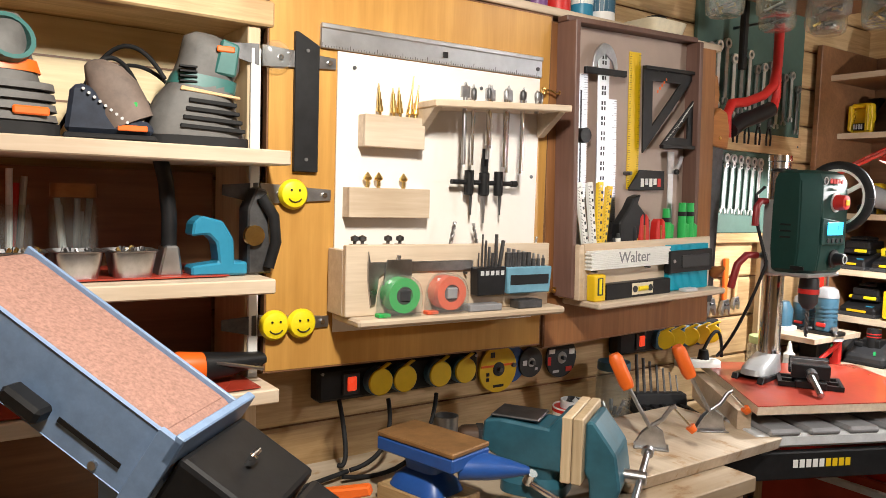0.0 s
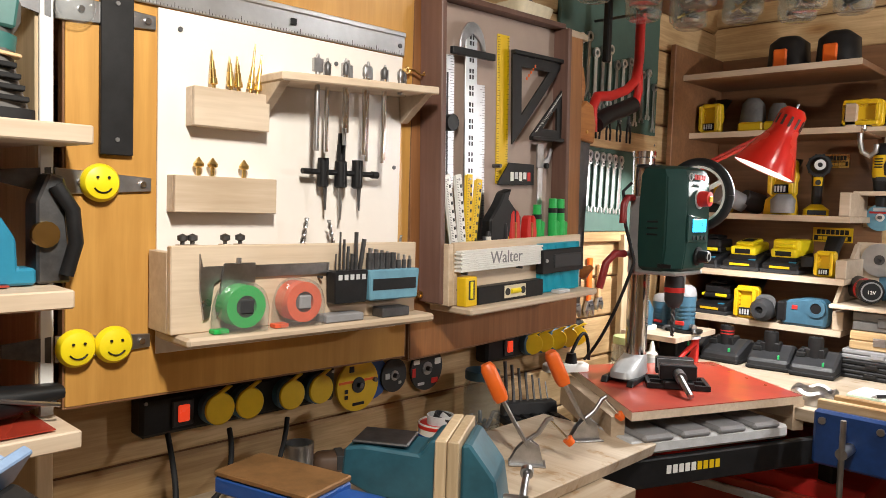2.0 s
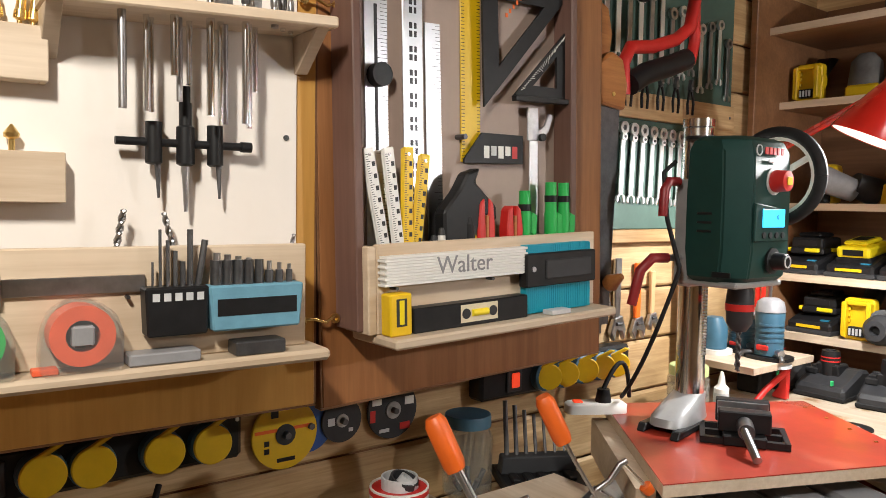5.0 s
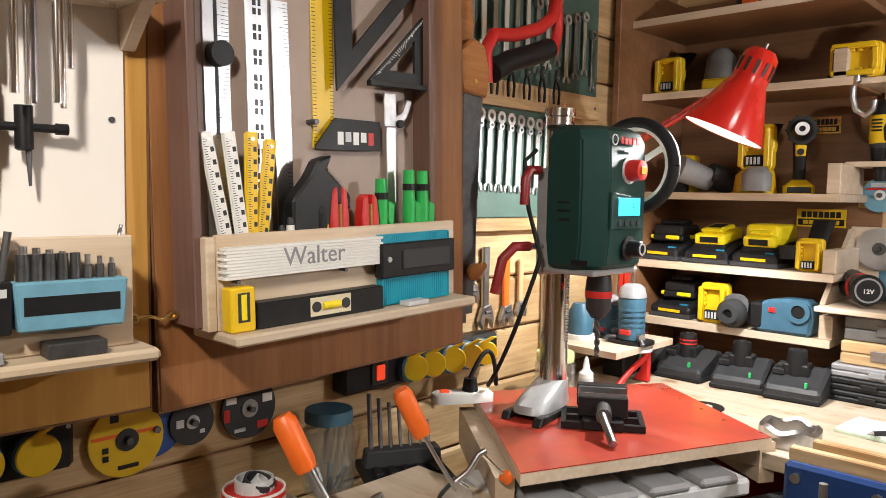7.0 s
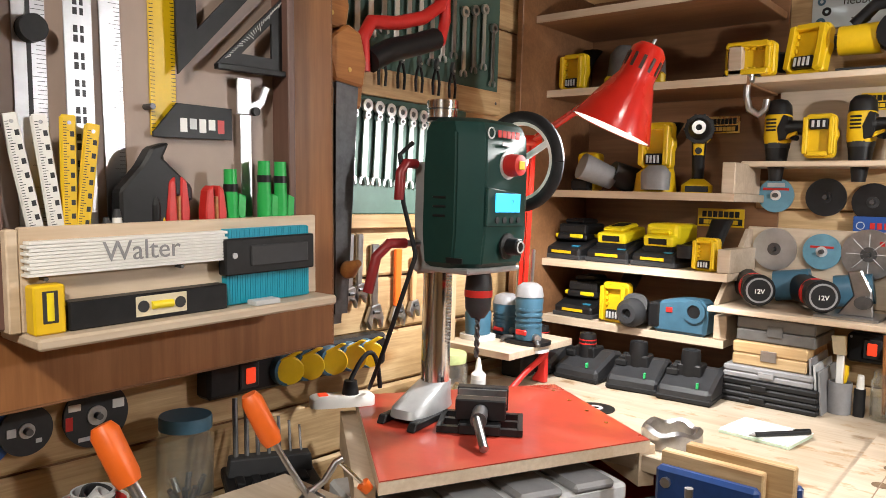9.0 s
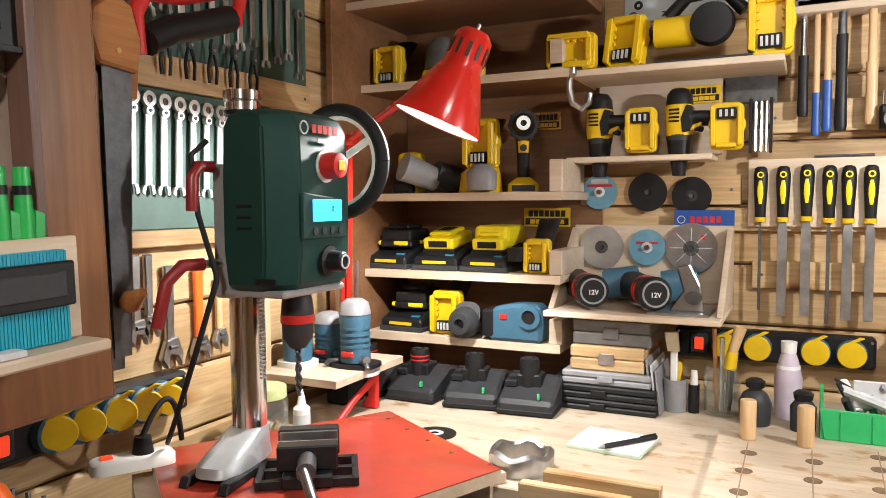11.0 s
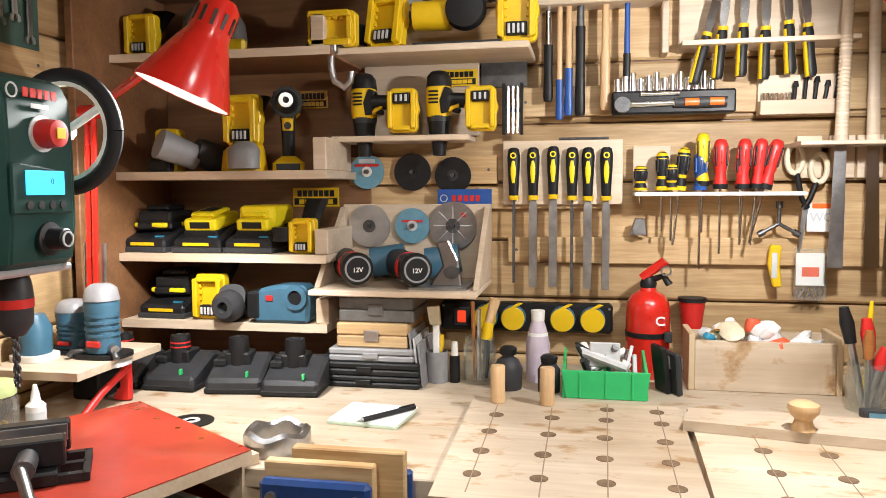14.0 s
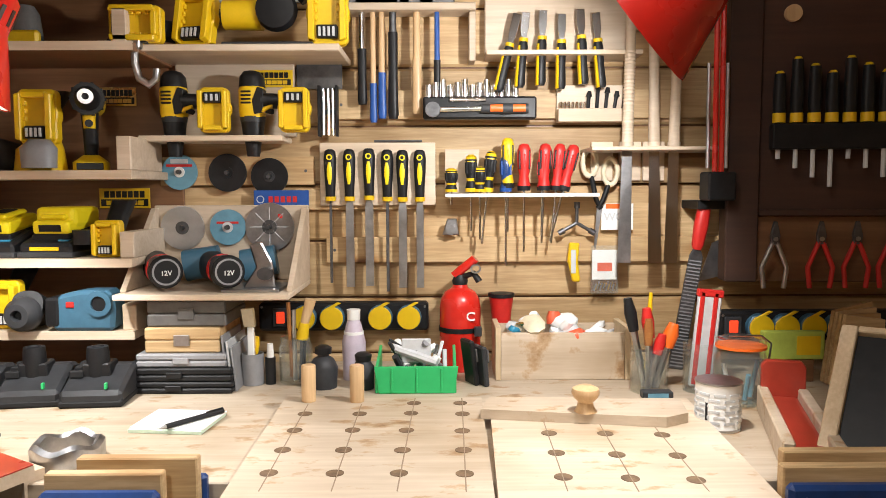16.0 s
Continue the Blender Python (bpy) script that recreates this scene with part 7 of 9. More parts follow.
cl = thing("g_clamp", B(-0.765, 2.485, 1.565), "dull steel clamp hanging from the shelf edge", "clamp")
tube_part("frame", cl, STEEL, [(-0.02, 0, 0.075), (-0.02, 0, 0.03), (-0.012, 0, 0.0), (0.008, 0, -0.012), (0.022, 0, 0.0), (0.024, 0, 0.02)], 0.008, 8)
box_part("screw_head", cl, STEEL, -0.032, -0.01, 0.06, -0.006, 0.01, 0.085, 0.003)

# drill holder with discs below
board("drill_backboard", B(-0.768, 2.6985, 1.46), 0, 0, 0.272, 0.165, 0.028, BIRCH, "pale board behind the drill holder", "board", "pale boards")
dh = thing("drill_holder_shelf", B(-0.815, 2.67, 1.443), "pale shelf with slots holding drills upside down", "shelf", "wall shelves")
box_part("board", dh, BIRCH, 0, -0.11, 0, 0.312, 0.0, 0.0125, 0.002)
for x in (-0.748, -0.575):
    t = thing("cordless_drill", B(x, 2.60, 1.4562), "yellow and black drill hanging nose down in its slot", "drill", "hanging drills")
    loft_part("gear_case", t, BLACK, [(0.0, 0, 0, 0.022, 0.022), (0.04, 0, 0, 0.026, 0.026)], 16, 2.5)
    loft_part("motor", t, YELLOW, [(0.04, 0, 0, 0.027, 0.027), (0.052, 0, 0, 0.029, 0.03), (0.10, 0, 0, 0.029, 0.03), (0.106, 0, 0, 0.026, 0.027)], 16, 2.6)
    loft_part("end_cap", t, BLACK, [(0.106, 0, 0, 0.028, 0.029), (0.128, 0, 0, 0.026, 0.027), (0.139, 0, 0, 0.018, 0.019), (0.142, 0, 0, 0.008, 0.008)], 16, 2.6)
    for k in range(4):
        box_part("vent", t, BLACK, -0.018, -0.0325, 0.068 + k * 0.008, 0.004, -0.024, 0.072 + k * 0.008, 0.001)
    loft_part("clutch_ring", t, DGREY, [(0.030, 0, 0, 0.0265, 0.0265), (0.042, 0, 0, 0.028, 0.028)], 18, 2.2)
    prism_part("side_shell", t, BLACK, [(0.010, 0.045), (0.030, 0.05), (0.031, 0.10), (0.018, 0.104), (0.006, 0.075)], -0.0318, 0.0, 0.002)
    prism_part("shell_stripe", t, YELLOW, [(0.026, 0.048), (0.048, 0.058), (0.05, 0.066), (0.03, 0.060)], -0.034, -0.012, 0.002)
    rod_part("trigger", t, RUBBER, (0.036, -0.02, 0.054), (0.050, -0.028, 0.050), 0.006, n=10)
    loft_part("handle", t, BLACK, [(0.0, 0, 0, 0.017, 0.019), (0.06, 0, 0, 0.016, 0.018), (0.075, 0, 0, 0.018, 0.02)], 14, 3, pose(0.02, -0.015, 0.075, 0, 90, 15))
    rod_part("chuck", t, BLACK, (0, 0, -0.045), (0, 0, 0.0), 0.014, 0.02, 16)
    b = new("battery_side")
    b.parent = t
    b.matrix_local = pose(0.10, -0.04, 0.005, 0, 0, 0)
    prism_part("shell", b, YELLOW, [(-0.026, 0.0), (0.026, 0.0), (0.032, 0.008), (0.032, 0.040), (0.036, 0.044), (0.036, 0.058), (0.032, 0.062), (0.032, 0.088), (0.024, 0.096), (-0.024, 0.096), (-0.032, 0.088), (-0.032, 0.062), (-0.036, 0.058), (-0.036, 0.044), (-0.032, 0.040), (-0.032, 0.008)], -0.006, 0.015, 0.003)
    for q in (-1, 1):
        box_part("side_wall", b, YELLOW, q * 0.026 - 0.005, -0.022, 0.008, q * 0.026 + 0.005, -0.0055, 0.088, 0.002)
    box_part("end_wall", b, YELLOW, -0.0205, -0.020, 0.004, 0.0205, -0.0055, 0.014, 0.002)
    box_part("contact_block", b, BLACK, -0.019, -0.020, 0.062, 0.019, -0.0055, 0.084, 0.002)
    for k in range(3):
        box_part("contact", b, LGREY, -0.013 + k * 0.011, -0.023, 0.066, -0.008 + k * 0.011, -0.0195, 0.080, 0.0005)
board("wall_batten", B(-0.815, 2.6985, 1.348), 0, 0, 0.36, 0.066, 0.016, PINE, "pine batten carrying grinding discs", "batten", "battens")
disc(BZ(-0.766, 1.379, 2.682), 0.041, GREYBLUE, WHITE, "blue and white cutting disc on the batten", [(-0.03, 0.012, 0.03, 0.018, RED), (-0.02, 0.02, 0.02, 0.03, LGREY)], "wall discs")
disc(BZ(-0.655, 1.377, 2.682), 0.044, BLACK, BLACK, "black rubber backing disc on the batten", (), "wall discs")
disc(BZ(-0.558, 1.368, 2.682), 0.043, BLACK, DGREY, "black backing pad with a steel centre", (), "wall discs")

# tilted holder with small saws
th = thing("saw_holder", B(-0.82, 2.698, 1.116), "pale wood holder board with a deep ledge", "holder")
box_part("back_board", th, BIRCH, 0.0, -0.045, 0.013, 0.354, -0.03, 0.186, 0.002)
prism_part("ledge", th, BIRCH, [(0.0, 0.0), (0.354, 0.0), (0.354, 0.012), (0.0, 0.012)], -0.285, -0.03, 0.002)
for x in (-0.012, -0.354):
    prism_part("end_board", th, BIRCH, [(-0.25, 0.0125), (-0.0455, 0.0125), (-0.0455, 0.18), (-0.065, 0.18)], x, x + 0.012, 0.001, pose(0.0, 0, 0, 0, 0, 90))
for px, z, r, mt, ds in ((0.067, 0.135, 0.050, ALU, 0), (0.171, 0.136, 0.041, GREYBLUE, 1), (0.267, 0.136, 0.056, STEEL, 2)):
    d0 = disc(B(-0.82 + px, 2.652, 1.116 + z), r, mt, DSTEEL if ds != 1 else LGREY, ("bright segmented diamond blade", "blue and grey cutting disc", "large grey diamond blade with red mark")[ds] + " on the holder", [(-0.025, 0.008, 0.025, 0.013, RED)] if ds == 1 else [(0.02, 0.02, 0.03, 0.03, RED)] if ds == 2 else (), "saw discs")
    if ds == 2:
        for a in range(8):
            rod_part("spoke", d0, LGREY, (0.012 * math.cos(a * 0.785), -0.0115, 0.012 * math.sin(a * 0.785)), (0.045 * math.cos(a * 0.785), -0.0115, 0.045 * math.sin(a * 0.785)), 0.0012, n=5)
for x, lab in ((-0.775, "black twelve volt grinder with round battery end"), (-0.648, "blue twelve volt mini saw with steel shoe")):
    t = thing("mini_grinder", B(x, 2.545, 1.1285, 28) @ Matrix.Scale(1.25, 4), lab, "power tool", "twelve volt tools")
    loft_part("body", t, BLACK, [(-0.01, 0, 0, 0.026, 0.026), (0.06, 0, 0, 0.022, 0.024), (0.12, 0, 0, 0.024, 0.026)], 18, 2.5, pose(0, -0.08, 0.034, -90, 0, 0))
    lathe_part("battery_end", t, BLACK, [(0.027, -0.01), (0.0275, 0.006), (0.024, 0.01), (0, 0.01)], 20, pose(0, -0.085, 0.034) @ FACE)
    bm = bmesh.new()
    ring(bm, 0.019, 0.022, -0.011, -0.0098, 22, pose(0, -0.085, 0.034))
    part("end_ring", bm, GREY, t)
    words(t, "lettering", "12V", pose(0, -0.0962, 0.032), 0.011, WHITE, 0.0004, True)
    for k in (0.0, 0.012):
        rod_part("red_band", t, RED, (0, -0.058 + k, 0.034), (0, -0.055 + k, 0.034), 0.0262, n=18)
    loft_part("head", t, TEALBLUE, [(0.0, 0, 0, 0.028, 0.03), (0.06, 0, 0, 0.026, 0.028)], 16, 3, pose(0.05, 0.02, 0.032, 0, 80, -20))
sw_shoe = thing("saw_shoe", B(-0.55, 2.50, 1.1285) @ Matrix.Diagonal((1.5, 1, 1.2, 1)), "bright steel saw shoe with a guard arm", "saw part")
box_part("shoe", sw_shoe, STEEL, -0.04, -0.06, 0, 0.04, 0.06, 0.005, 0.001)
prism_part("guard", sw_shoe, STEEL, [(-0.015, 0.005), (0.03, 0.005), (0.026, 0.05), (0.012, 0.085), (-0.005, 0.08), (0.004, 0.04)], -0.03, -0.02, 0.002)
rod_part("knob", sw_shoe, DSTEEL, (0.018, -0.045, 0.03), (0.018, -0.03, 0.03), 0.011)

# battens and hung hand tools
for z, x0, x1, h in ((1.50, -0.41, 0.50, 0.066), (1.29, -0.50, -0.2, 0.05), (1.165, -0.43, 0.5, 0.06), (1.35, -0.12, 0.5, 0.06), (1.70, 0.07, 0.5, 0.075)):
    board("wall_batten", B(x0, 2.6985, z), 0, 0, x1 - x0, h, 0.016, PINE, "pale pine batten across the end wall", "batten", "battens")
board("file_board", BZ(-0.440, 1.300, 2.682), 0, 0, 0.268, 0.145, 0.014, BIRCH, "pale board holding a row of files", "board", "pale boards")


def file_tool(x, z, blade_w, L):
    t = thing("file", BZ(x, z, 2.655), "steel file with a black and yellow handle", "file", "row of files")
    loft_part("handle", t, BLACK, [(-0.11, 0, 0, 0.0105, 0.009), (-0.085, 0, 0, 0.0115, 0.0105), (-0.05, 0, 0, 0.0135, 0.012), (-0.02, 0, 0, 0.0145, 0.0125), (-0.004, 0, 0, 0.012, 0.011), (0.0, 0, 0, 0.007, 0.007)], 16, 2.4)
    loft_part("ferrule", t, YELLOW, [(-0.118, 0, 0, 0.0115, 0.0105), (-0.108, 0, 0, 0.0125, 0.0115)], 16, 2.4)
    loft_part("inlay", t, LEMON, [(-0.08, 0, -0.011, 0.003, 0.002), (-0.06, 0, -0.012, 0.006, 0.0025), (-0.045, 0, -0.0125, 0.006, 0.0025), (-0.03, 0, -0.0125, 0.003, 0.002)], 10, 2.2)
    bm = bmesh.new()
    ring(bm, 0.004, 0.007, -0.0142, -0.0125, 16, pose(0, 0, -0.018))
    part("hang_hole", bm, LEMON, t)
    prism_part("blade", t, STEEL if blade_w > 0.01 else DSTEEL, [(-blade_w * 0.35, -0.118), (blade_w * 0.35, -0.118), (blade_w / 2, -0.135), (blade_w / 2, -0.118 - L), (-blade_w / 2, -0.118 - L), (-blade_w / 2, -0.135)], -0.002, 0.002, 0.0005)
    return t


file_tool(-0.414, 1.429, 0.006, 0.19)
file_tool(-0.370, 1.429, 0.019, 0.20)
file_tool(-0.325, 1.431, 0.019, 0.20)
file_tool(-0.283, 1.428, 0.007, 0.21)
file_tool(-0.248, 1.427, 0.019, 0.20)
file_tool(-0.208, 1.427, 0.017, 0.20)
pk = thing("pencil_bar", BZ(-0.253, 1.448, 2.668), "thin dark pencil lying on the file board", "pencil")
rod_part("barrel", pk, DSTEEL, (-0.06, 0, 0), (0.05, 0, 0), 0.003, n=8)
hx = thing("hex_key_set", BZ(-0.416, 1.458, 2.665), "folding hex keys in a black bracket", "hex keys")
for s in (-0.02, 0.02):
    box_part("side", hx, BLACK, s - 0.003, -0.022, 0, s + 0.003, 0.0, 0.115, 0.001)
for i in range(3):
    rod_part("key", hx, CHROME, (-0.011 + i * 0.011, -0.012, 0.004), (-0.011 + i * 0.011, -0.012, 0.108), 0.0042, n=8)
box_part("tie", hx, DGREY, -0.02, -0.014, 0.05, 0.02, -0.008, 0.06, 0.001)
box_part("perforated_plate", hx, DSTEEL, -0.075, 0.012, 0.11, 0.03, 0.015, 0.17, 0.001, "grey perforated steel plate")

rk = thing("hammer_rack", B(-0.37, 2.698, 1.735), "pale wooden rack slotted for hammers", "rack")
box_part("board", rk, BIRCH, 0.0, -0.075, 0, 0.29, 0, 0.016, 0.002)
box_part("end_board", rk, BIRCH, 0.275, -0.06, -0.11, 0.29, -0.001, -0.0005, 0.002)


def hung_hammer(x, z0, z1, r, grip, shaft, label, split=0.5):
    t = thing("hammer", BZ(x, z0, 2.65), label, "hammer", "hung hammers")
    h = z1 - z0
    loft_part("grip", t, grip, [(0, 0, 0, r * 0.9, r * 0.8), (0.01, 0, 0, r * 1.1, r), (h * split * 0.5, 0, 0, r * 0.95, r * 0.85), (h * split, 0, 0, r, r * 0.9)], 14, 2.6)
    loft_part("shaft", t, shaft, [(h * split, 0, 0, r * 0.8, r * 0.7), (h * 0.95, 0, 0, r * 0.7, r * 0.65)], 12, 2.4)
    box_part("head", t, DSTEEL, -0.04, -0.012, h * 0.95, 0.04, 0.012, h * 0.95 + 0.024, 0.003)


hung_hammer(-0.337, 1.530, 1.755, 0.010, BLACK, CHROME, "hammer with black and yellow grip and steel shaft", 0.55)
hung_hammer(-0.312, 1.489, 1.755, 0.008, BLUE, HANDLEWOOD, "hammer with a blue dipped wooden handle", 0.33)
hung_hammer(-0.292, 1.498, 1.755, 0.009, BLUE, HANDLEWOOD, "claw hammer with a blue dipped handle", 0.4)
hung_hammer(-0.267, 1.497, 1.755, 0.011, BLACK, DSTEEL, "hammer with a worn black grip", 0.75)
hung_hammer(-0.213, 1.508, 1.755, 0.011, HANDLEWOOD, HANDLEWOOD, "hammer with a plain ash handle", 0.5)
hung_hammer(-0.167, 1.501, 1.755, 0.008, BLACK, BLUE, "slim hammer with a blue shaft and black grip", 0.5)

rs = thing("ratchet_set", BZ(-0.199, 1.494, 2.66), "black tray with sockets and an orange handled ratchet", "socket set")
box_part("tray", rs, BLACK, 0, -0.04, 0, 0.255, 0.0, 0.05, 0.004)
for i in range(13):
    rod_part("socket", rs, CHROME, (0.012 + i * 0.0165, -0.015, 0.045), (0.012 + i * 0.0165, -0.015, 0.078 + 0.006 * (i % 3)), 0.0075, n=12)
rod_part("ratchet_shaft", rs, CHROME, (0.03, -0.045, 0.02), (0.14, -0.045, 0.022), 0.006)
rod_part("ratchet_head", rs, DSTEEL, (0.022, -0.055, 0.02), (0.022, -0.038, 0.02), 0.017)
loft_part("ratchet_grip", rs, DGREY, [(0, 0, 0, 0.010, 0.010), (0.05, 0, 0, 0.012, 0.011), (0.105, 0, 0, 0.011, 0.010)], 14, 2.5, pose(0.13, -0.046, 0.022, 0, 90, 0))
for x in (0.15, 0.20):
    loft_part("grip_inlay", rs, ORANGE, [(0, 0, 0, 0.008, 0.004), (0.028, 0, 0, 0.008, 0.004)], 10, 2.2, pose(x, -0.056, 0.022, 0, 90, 0))
rod_part("extension", rs, CHROME, (0.06, -0.042, 0.042), (0.14, -0.042, 0.042), 0.005)

cr = thing("chisel_rack", BZ(-0.058, 1.632, 2.698), "pale wooden rack holding a row of chisels", "rack")
box_part("board", cr, BIRCH, 0, -0.10, 0, 0.345, 0, 0.010, 0.001)
box_part("back_board", cr, BIRCH, 0.0, -0.035, 0.012, 0.33, -0.02, 0.14, 0.002)


def chisel(x, z, tilt, L):
    t = thing("chisel", BZ(x, z, 2.625) @ pose(0, 0, 0, 0, tilt, 0), "chisel with black and yellow handle in the rack", "chisel", "row of chisels")
    loft_part("handle", t, BLACK, [(0, 0, 0, 0.009, 0.009), (0.008, 0, 0, 0.012, 0.011), (0.05, 0, 0, 0.010, 0.010), (0.09, 0, 0, 0.011, 0.010), (0.105, 0, 0, 0.008, 0.008)], 14, 2.5)
    loft_part("stripe", t, YELLOW, [(0.0, -0.008, -0.002, 0.004, 0.010), (0.09, -0.009, -0.002, 0.003, 0.010)], 10, 2.5)
    rod_part("collar", t, YELLOW, (0, 0, 0.10), (0, 0, 0.108), 0.0105, n=14)
    prism_part("blade", t, CHROME, [(-0.005, 0.105), (0.005, 0.105), (0.009, 0.13), (0.009, 0.105 + L), (-0.009, 0.105 + L), (-0.009, 0.13)], -0.002, 0.002, 0.0005)


chisel(-0.030, 1.556, 14, 0.07)
chisel(0.017, 1.564, 5, 0.06)
chisel(0.064, 1.568, 2, 0.06)
chisel(0.109, 1.560, 1, 0.06)
chisel(0.161, 1.570, -3, 0.06)
chisel(0.201, 1.563, -5, 0.06)
bh = thing("bit_block", BZ(0.108, 1.489, 2.682), "pale wood block holding small black bits", "bit holder")
box_part("back_board", bh, BIRCH, 0, -0.012, 0, 0.165, 0, 0.085, 0.001)
box_part("ledge", bh, BIRCH, 0, -0.04, 0, 0.165, -0.0125, 0.03, 0.001)
for i in range(7):
    rod_part("bit", bh, CHROME, (0.008 + i * 0.009, -0.026, 0.03), (0.008 + i * 0.009, -0.026, 0.046), 0.003, n=8)
for i in range(5):
    rod_part("driver", bh, BLACK, (0.07 + i * 0.02, -0.026, 0.03), (0.072 + i * 0.021, -0.026, 0.062 + 0.008 * ((i * 2) % 3)), 0.004, n=8)
    rod_part("driver_head", bh, BLACK, (0.072 + i * 0.021, -0.026, 0.058 + 0.008 * ((i * 2) % 3)), (0.073 + i * 0.021, -0.026, 0.07 + 0.008 * ((i * 2) % 3)), 0.007, 0.004, 8)

# screwdriver shelf
ss = thing("screwdriver_shelf", BZ(-0.150, 1.319, 2.698), "white edged shelf holding screwdrivers", "shelf", "wall shelves")
box_part("board", ss, WHITE, 0, -0.10, 0, 0.345, 0, 0.008, 0.001)
box_part("back_board", ss, BIRCH, 0, -0.03, 0.009, 0.08, -0.018, 0.11, 0.001)


def driver(x, z, h, r, mat, trim, L, tilt, label):
    t = thing("screwdriver", BZ(x, z, 2.63) @ pose(0, 0, 0, 0, tilt, 0), label, "screwdriver", "screwdrivers")
    loft_part("handle", t, mat, [(0, 0, 0, r * 0.9, r * 0.9), (h * 0.12, 0, 0, r, r), (h * 0.3, 0, 0, r * 0.72, r * 0.72), (h * 0.5, 0, 0, r * 1.0, r * 1.0), (h * 0.85, 0, 0, r * 1.05, r * 1.05), (h * 0.97, 0, 0, r * 0.75, r * 0.75), (h, 0, 0, r * 0.3, r * 0.3)], 16, 2.3)
    loft_part("trim", t, trim, [(-0.001, 0, 0, r * 1.0, r * 1.0), (h * 0.09, 0, 0, r * 1.06, r * 1.06)], 16, 2.3)
    for s in (-1, 1):
        box_part("side_inlay", t, trim if trim is not YELLOW else BLACK, s * r * 0.75 - 0.002, -r * 0.9, h * 0.45, s * r * 0.75 + 0.002, -r * 0.4, h * 0.85, 0.001)
    if trim is YELLOW:
        loft_part("crown", t, YELLOW, [(h * 0.80, 0, 0, r * 1.08, r * 1.08), (h * 0.94, 0, 0, r * 0.9, r * 0.9), (h * 1.01, 0, 0, r * 0.4, r * 0.4)], 16, 2.3)
        loft_part("collar", t, YELLOW, [(h * 0.28, 0, 0, r * 0.8, r * 0.8), (h * 0.36, 0, 0, r * 0.9, r * 0.9)], 16, 2.3)
    for k in range(5):
        a = 2 * math.pi * k / 5 - math.pi / 2
        tube_part("grip_rib", t, mat, [(r * 0.98 * math.cos(a), r * 0.98 * math.sin(a), h * 0.5), (r * 1.04 * math.cos(a), r * 1.04 * math.sin(a), h * 0.78)], 0.0016, 6)
    rod_part("shaft", t, CHROME, (0, 0, -L), (0, 0, 0), 0.0028, n=10)


driver(-0.136, 1.332, 0.052, 0.014, BLACK, YELLOW, 0.03, 0, "stubby black and yellow screwdriver on the shelf")
driver(-0.091, 1.332, 0.082, 0.013, BLACK, YELLOW, 0.09, 0, "black and yellow screwdriver on the shelf")
driver(-0.071, 1.332, 0.055, 0.015, BLACK, YELLOW, 0.11, 0, "short black and yellow screwdriver on the shelf")
driver(-0.054, 1.332, 0.09, 0.013, BLACK, YELLOW, 0.12, 6, "black and yellow screwdriver leaning on the shelf")
driver(-0.012, 1.332, 0.080, 0.0135, NAVY, BLUE, 0.17, 0, "small blue screwdriver with white marks")
driver(-0.008, 1.340, 0.112, 0.014, YELLOW, BLACK, 0.1, 0, "yellow topped screwdriver behind the blue one")
driver(0.029, 1.334, 0.105, 0.0145, RED, BLACK, 0.14, 0, "red and black electrician's screwdriver")
driver(0.070, 1.334, 0.075, 0.011, RED, BLACK, 0.12, 0, "small red electrician's screwdriver")
driver(0.074, 1.334, 0.105, 0.014, RED, BLACK, 0.11, 2, "red and black screwdriver in the row")
driver(0.102, 1.334, 0.105, 0.013, RED, BLACK, 0.12, 5, "red and black screwdriver leaning slightly")
driver(0.118, 1.334, 0.105, 0.014, RED, BLACK, 0.12, 14, "red and black screwdriver leaning over")

# printed sign behind the top shelf tools
rsn = thing("wall_sign", B(-0.715, 2.696, 1.768), "pale blue sign with black handwriting behind the tools", "sign")
box_part("plate", rsn, solid("pale_sign", (0.55, 0.62, 0.66), 0.5, vary=0.05), 0, -0.006, 0, 0.33, 0, 0.17, 0.001)
words(rsn, "lettering", "hebben geen rommel", pose(0.175, -0.0065, 0.052, 0, 3, 0), 0.0255, BLACK, 0.0004)
words(rsn, "lettering", "ze b", pose(0.105, -0.0065, 0.014, 0, 3, 0), 0.0255, BLACK, 0.0004)
for a in range(5):
    lathe_part("swirl", rsn, BLACK if a % 2 else TEALBLUE, [(0.011 - 0.001 * a, 0), (0.011 - 0.001 * a, 0.0008), (0.004, 0.0008), (0.004, 0)], 16, pose(0.02 + 0.012 * (a % 2), -0.0062, 0.014 + a * 0.024) @ FACE)
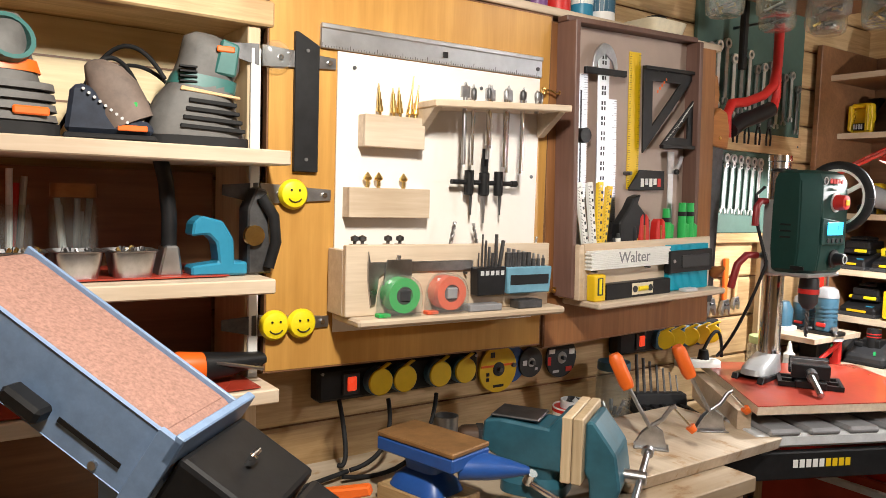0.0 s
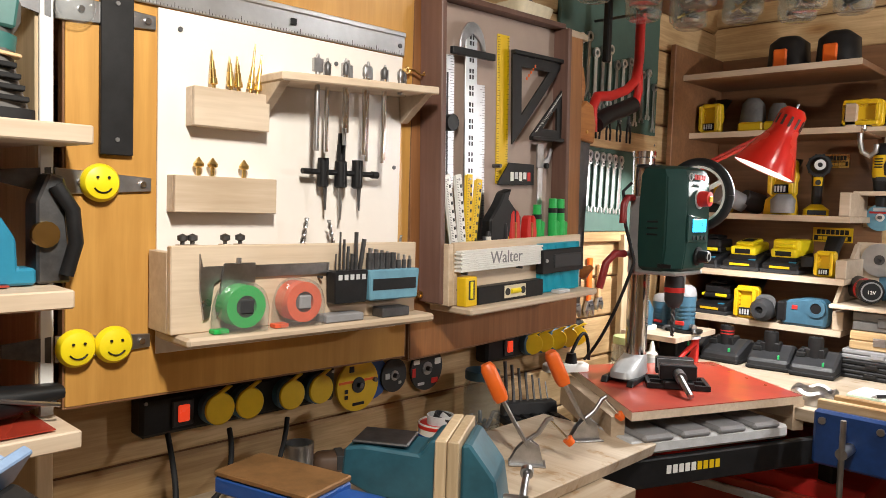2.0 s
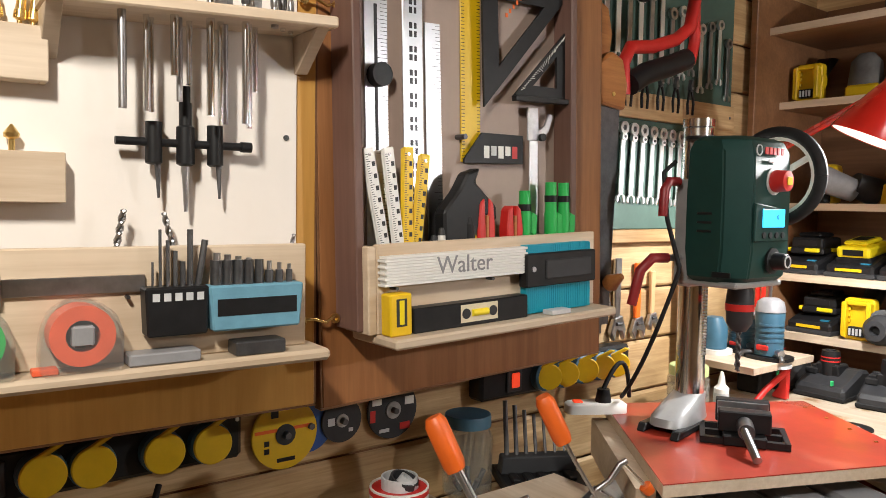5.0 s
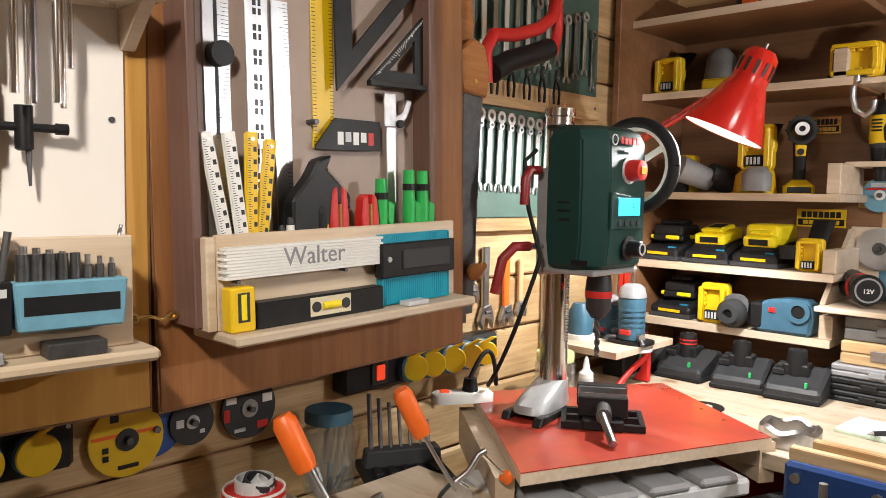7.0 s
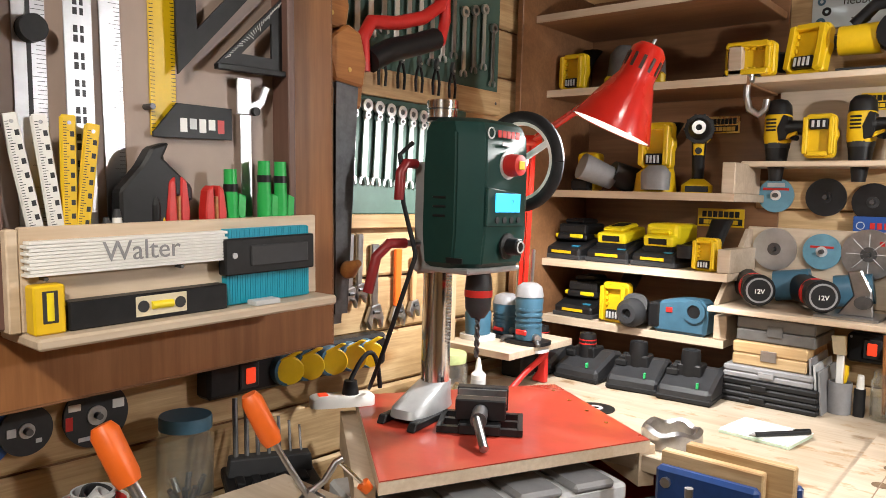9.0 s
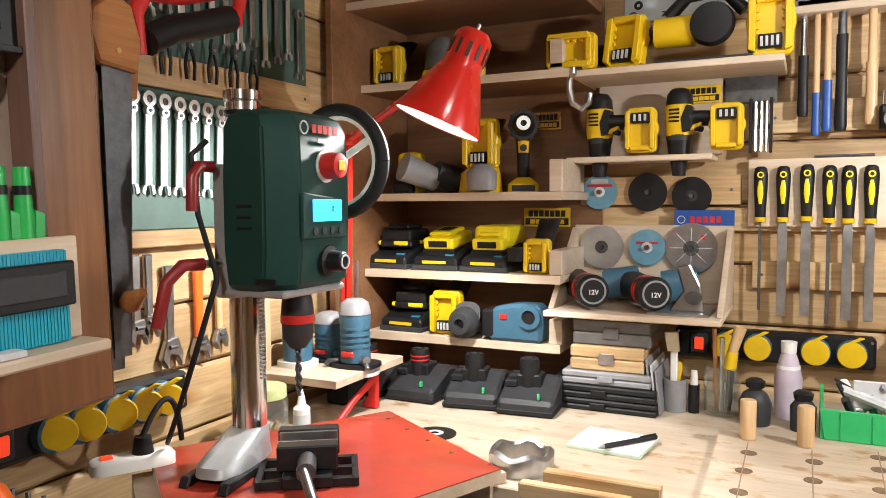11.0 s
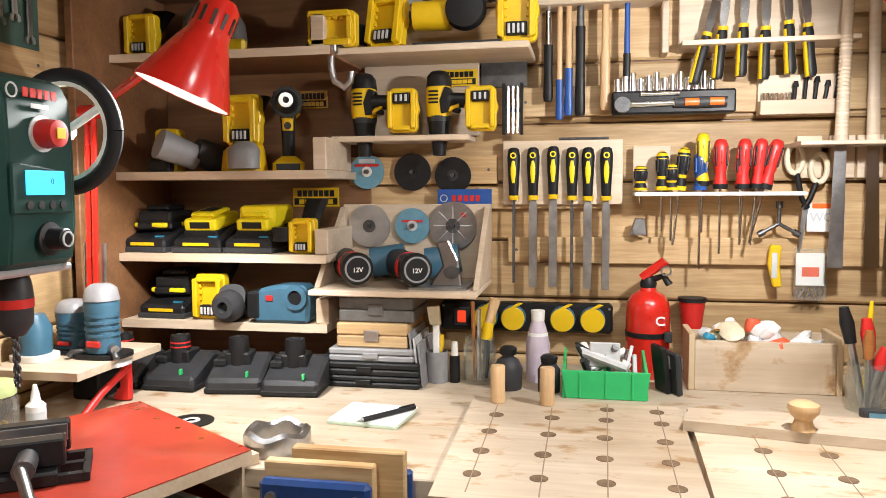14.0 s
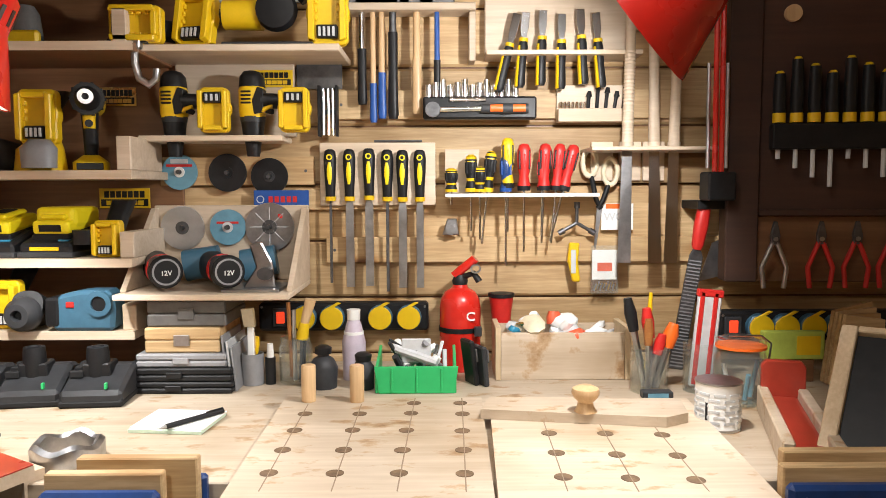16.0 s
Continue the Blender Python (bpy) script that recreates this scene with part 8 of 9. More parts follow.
# ---- end wall, right part ----
sk = thing("saw_shelf", BZ(0.169, 1.420, 2.698), "pale shelf with stick handled saws pushed through", "shelf", "wall shelves")
box_part("board", sk, BIRCH, 0, -0.14, 0, 0.29, 0, 0.008, 0.001)
for i, (x, tl) in enumerate(((0.086, 1), (0.146, -1), (0.190, 1))):
    t = thing("stick_saw", B(0, 0, 0) @ BZ(0.169, 1.430, 2.60) @ pose(x, 0, 0, 0, tl, 0), "pull saw with a long pale wrapped stick handle", "saw", "stick saws")
    loft_part("handle", t, BIRCH, [(0, 0, 0, 0.012, 0.010), (0.02, 0, 0, 0.0125, 0.0105), (0.12, 0, 0, 0.011, 0.0095), (0.30, 0, 0, 0.011, 0.0095)], 14, 2.4)
    for k in range(24):
        rod_part("wrap", t, BIRCH, (0, 0, 0.02 + k * 0.008), (0, 0, 0.024 + k * 0.008), 0.0128, n=12) if i == 0 else None
    prism_part("blade", t, CHROME if i else STEEL, [(-0.011, -0.010), (0.011, -0.010), (0.016, -0.26), (-0.014, -0.26)], -0.0008, 0.0008)
    rod_part("collar", t, BIRCH, (0, 0, -0.004), (0, 0, 0.01), 0.014, n=14)
for i, x in enumerate((0.19, 0.255, 0.31)):
    board("wood_offcut", B(x, 2.6825, 1.355), 0, 0, 0.05, 0.09, 0.012, BIRCH, "small pale wood tag board on the wall", "board", "pale tags")
sc = thing("scissors", BZ(0.208, 1.291, 2.665), "scissors with cream and black handles hanging on the wall", "scissors")
for s, zz in ((-1, 0.105), (1, 0.085)):
    bm = bmesh.new()
    tube(bm, [(s * 0.024 + 0.016 * math.cos(a), -0.006, zz + 0.03 * math.sin(a)) for a in [2 * math.pi * i / 20 for i in range(21)]], 0.006, 8)
    part("loop", bm, CREAM, sc)
    tube_part("shank", sc, BLACK, [(s * 0.02, -0.006, zz - 0.03), (s * 0.008, -0.005, 0.02), (-s * 0.004, -0.004, 0.0)], 0.006, 8)
    prism_part("blade", sc, STEEL, [(-0.006, 0.01), (0.008, 0.01), (s * 0.002 - 0.01, -0.10)], -0.004 + s * 0.001, -0.002 + s * 0.001)
yk = thing("utility_knife", BZ(0.150, 1.121, 2.665), "yellow and grey folding knife hanging on the wall", "knife")
prism_part("body", yk, YELLOW, [(-0.004, 0), (0.014, 0.0), (0.008, 0.05), (0.012, 0.09), (-0.012, 0.092), (-0.016, 0.05)], -0.014, 0, 0.003)
box_part("inlay", yk, LGREY, -0.009, -0.0155, 0.02, 0.003, -0.0135, 0.075, 0.001)
t = thing("parts_bag", BZ(0.192, 1.095, 2.665), "clear hanging bag with a card and screws", "bag")
box_part("card", t, PAPER, 0.0, -0.008, 0.03, 0.058, -0.005, 0.10, 0.001)
box_part("print", t, CORAL, 0.012, -0.0088, 0.05, 0.046, -0.0078, 0.07, 0)
for i in range(14):
    rod_part("screw", t, BRASS if i % 2 else STEEL, (0.004 + 0.0037 * i, -0.007, 0.004 + 0.003 * (i % 4)), (0.010 + 0.0034 * i, -0.009, 0.02 + 0.003 * (i % 3)), 0.0022, n=6)
box_part("film", t, CLEARP, -0.003, -0.012, -0.002, 0.061, -0.001, 0.11, 0.002)
wo = thing("paint_card", BZ(0.217, 1.240, 2.683), "white and orange card with grey letters", "card")
box_part("card", wo, PAPER, 0, -0.002, 0, 0.075, 0, 0.062, 0.0003)
box_part("orange_block", wo, ORANGE, 0.01, -0.0026, 0.05, 0.05, -0.002, 0.061, 0)
words(wo, "lettering", "WO", pose(0.03, -0.0024, 0.03), 0.026, LGREY, 0.0003, True)
yw = thing("hub_wrench", BZ(0.154, 1.258, 2.66), "three armed steel socket wrench hanging on the wall", "wrench")
for a in (90, 210, 330):
    p = Vector((math.cos(radians(a)), 0, math.sin(radians(a)))) * 0.042
    rod_part("arm", yw, DSTEEL, (0, -0.008, 0), (p.x, -0.008, p.z), 0.004, n=8)
    rod_part("socket", yw, DSTEEL, (p.x * 0.8, -0.008, p.z * 0.8), (p.x * 1.15, -0.008, p.z * 1.15), 0.007, n=10)
pu = thing("pulley", BZ(-0.137, 1.243, 2.665), "small steel pulley block on the wall", "pulley")
prism_part("bracket", pu, STEEL, [(-0.02, -0.012), (0.02, -0.012), (0.014, 0.026), (-0.008, 0.026)], -0.008, 0, 0.002)
rod_part("wheel", pu, STEEL, (0, -0.014, 0.0), (0, -0.004, 0.0), 0.012)

# socket strip above the bench
socket_strip(BZ(-0.587, 1.040, 2.698), 0.397, [0.108, 0.173, 0.285, 0.352], "black socket strip with yellow caps on the end wall")
socket_strip(B(0.455, 2.60, 1.032), 0.42, [0.086, 0.142, 0.201, 0.258], "black socket strip with yellow caps by the dark cabinet")

# fire extinguisher
fe = thing("fire_extinguisher", B(-0.117, 2.62, 0.9265) @ Matrix.Diagonal((1.02, 1.02, 0.9, 1)), "small red fire extinguisher on a black strap", "fire extinguisher")
lathe_part("cylinder", fe, REDPAINT, [(0, 0), (0.044, 0.0), (0.046, 0.008), (0.046, 0.155), (0.044, 0.178), (0.034, 0.198), (0.018, 0.208), (0.016, 0.216), (0, 0.216)], 28)
rod_part("strap", fe, BLACK, (0, 0, 0.098), (0, 0, 0.110), 0.0475, n=28)
lathe_part("valve", fe, BLACK, [(0.016, 0.214), (0.018, 0.226), (0.012, 0.24), (0.0, 0.242)], 16)
tube_part("lever", fe, REDPAINT, [(-0.012, 0, 0.238), (0.006, -0.004, 0.256), (0.034, -0.01, 0.282)], 0.011, 10)
tube_part("nozzle", fe, BLACK, [(0.01, -0.004, 0.236), (0.03, -0.012, 0.245), (0.042, -0.018, 0.225)], 0.008, 10)
bm = bmesh.new()
ring(bm, 0.008, 0.012, -0.002, 0.002, 18, pose(0.034, -0.024, 0.258))
part("gauge_ring", bm, STEEL, fe)
box_part("strap_buckle", fe, DGREY, 0.03, -0.052, 0.092, 0.046, -0.036, 0.116, 0.002)
words(fe, "emblem", "C", pose(0.022, -0.0432, 0.14), 0.03, WHITE, 0.0006, True)

# wooden box full of odds and ends
xb0, xb1 = -0.044, 0.246
ob = thing("wooden_box", B(xb0, 2.515, 0.9265), "pale plywood box heaped with small bags", "box")
W = xb1 - xb0
box_part("front_board", ob, BENCH, 0.012, -0.007, 0.0, W - 0.012, 0.005, 0.102, 0.001)
for x in (0.0, W - 0.0115):
    box_part("end_board", ob, PINE_V, x, -0.009, 0, x + 0.0115, 0.105, 0.115, 0.001)
box_part("back_board", ob, BIRCH, 0.012, 0.09, 0, W - 0.012, 0.104, 0.105, 0.001)
box_part("base_board", ob, BIRCH, 0.012, 0.0055, 0, W - 0.012, 0.0895, 0.012, 0)
random.seed(12)
heap = thing("bag_heap", B(xb0 + W / 2, 2.565, 1.022), "heap of plastic bags, cards and fittings", "clutter")
for i in range(26):
    mt = random.choice((PAPER, CLEARP, WHITE, LGREY, CORAL, BRASS, SKYBLUE, GREY, PAPER, CREAM))
    x, y, z = random.uniform(-0.11, 0.11), random.uniform(-0.035, 0.035), random.uniform(-0.02, 0.018)
    z += 0.025 * max(0, 1 - abs(x + 0.04) / 0.08)
    w, h = random.uniform(0.015, 0.035), random.uniform(0.004, 0.014)
    loft_part("packet", heap, mt, [(-h, 0, 0, w * 0.8, w * 0.6), (0, 0.003, 0, w, w * 0.7), (h, 0, 0, w * 0.6, w * 0.5)], 9, 2.6, pose(x, y, z, random.uniform(-50, 50), random.uniform(-40, 40), random.uniform(0, 180)))
box_part("heap_bed", heap, PAPER, -0.118, -0.042, -0.083, 0.118, 0.038, -0.012, 0.004)
cp = thing("red_cup", B(-0.02, 2.655, 1.075), "dark red plastic cup hung behind the box", "cup")
lathe_part("cup", cp, RED, [(0.02, -0.07), (0.024, -0.02), (0.03, 0.02), (0.026, 0.02), (0.02, -0.015), (0.0, -0.015)], 20)
rod_part("rim", cp, BLACK, (0, 0, 0.012), (0, 0, 0.02), 0.031, n=20)
rod_part("stand", cp, BLACK, (0, 0, -0.148), (0, 0, -0.07), 0.012)

# row of cups, bottles and jars on the bench
def cup(x, y, r, h, mat, label, sticks=(), name="cup"):
    t = thing(name, B(x, y, 0.9265), label, name.replace("_", " "), "bench cups")
    lathe_part("wall", t, mat, [(0, 0.002), (r, 0.0), (r, h), (r * 0.9, h), (r * 0.9, 0.006), (0, 0.006)], 22)
    for i, (mt, L, rr, lean, head) in enumerate(sticks):
        a = i * 2.1
        x0, y0 = r * 0.3 * math.cos(a), r * 0.3 * math.sin(a)
        rod_part("tool_shaft", t, STEEL if head else mt, (x0, y0, 0.008), (x0 + lean * 0.6, y0, L * 0.65), rr * 0.7, n=8)
        loft_part("tool_handle", t, mt, [(0, 0, 0, rr, rr), (L * 0.2, 0, 0, rr * 1.25, rr * 1.2), (L * 0.36, 0, 0, rr * 0.8, rr * 0.8)], 10, 2.5, Matrix.Translation((x0 + lean * 0.6, y0, L * 0.64)) @ Matrix.Rotation(math.atan2(lean, L), 4, "Y"))
    return t


cup(-0.560, 2.49, 0.023, 0.066, GREY, "grey tube cup holding a paint brush", [(HANDLEWOOD, 0.12, 0.006, -0.01, False), (YELLOW, 0.10, 0.006, 0.012, False)])
br = thing("paint_brush", B(-0.563, 2.485, 1.0), "flat paint brush with pale bristles pointing up", "brush")
box_part("handle", br, PAPER, -0.006, -0.004, -0.065, 0.008, 0.004, 0.05, 0.002)
prism_part("bristles", br, CREAM, [(-0.012, 0.05), (0.012, 0.05), (0.008, 0.09), (-0.018, 0.088)], -0.006, 0.006, 0.001)
mk = thing("marker", B(-0.523, 2.49, 0.9265) @ Matrix.Diagonal((1, 1, 0.82, 1)), "black marker pen with a white cap standing up", "marker")
rod_part("barrel", mk, BLACK, (0, 0, 0), (0, 0, 0.07), 0.011, n=16)
rod_part("cap", mk, WHITE, (0, 0, 0.07), (0, 0, 0.105), 0.008, 0.006, 14)
t = glass_jar(B(-0.471, 2.50, 0.9265), 0.036, 0.098, "open glass jar of tools with wooden handles", None, [(BLACK, 0.15), (ORANGEWOOD, 0.17), (STEEL, 0.16), (YELLOW, 0.14)])
t = thing("saw_knife", B(-0.461, 2.50, 1.0), "wooden handled tool with black and yellow grip in the jar", "tool")
rod_part("shaft", t, DSTEEL, (0, 0, -0.066), (0.004, 0, 0.02), 0.004, n=8)
rod_part("yellow_grip", t, YELLOW, (0.004, 0, 0.02), (0.010, 0, 0.055), 0.013, 0.011, 14)
rod_part("wood_end", t, HANDLEWOOD, (0.010, 0, 0.055), (0.024, 0, 0.105), 0.009, 0.012, 14)
bt = thing("dark_bottle", B(-0.406, 2.46, 0.9265) @ Matrix.Diagonal((1, 1, 0.85, 1)), "round dark glass bottle with a black cap", "bottle")
lathe_part("bottle", bt, DGREY, [(0, 0), (0.028, 0), (0.030, 0.05), (0.022, 0.07), (0.012, 0.078), (0.012, 0.088), (0, 0.088)], 20)
lathe_part("cap", bt, BLACK, [(0.017, 0.084), (0.018, 0.098), (0.010, 0.104), (0, 0.105)], 18)
pb = thing("paint_tube", B(-0.350, 2.53, 0.9265), "pale lilac paint bottle with a white cap and blue print", "bottle")
lathe_part("bottle", pb, solid("lilac_plastic", (0.55, 0.47, 0.55), 0.4), [(0, 0), (0.024, 0), (0.026, 0.08), (0.018, 0.115), (0.013, 0.13), (0, 0.13)], 20)
lathe_part("cap", pb, WHITE, [(0.014, 0.13), (0.015, 0.152), (0.0, 0.154)], 16)
rod_part("label_band", pb, PAPER, (0, 0, 0.06), (0, 0, 0.105), 0.0235, 0.0215, 20)
bt2 = thing("dark_bottle", B(-0.322, 2.45, 0.9265), "small dark glass bottle with a flat cap", "bottle")
lathe_part("bottle", bt2, DGREY, [(0, 0), (0.022, 0), (0.023, 0.045), (0.012, 0.06), (0, 0.06)], 20)
lathe_part("cap", bt2, BLACK, [(0.016, 0.058), (0.018, 0.07), (0.012, 0.075), (0, 0.076)], 18)

gb = thing("parts_bin", B(-0.212, 2.46, 0.9265), "bright green plastic parts bin heaped with scraps", "bin")
prism_part("front_wall", gb, BINGREEN, [(-0.075, 0.0), (0.078, 0.0), (0.086, 0.055), (-0.084, 0.055)], -0.055, -0.05, 0.001)
for s in (-1, 1):
    prism_part("side_wall", gb, BINGREEN, [(-0.052, 0), (0.06, 0), (0.066, 0.075), (-0.05, 0.053)], -0.003, 0.003, 0.001, pose(s * 0.079, 0, 0, 0, 0, 90))
box_part("base", gb, BINGREEN, -0.075, -0.05, 0, 0.075, 0.06, 0.006, 0.001)
for x in (-0.05, 0.0, 0.05):
    box_part("rib", gb, BINGREEN, x, -0.0575, 0.004, x + 0.004, -0.0545, 0.052, 0.0005)
random.seed(5)
for i in range(16):
    rod_part("scrap", gb, random.choice((STEEL, GREY, LGREY, DGREY, PAPER)), (random.uniform(-0.06, 0.06), random.uniform(-0.04, 0.05), random.uniform(0.02, 0.06)), (random.uniform(-0.06, 0.06), random.uniform(-0.04, 0.05), random.uniform(0.06, 0.10)), random.uniform(0.003, 0.010), n=8)
box_part("card_scrap", gb, LGREY, -0.03, -0.02, 0.055, 0.03, -0.015, 0.105, 0.002)
for i in range(2):
    t = thing("flat_pouch", B(-0.092 + i * 0.020, 2.50 - i * 0.012, 0.9265, 25, -8 + 3 * i), "dark flat tool pouch leaning by the bin", "pouch", "leaning pouches")
    box_part("pouch", t, DGREY if i % 2 else BLACK, -0.014, -0.036, 0, -0.002, 0.012, 0.085 + 0.012 * (1 - i), 0.003)
    box_part("flap", t, GREYTOOL, -0.0015, -0.034, 0.05, 0.002, 0.010, 0.078, 0.001)

# cases stacked beside the shelves
for x0, x1, y, z0, z1, mat, lab in ((-0.82, -0.583, 2.41, 0.9265, 0.950, BLACK, "flat black plastic tool case"), (-0.815, -0.585, 2.412, 0.9505, 0.978, BLACK, "black plastic tool case with a latch"),
                                    (-0.78, -0.597, 2.42, 0.9785, 1.006, GREY, "grey lidded plastic case"), (-0.765, -0.612, 2.43, 1.0065, 1.058, PINE, "small pale wooden box with a metal latch"),
                                    (-0.762, -0.601, 2.44, 1.0585, 1.112, GREYTOOL, "brownish grey plastic case on top")):
    t = thing("tool_case", B((x0 + x1) / 2, y, z0), lab, "case", "stacked cases")
    w, h = (x1 - x0) / 2, z1 - z0
    box_part("lower_half", t, mat, -w, 0, 0, w, 0.16, h * 0.5 - 0.0006, 0.003)
    box_part("lid", t, mat, -w, 0, h * 0.5 + 0.0006, w, 0.16, h, 0.003)
    box_part("latch", t, STEEL if mat is PINE else mat, -0.016, -0.004, h * 0.28, 0.016, 0.001, h * 0.72, 0.001)
for i in range(3):
    t = thing("sandpaper_pack", B(-0.598 + 0.008 * i, 2.45, 0.9265, 0, -6), "flat pack of sandpaper leaning against cases", "pack", "sandpaper packs")
    box_part("pack", t, (GREY, LGREY, RED)[i] if i < 2 else GREY, 0.0, -0.02, 0, 0.004, 0.12, 0.115 - 0.012 * i, 0.0005)

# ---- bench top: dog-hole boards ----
# Shade inside the drilled holes, put into a dark wood colour.
HOLE_SHADE = solid("hole_shade_wood", (0.16, 0.10, 0.055), 0.8, vary=0.4, scale=60)
LINE = solid("pencil_line", (0.30, 0.22, 0.15), 0.8)
L_PTS = [(-0.445, 1.852), (-0.093, 1.848), (-0.085, 2.312), (-0.456, 2.331)]
lb = thing("dog_hole_board", B(0, 0, 0.9265), "pale plywood work board with a grid of drilled holes", "board", "dog hole boards")
quad_slab(L_PTS, 0.0, 0.0185, BENCH, "board", lb)
rb = thing("dog_hole_board", B(0, 0, 0.9265), "second pale plywood work board with drilled holes", "board", "dog hole boards")
R_PTS = [(-0.089, 1.848), (0.271, 1.843), (0.299, 2.298), (-0.071, 2.312)]
quad_slab(R_PTS, 0.0, 0.0185, BENCH, "board", rb)


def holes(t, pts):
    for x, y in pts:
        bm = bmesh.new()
        # A flat dark disc on the board shows each hole's shaded inside; nothing is cut.
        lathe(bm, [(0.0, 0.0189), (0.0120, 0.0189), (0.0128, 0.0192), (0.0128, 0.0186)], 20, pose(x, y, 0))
        part("dog_hole", bm, HOLE_SHADE, t)


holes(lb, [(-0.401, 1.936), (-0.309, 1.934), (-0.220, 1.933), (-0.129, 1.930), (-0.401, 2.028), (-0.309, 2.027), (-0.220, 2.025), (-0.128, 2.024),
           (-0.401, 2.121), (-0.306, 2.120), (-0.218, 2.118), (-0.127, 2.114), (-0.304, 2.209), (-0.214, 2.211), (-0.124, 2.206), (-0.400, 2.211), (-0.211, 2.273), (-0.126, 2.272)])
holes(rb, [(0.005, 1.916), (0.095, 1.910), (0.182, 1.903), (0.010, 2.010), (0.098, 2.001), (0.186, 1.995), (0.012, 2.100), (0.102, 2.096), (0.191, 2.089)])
for t, cols in ((lb, [((-0.400, 1.873), (-0.405, 2.269)), ((-0.305, 1.872), (-0.307, 2.268)), ((-0.219, 1.871), (-0.210, 2.307)), ((-0.129, 1.869), (-0.122, 2.305))]),
                (rb, [((0.003, 1.868), (0.012, 2.165)), ((0.095, 1.866), (0.104, 2.164)), ((0.186, 1.865), (0.191, 2.141))])):
    for (x0, y0), (x1, y1) in cols:
        bm = bmesh.new()
        rod(bm, (x0, y0, 0.0184), (x1, y1, 0.0184), 0.0010, n=5)
        part("pencil_line", bm, LINE, t)
fn = thing("bench_fence", B(0, 0, 0.9455), "pale wooden fence with an angled end and a turned knob", "fence")
quad_slab([(-0.094, 2.176), (0.209, 2.125), (0.253, 2.150), (0.265, 2.228), (-0.075, 2.249)], 0.0, 0.017, BENCH, "board", fn)
kx, ky = 0.082, 2.159
lathe_part("knob", fn, HANDLEWOOD, [(0.0, 0.0175), (0.019, 0.0175), (0.014, 0.028), (0.013, 0.034), (0.021, 0.043), (0.024, 0.05), (0.022, 0.057), (0.012, 0.062), (0, 0.063)], 24, pose(kx, ky, 0))
for i, (x, y) in enumerate(((-0.407, 2.290), (-0.317, 2.287))):
    t = thing("bench_dog", B(x, y, 0.9458), "round pale beech bench dog standing in its hole", "dowel", "bench dogs")
    lathe_part("dowel", t, HANDLEWOOD, [(0, 0), (0.0135, 0), (0.0135, 0.066), (0.012, 0.068), (0, 0.068)], 20)
np_x, np_y = -0.624, 2.217
nt = thing("notepad", B(np_x, np_y, 0.9265, -6), "white notepad with a green page edge and pen", "notepad")
box_part("pad", nt, solid("pale_green_paper", (0.55, 0.68, 0.55), 0.8), -0.065, -0.055, 0, 0.065, 0.055, 0.006, 0.0005)
box_part("sheet", nt, PAPER, -0.064, -0.05, 0.0062, 0.066, 0.056, 0.0085, 0.0003)
pn = thing("ballpoint_pen", B(np_x + 0.035, np_y - 0.01, 0.940, 52), "black ballpoint pen lying on the notepad", "pen")
rod_part("barrel", pn, BLACK, (-0.06, 0, 0), (0.055, 0, 0), 0.0045)
rod_part("tip", pn, STEEL, (-0.072, 0, -0.001), (-0.06, 0, 0), 0.001, 0.0042)
box_part("clip", pn, BLACK, 0.02, -0.0015, 0.004, 0.055, 0.0015, 0.0065, 0.0005)
rx, ry = -0.729, 2.036
mr = thing("metal_ring", B(rx, ry, 0.9265), "scalloped cast metal ring standing on the bench", "ring")
bm = bmesh.new()
lathe(bm, [(0.040, 0.0), (0.052, 0.0), (0.053, 0.028), (0.046, 0.034), (0.040, 0.030), (0.040, 0.0)], 32)
for v in bm.verts:
    a = math.atan2(v.co.y, v.co.x)
    if v.co.z > 0.02:
        v.co.z += 0.004 * math.sin(5 * a)
smooth(part("ring", bm, STEEL, mr), 40)
dx, dy = -0.937, 2.138
cd = thing("cutting_disc", B(dx, dy, 0.9268), "thin black cutting disc lying on the bench", "disc")
bm = bmesh.new()
lathe(bm, [(0.007, 0), (0.040, 0), (0.040, 0.002), (0.007, 0.002), (0.007, 0)], 32)
part("disc", bm, BLACK, cd)
bm = bmesh.new()
lathe(bm, [(0.008, 0.0022), (0.016, 0.0022), (0.016, 0.003), (0.008, 0.003)], 24)
part("label_ring", bm, LGREY, cd)

# front vises, blue with wooden pads
def blue_vise(x0, x1, y, z, turn, label):
    t = thing("bench_vise", B((x0 + x1) / 2, y, z, turn), label, "vise", "front vises")
    w = (x1 - x0) / 2
    box_part("front_plate", t, NAVY, -w, -0.02, -0.12, w, 0.0, 0.0, 0.006)
    box_part("front_pad", t, PINE, -w, 0.0005, -0.09, w, 0.018, 0.018, 0.002)
    box_part("rear_pad", t, PINE, -w + 0.02, 0.045, -0.09, w + 0.03, 0.063, 0.022, 0.002)
    box_part("rear_plate", t, NAVY, -w + 0.03, 0.064, -0.12, w + 0.035, 0.08, -0.01, 0.004)
    for s in (-1, 1):
        rod_part("bolt", t, STEEL, (s * w * 0.75, -0.026, -0.022), (s * w * 0.75, -0.019, -0.022), 0.008, n=8)
    rod_part("screw", t, STEEL, (0, -0.08, -0.07), (0, 0.06, -0.07), 0.012)
    rod_part("handle", t, STEEL, (0.0, -0.075, -0.16), (0.0, -0.075, 0.0), 0.006)
    return t


blue_vise(-0.665, -0.515, 1.845, 0.962, 0, "blue front vise with pale wooden jaw pads")
blue_vise(0.275, 0.44, 1.85, 0.965, 0, "second blue front vise with a pale wooden frame")

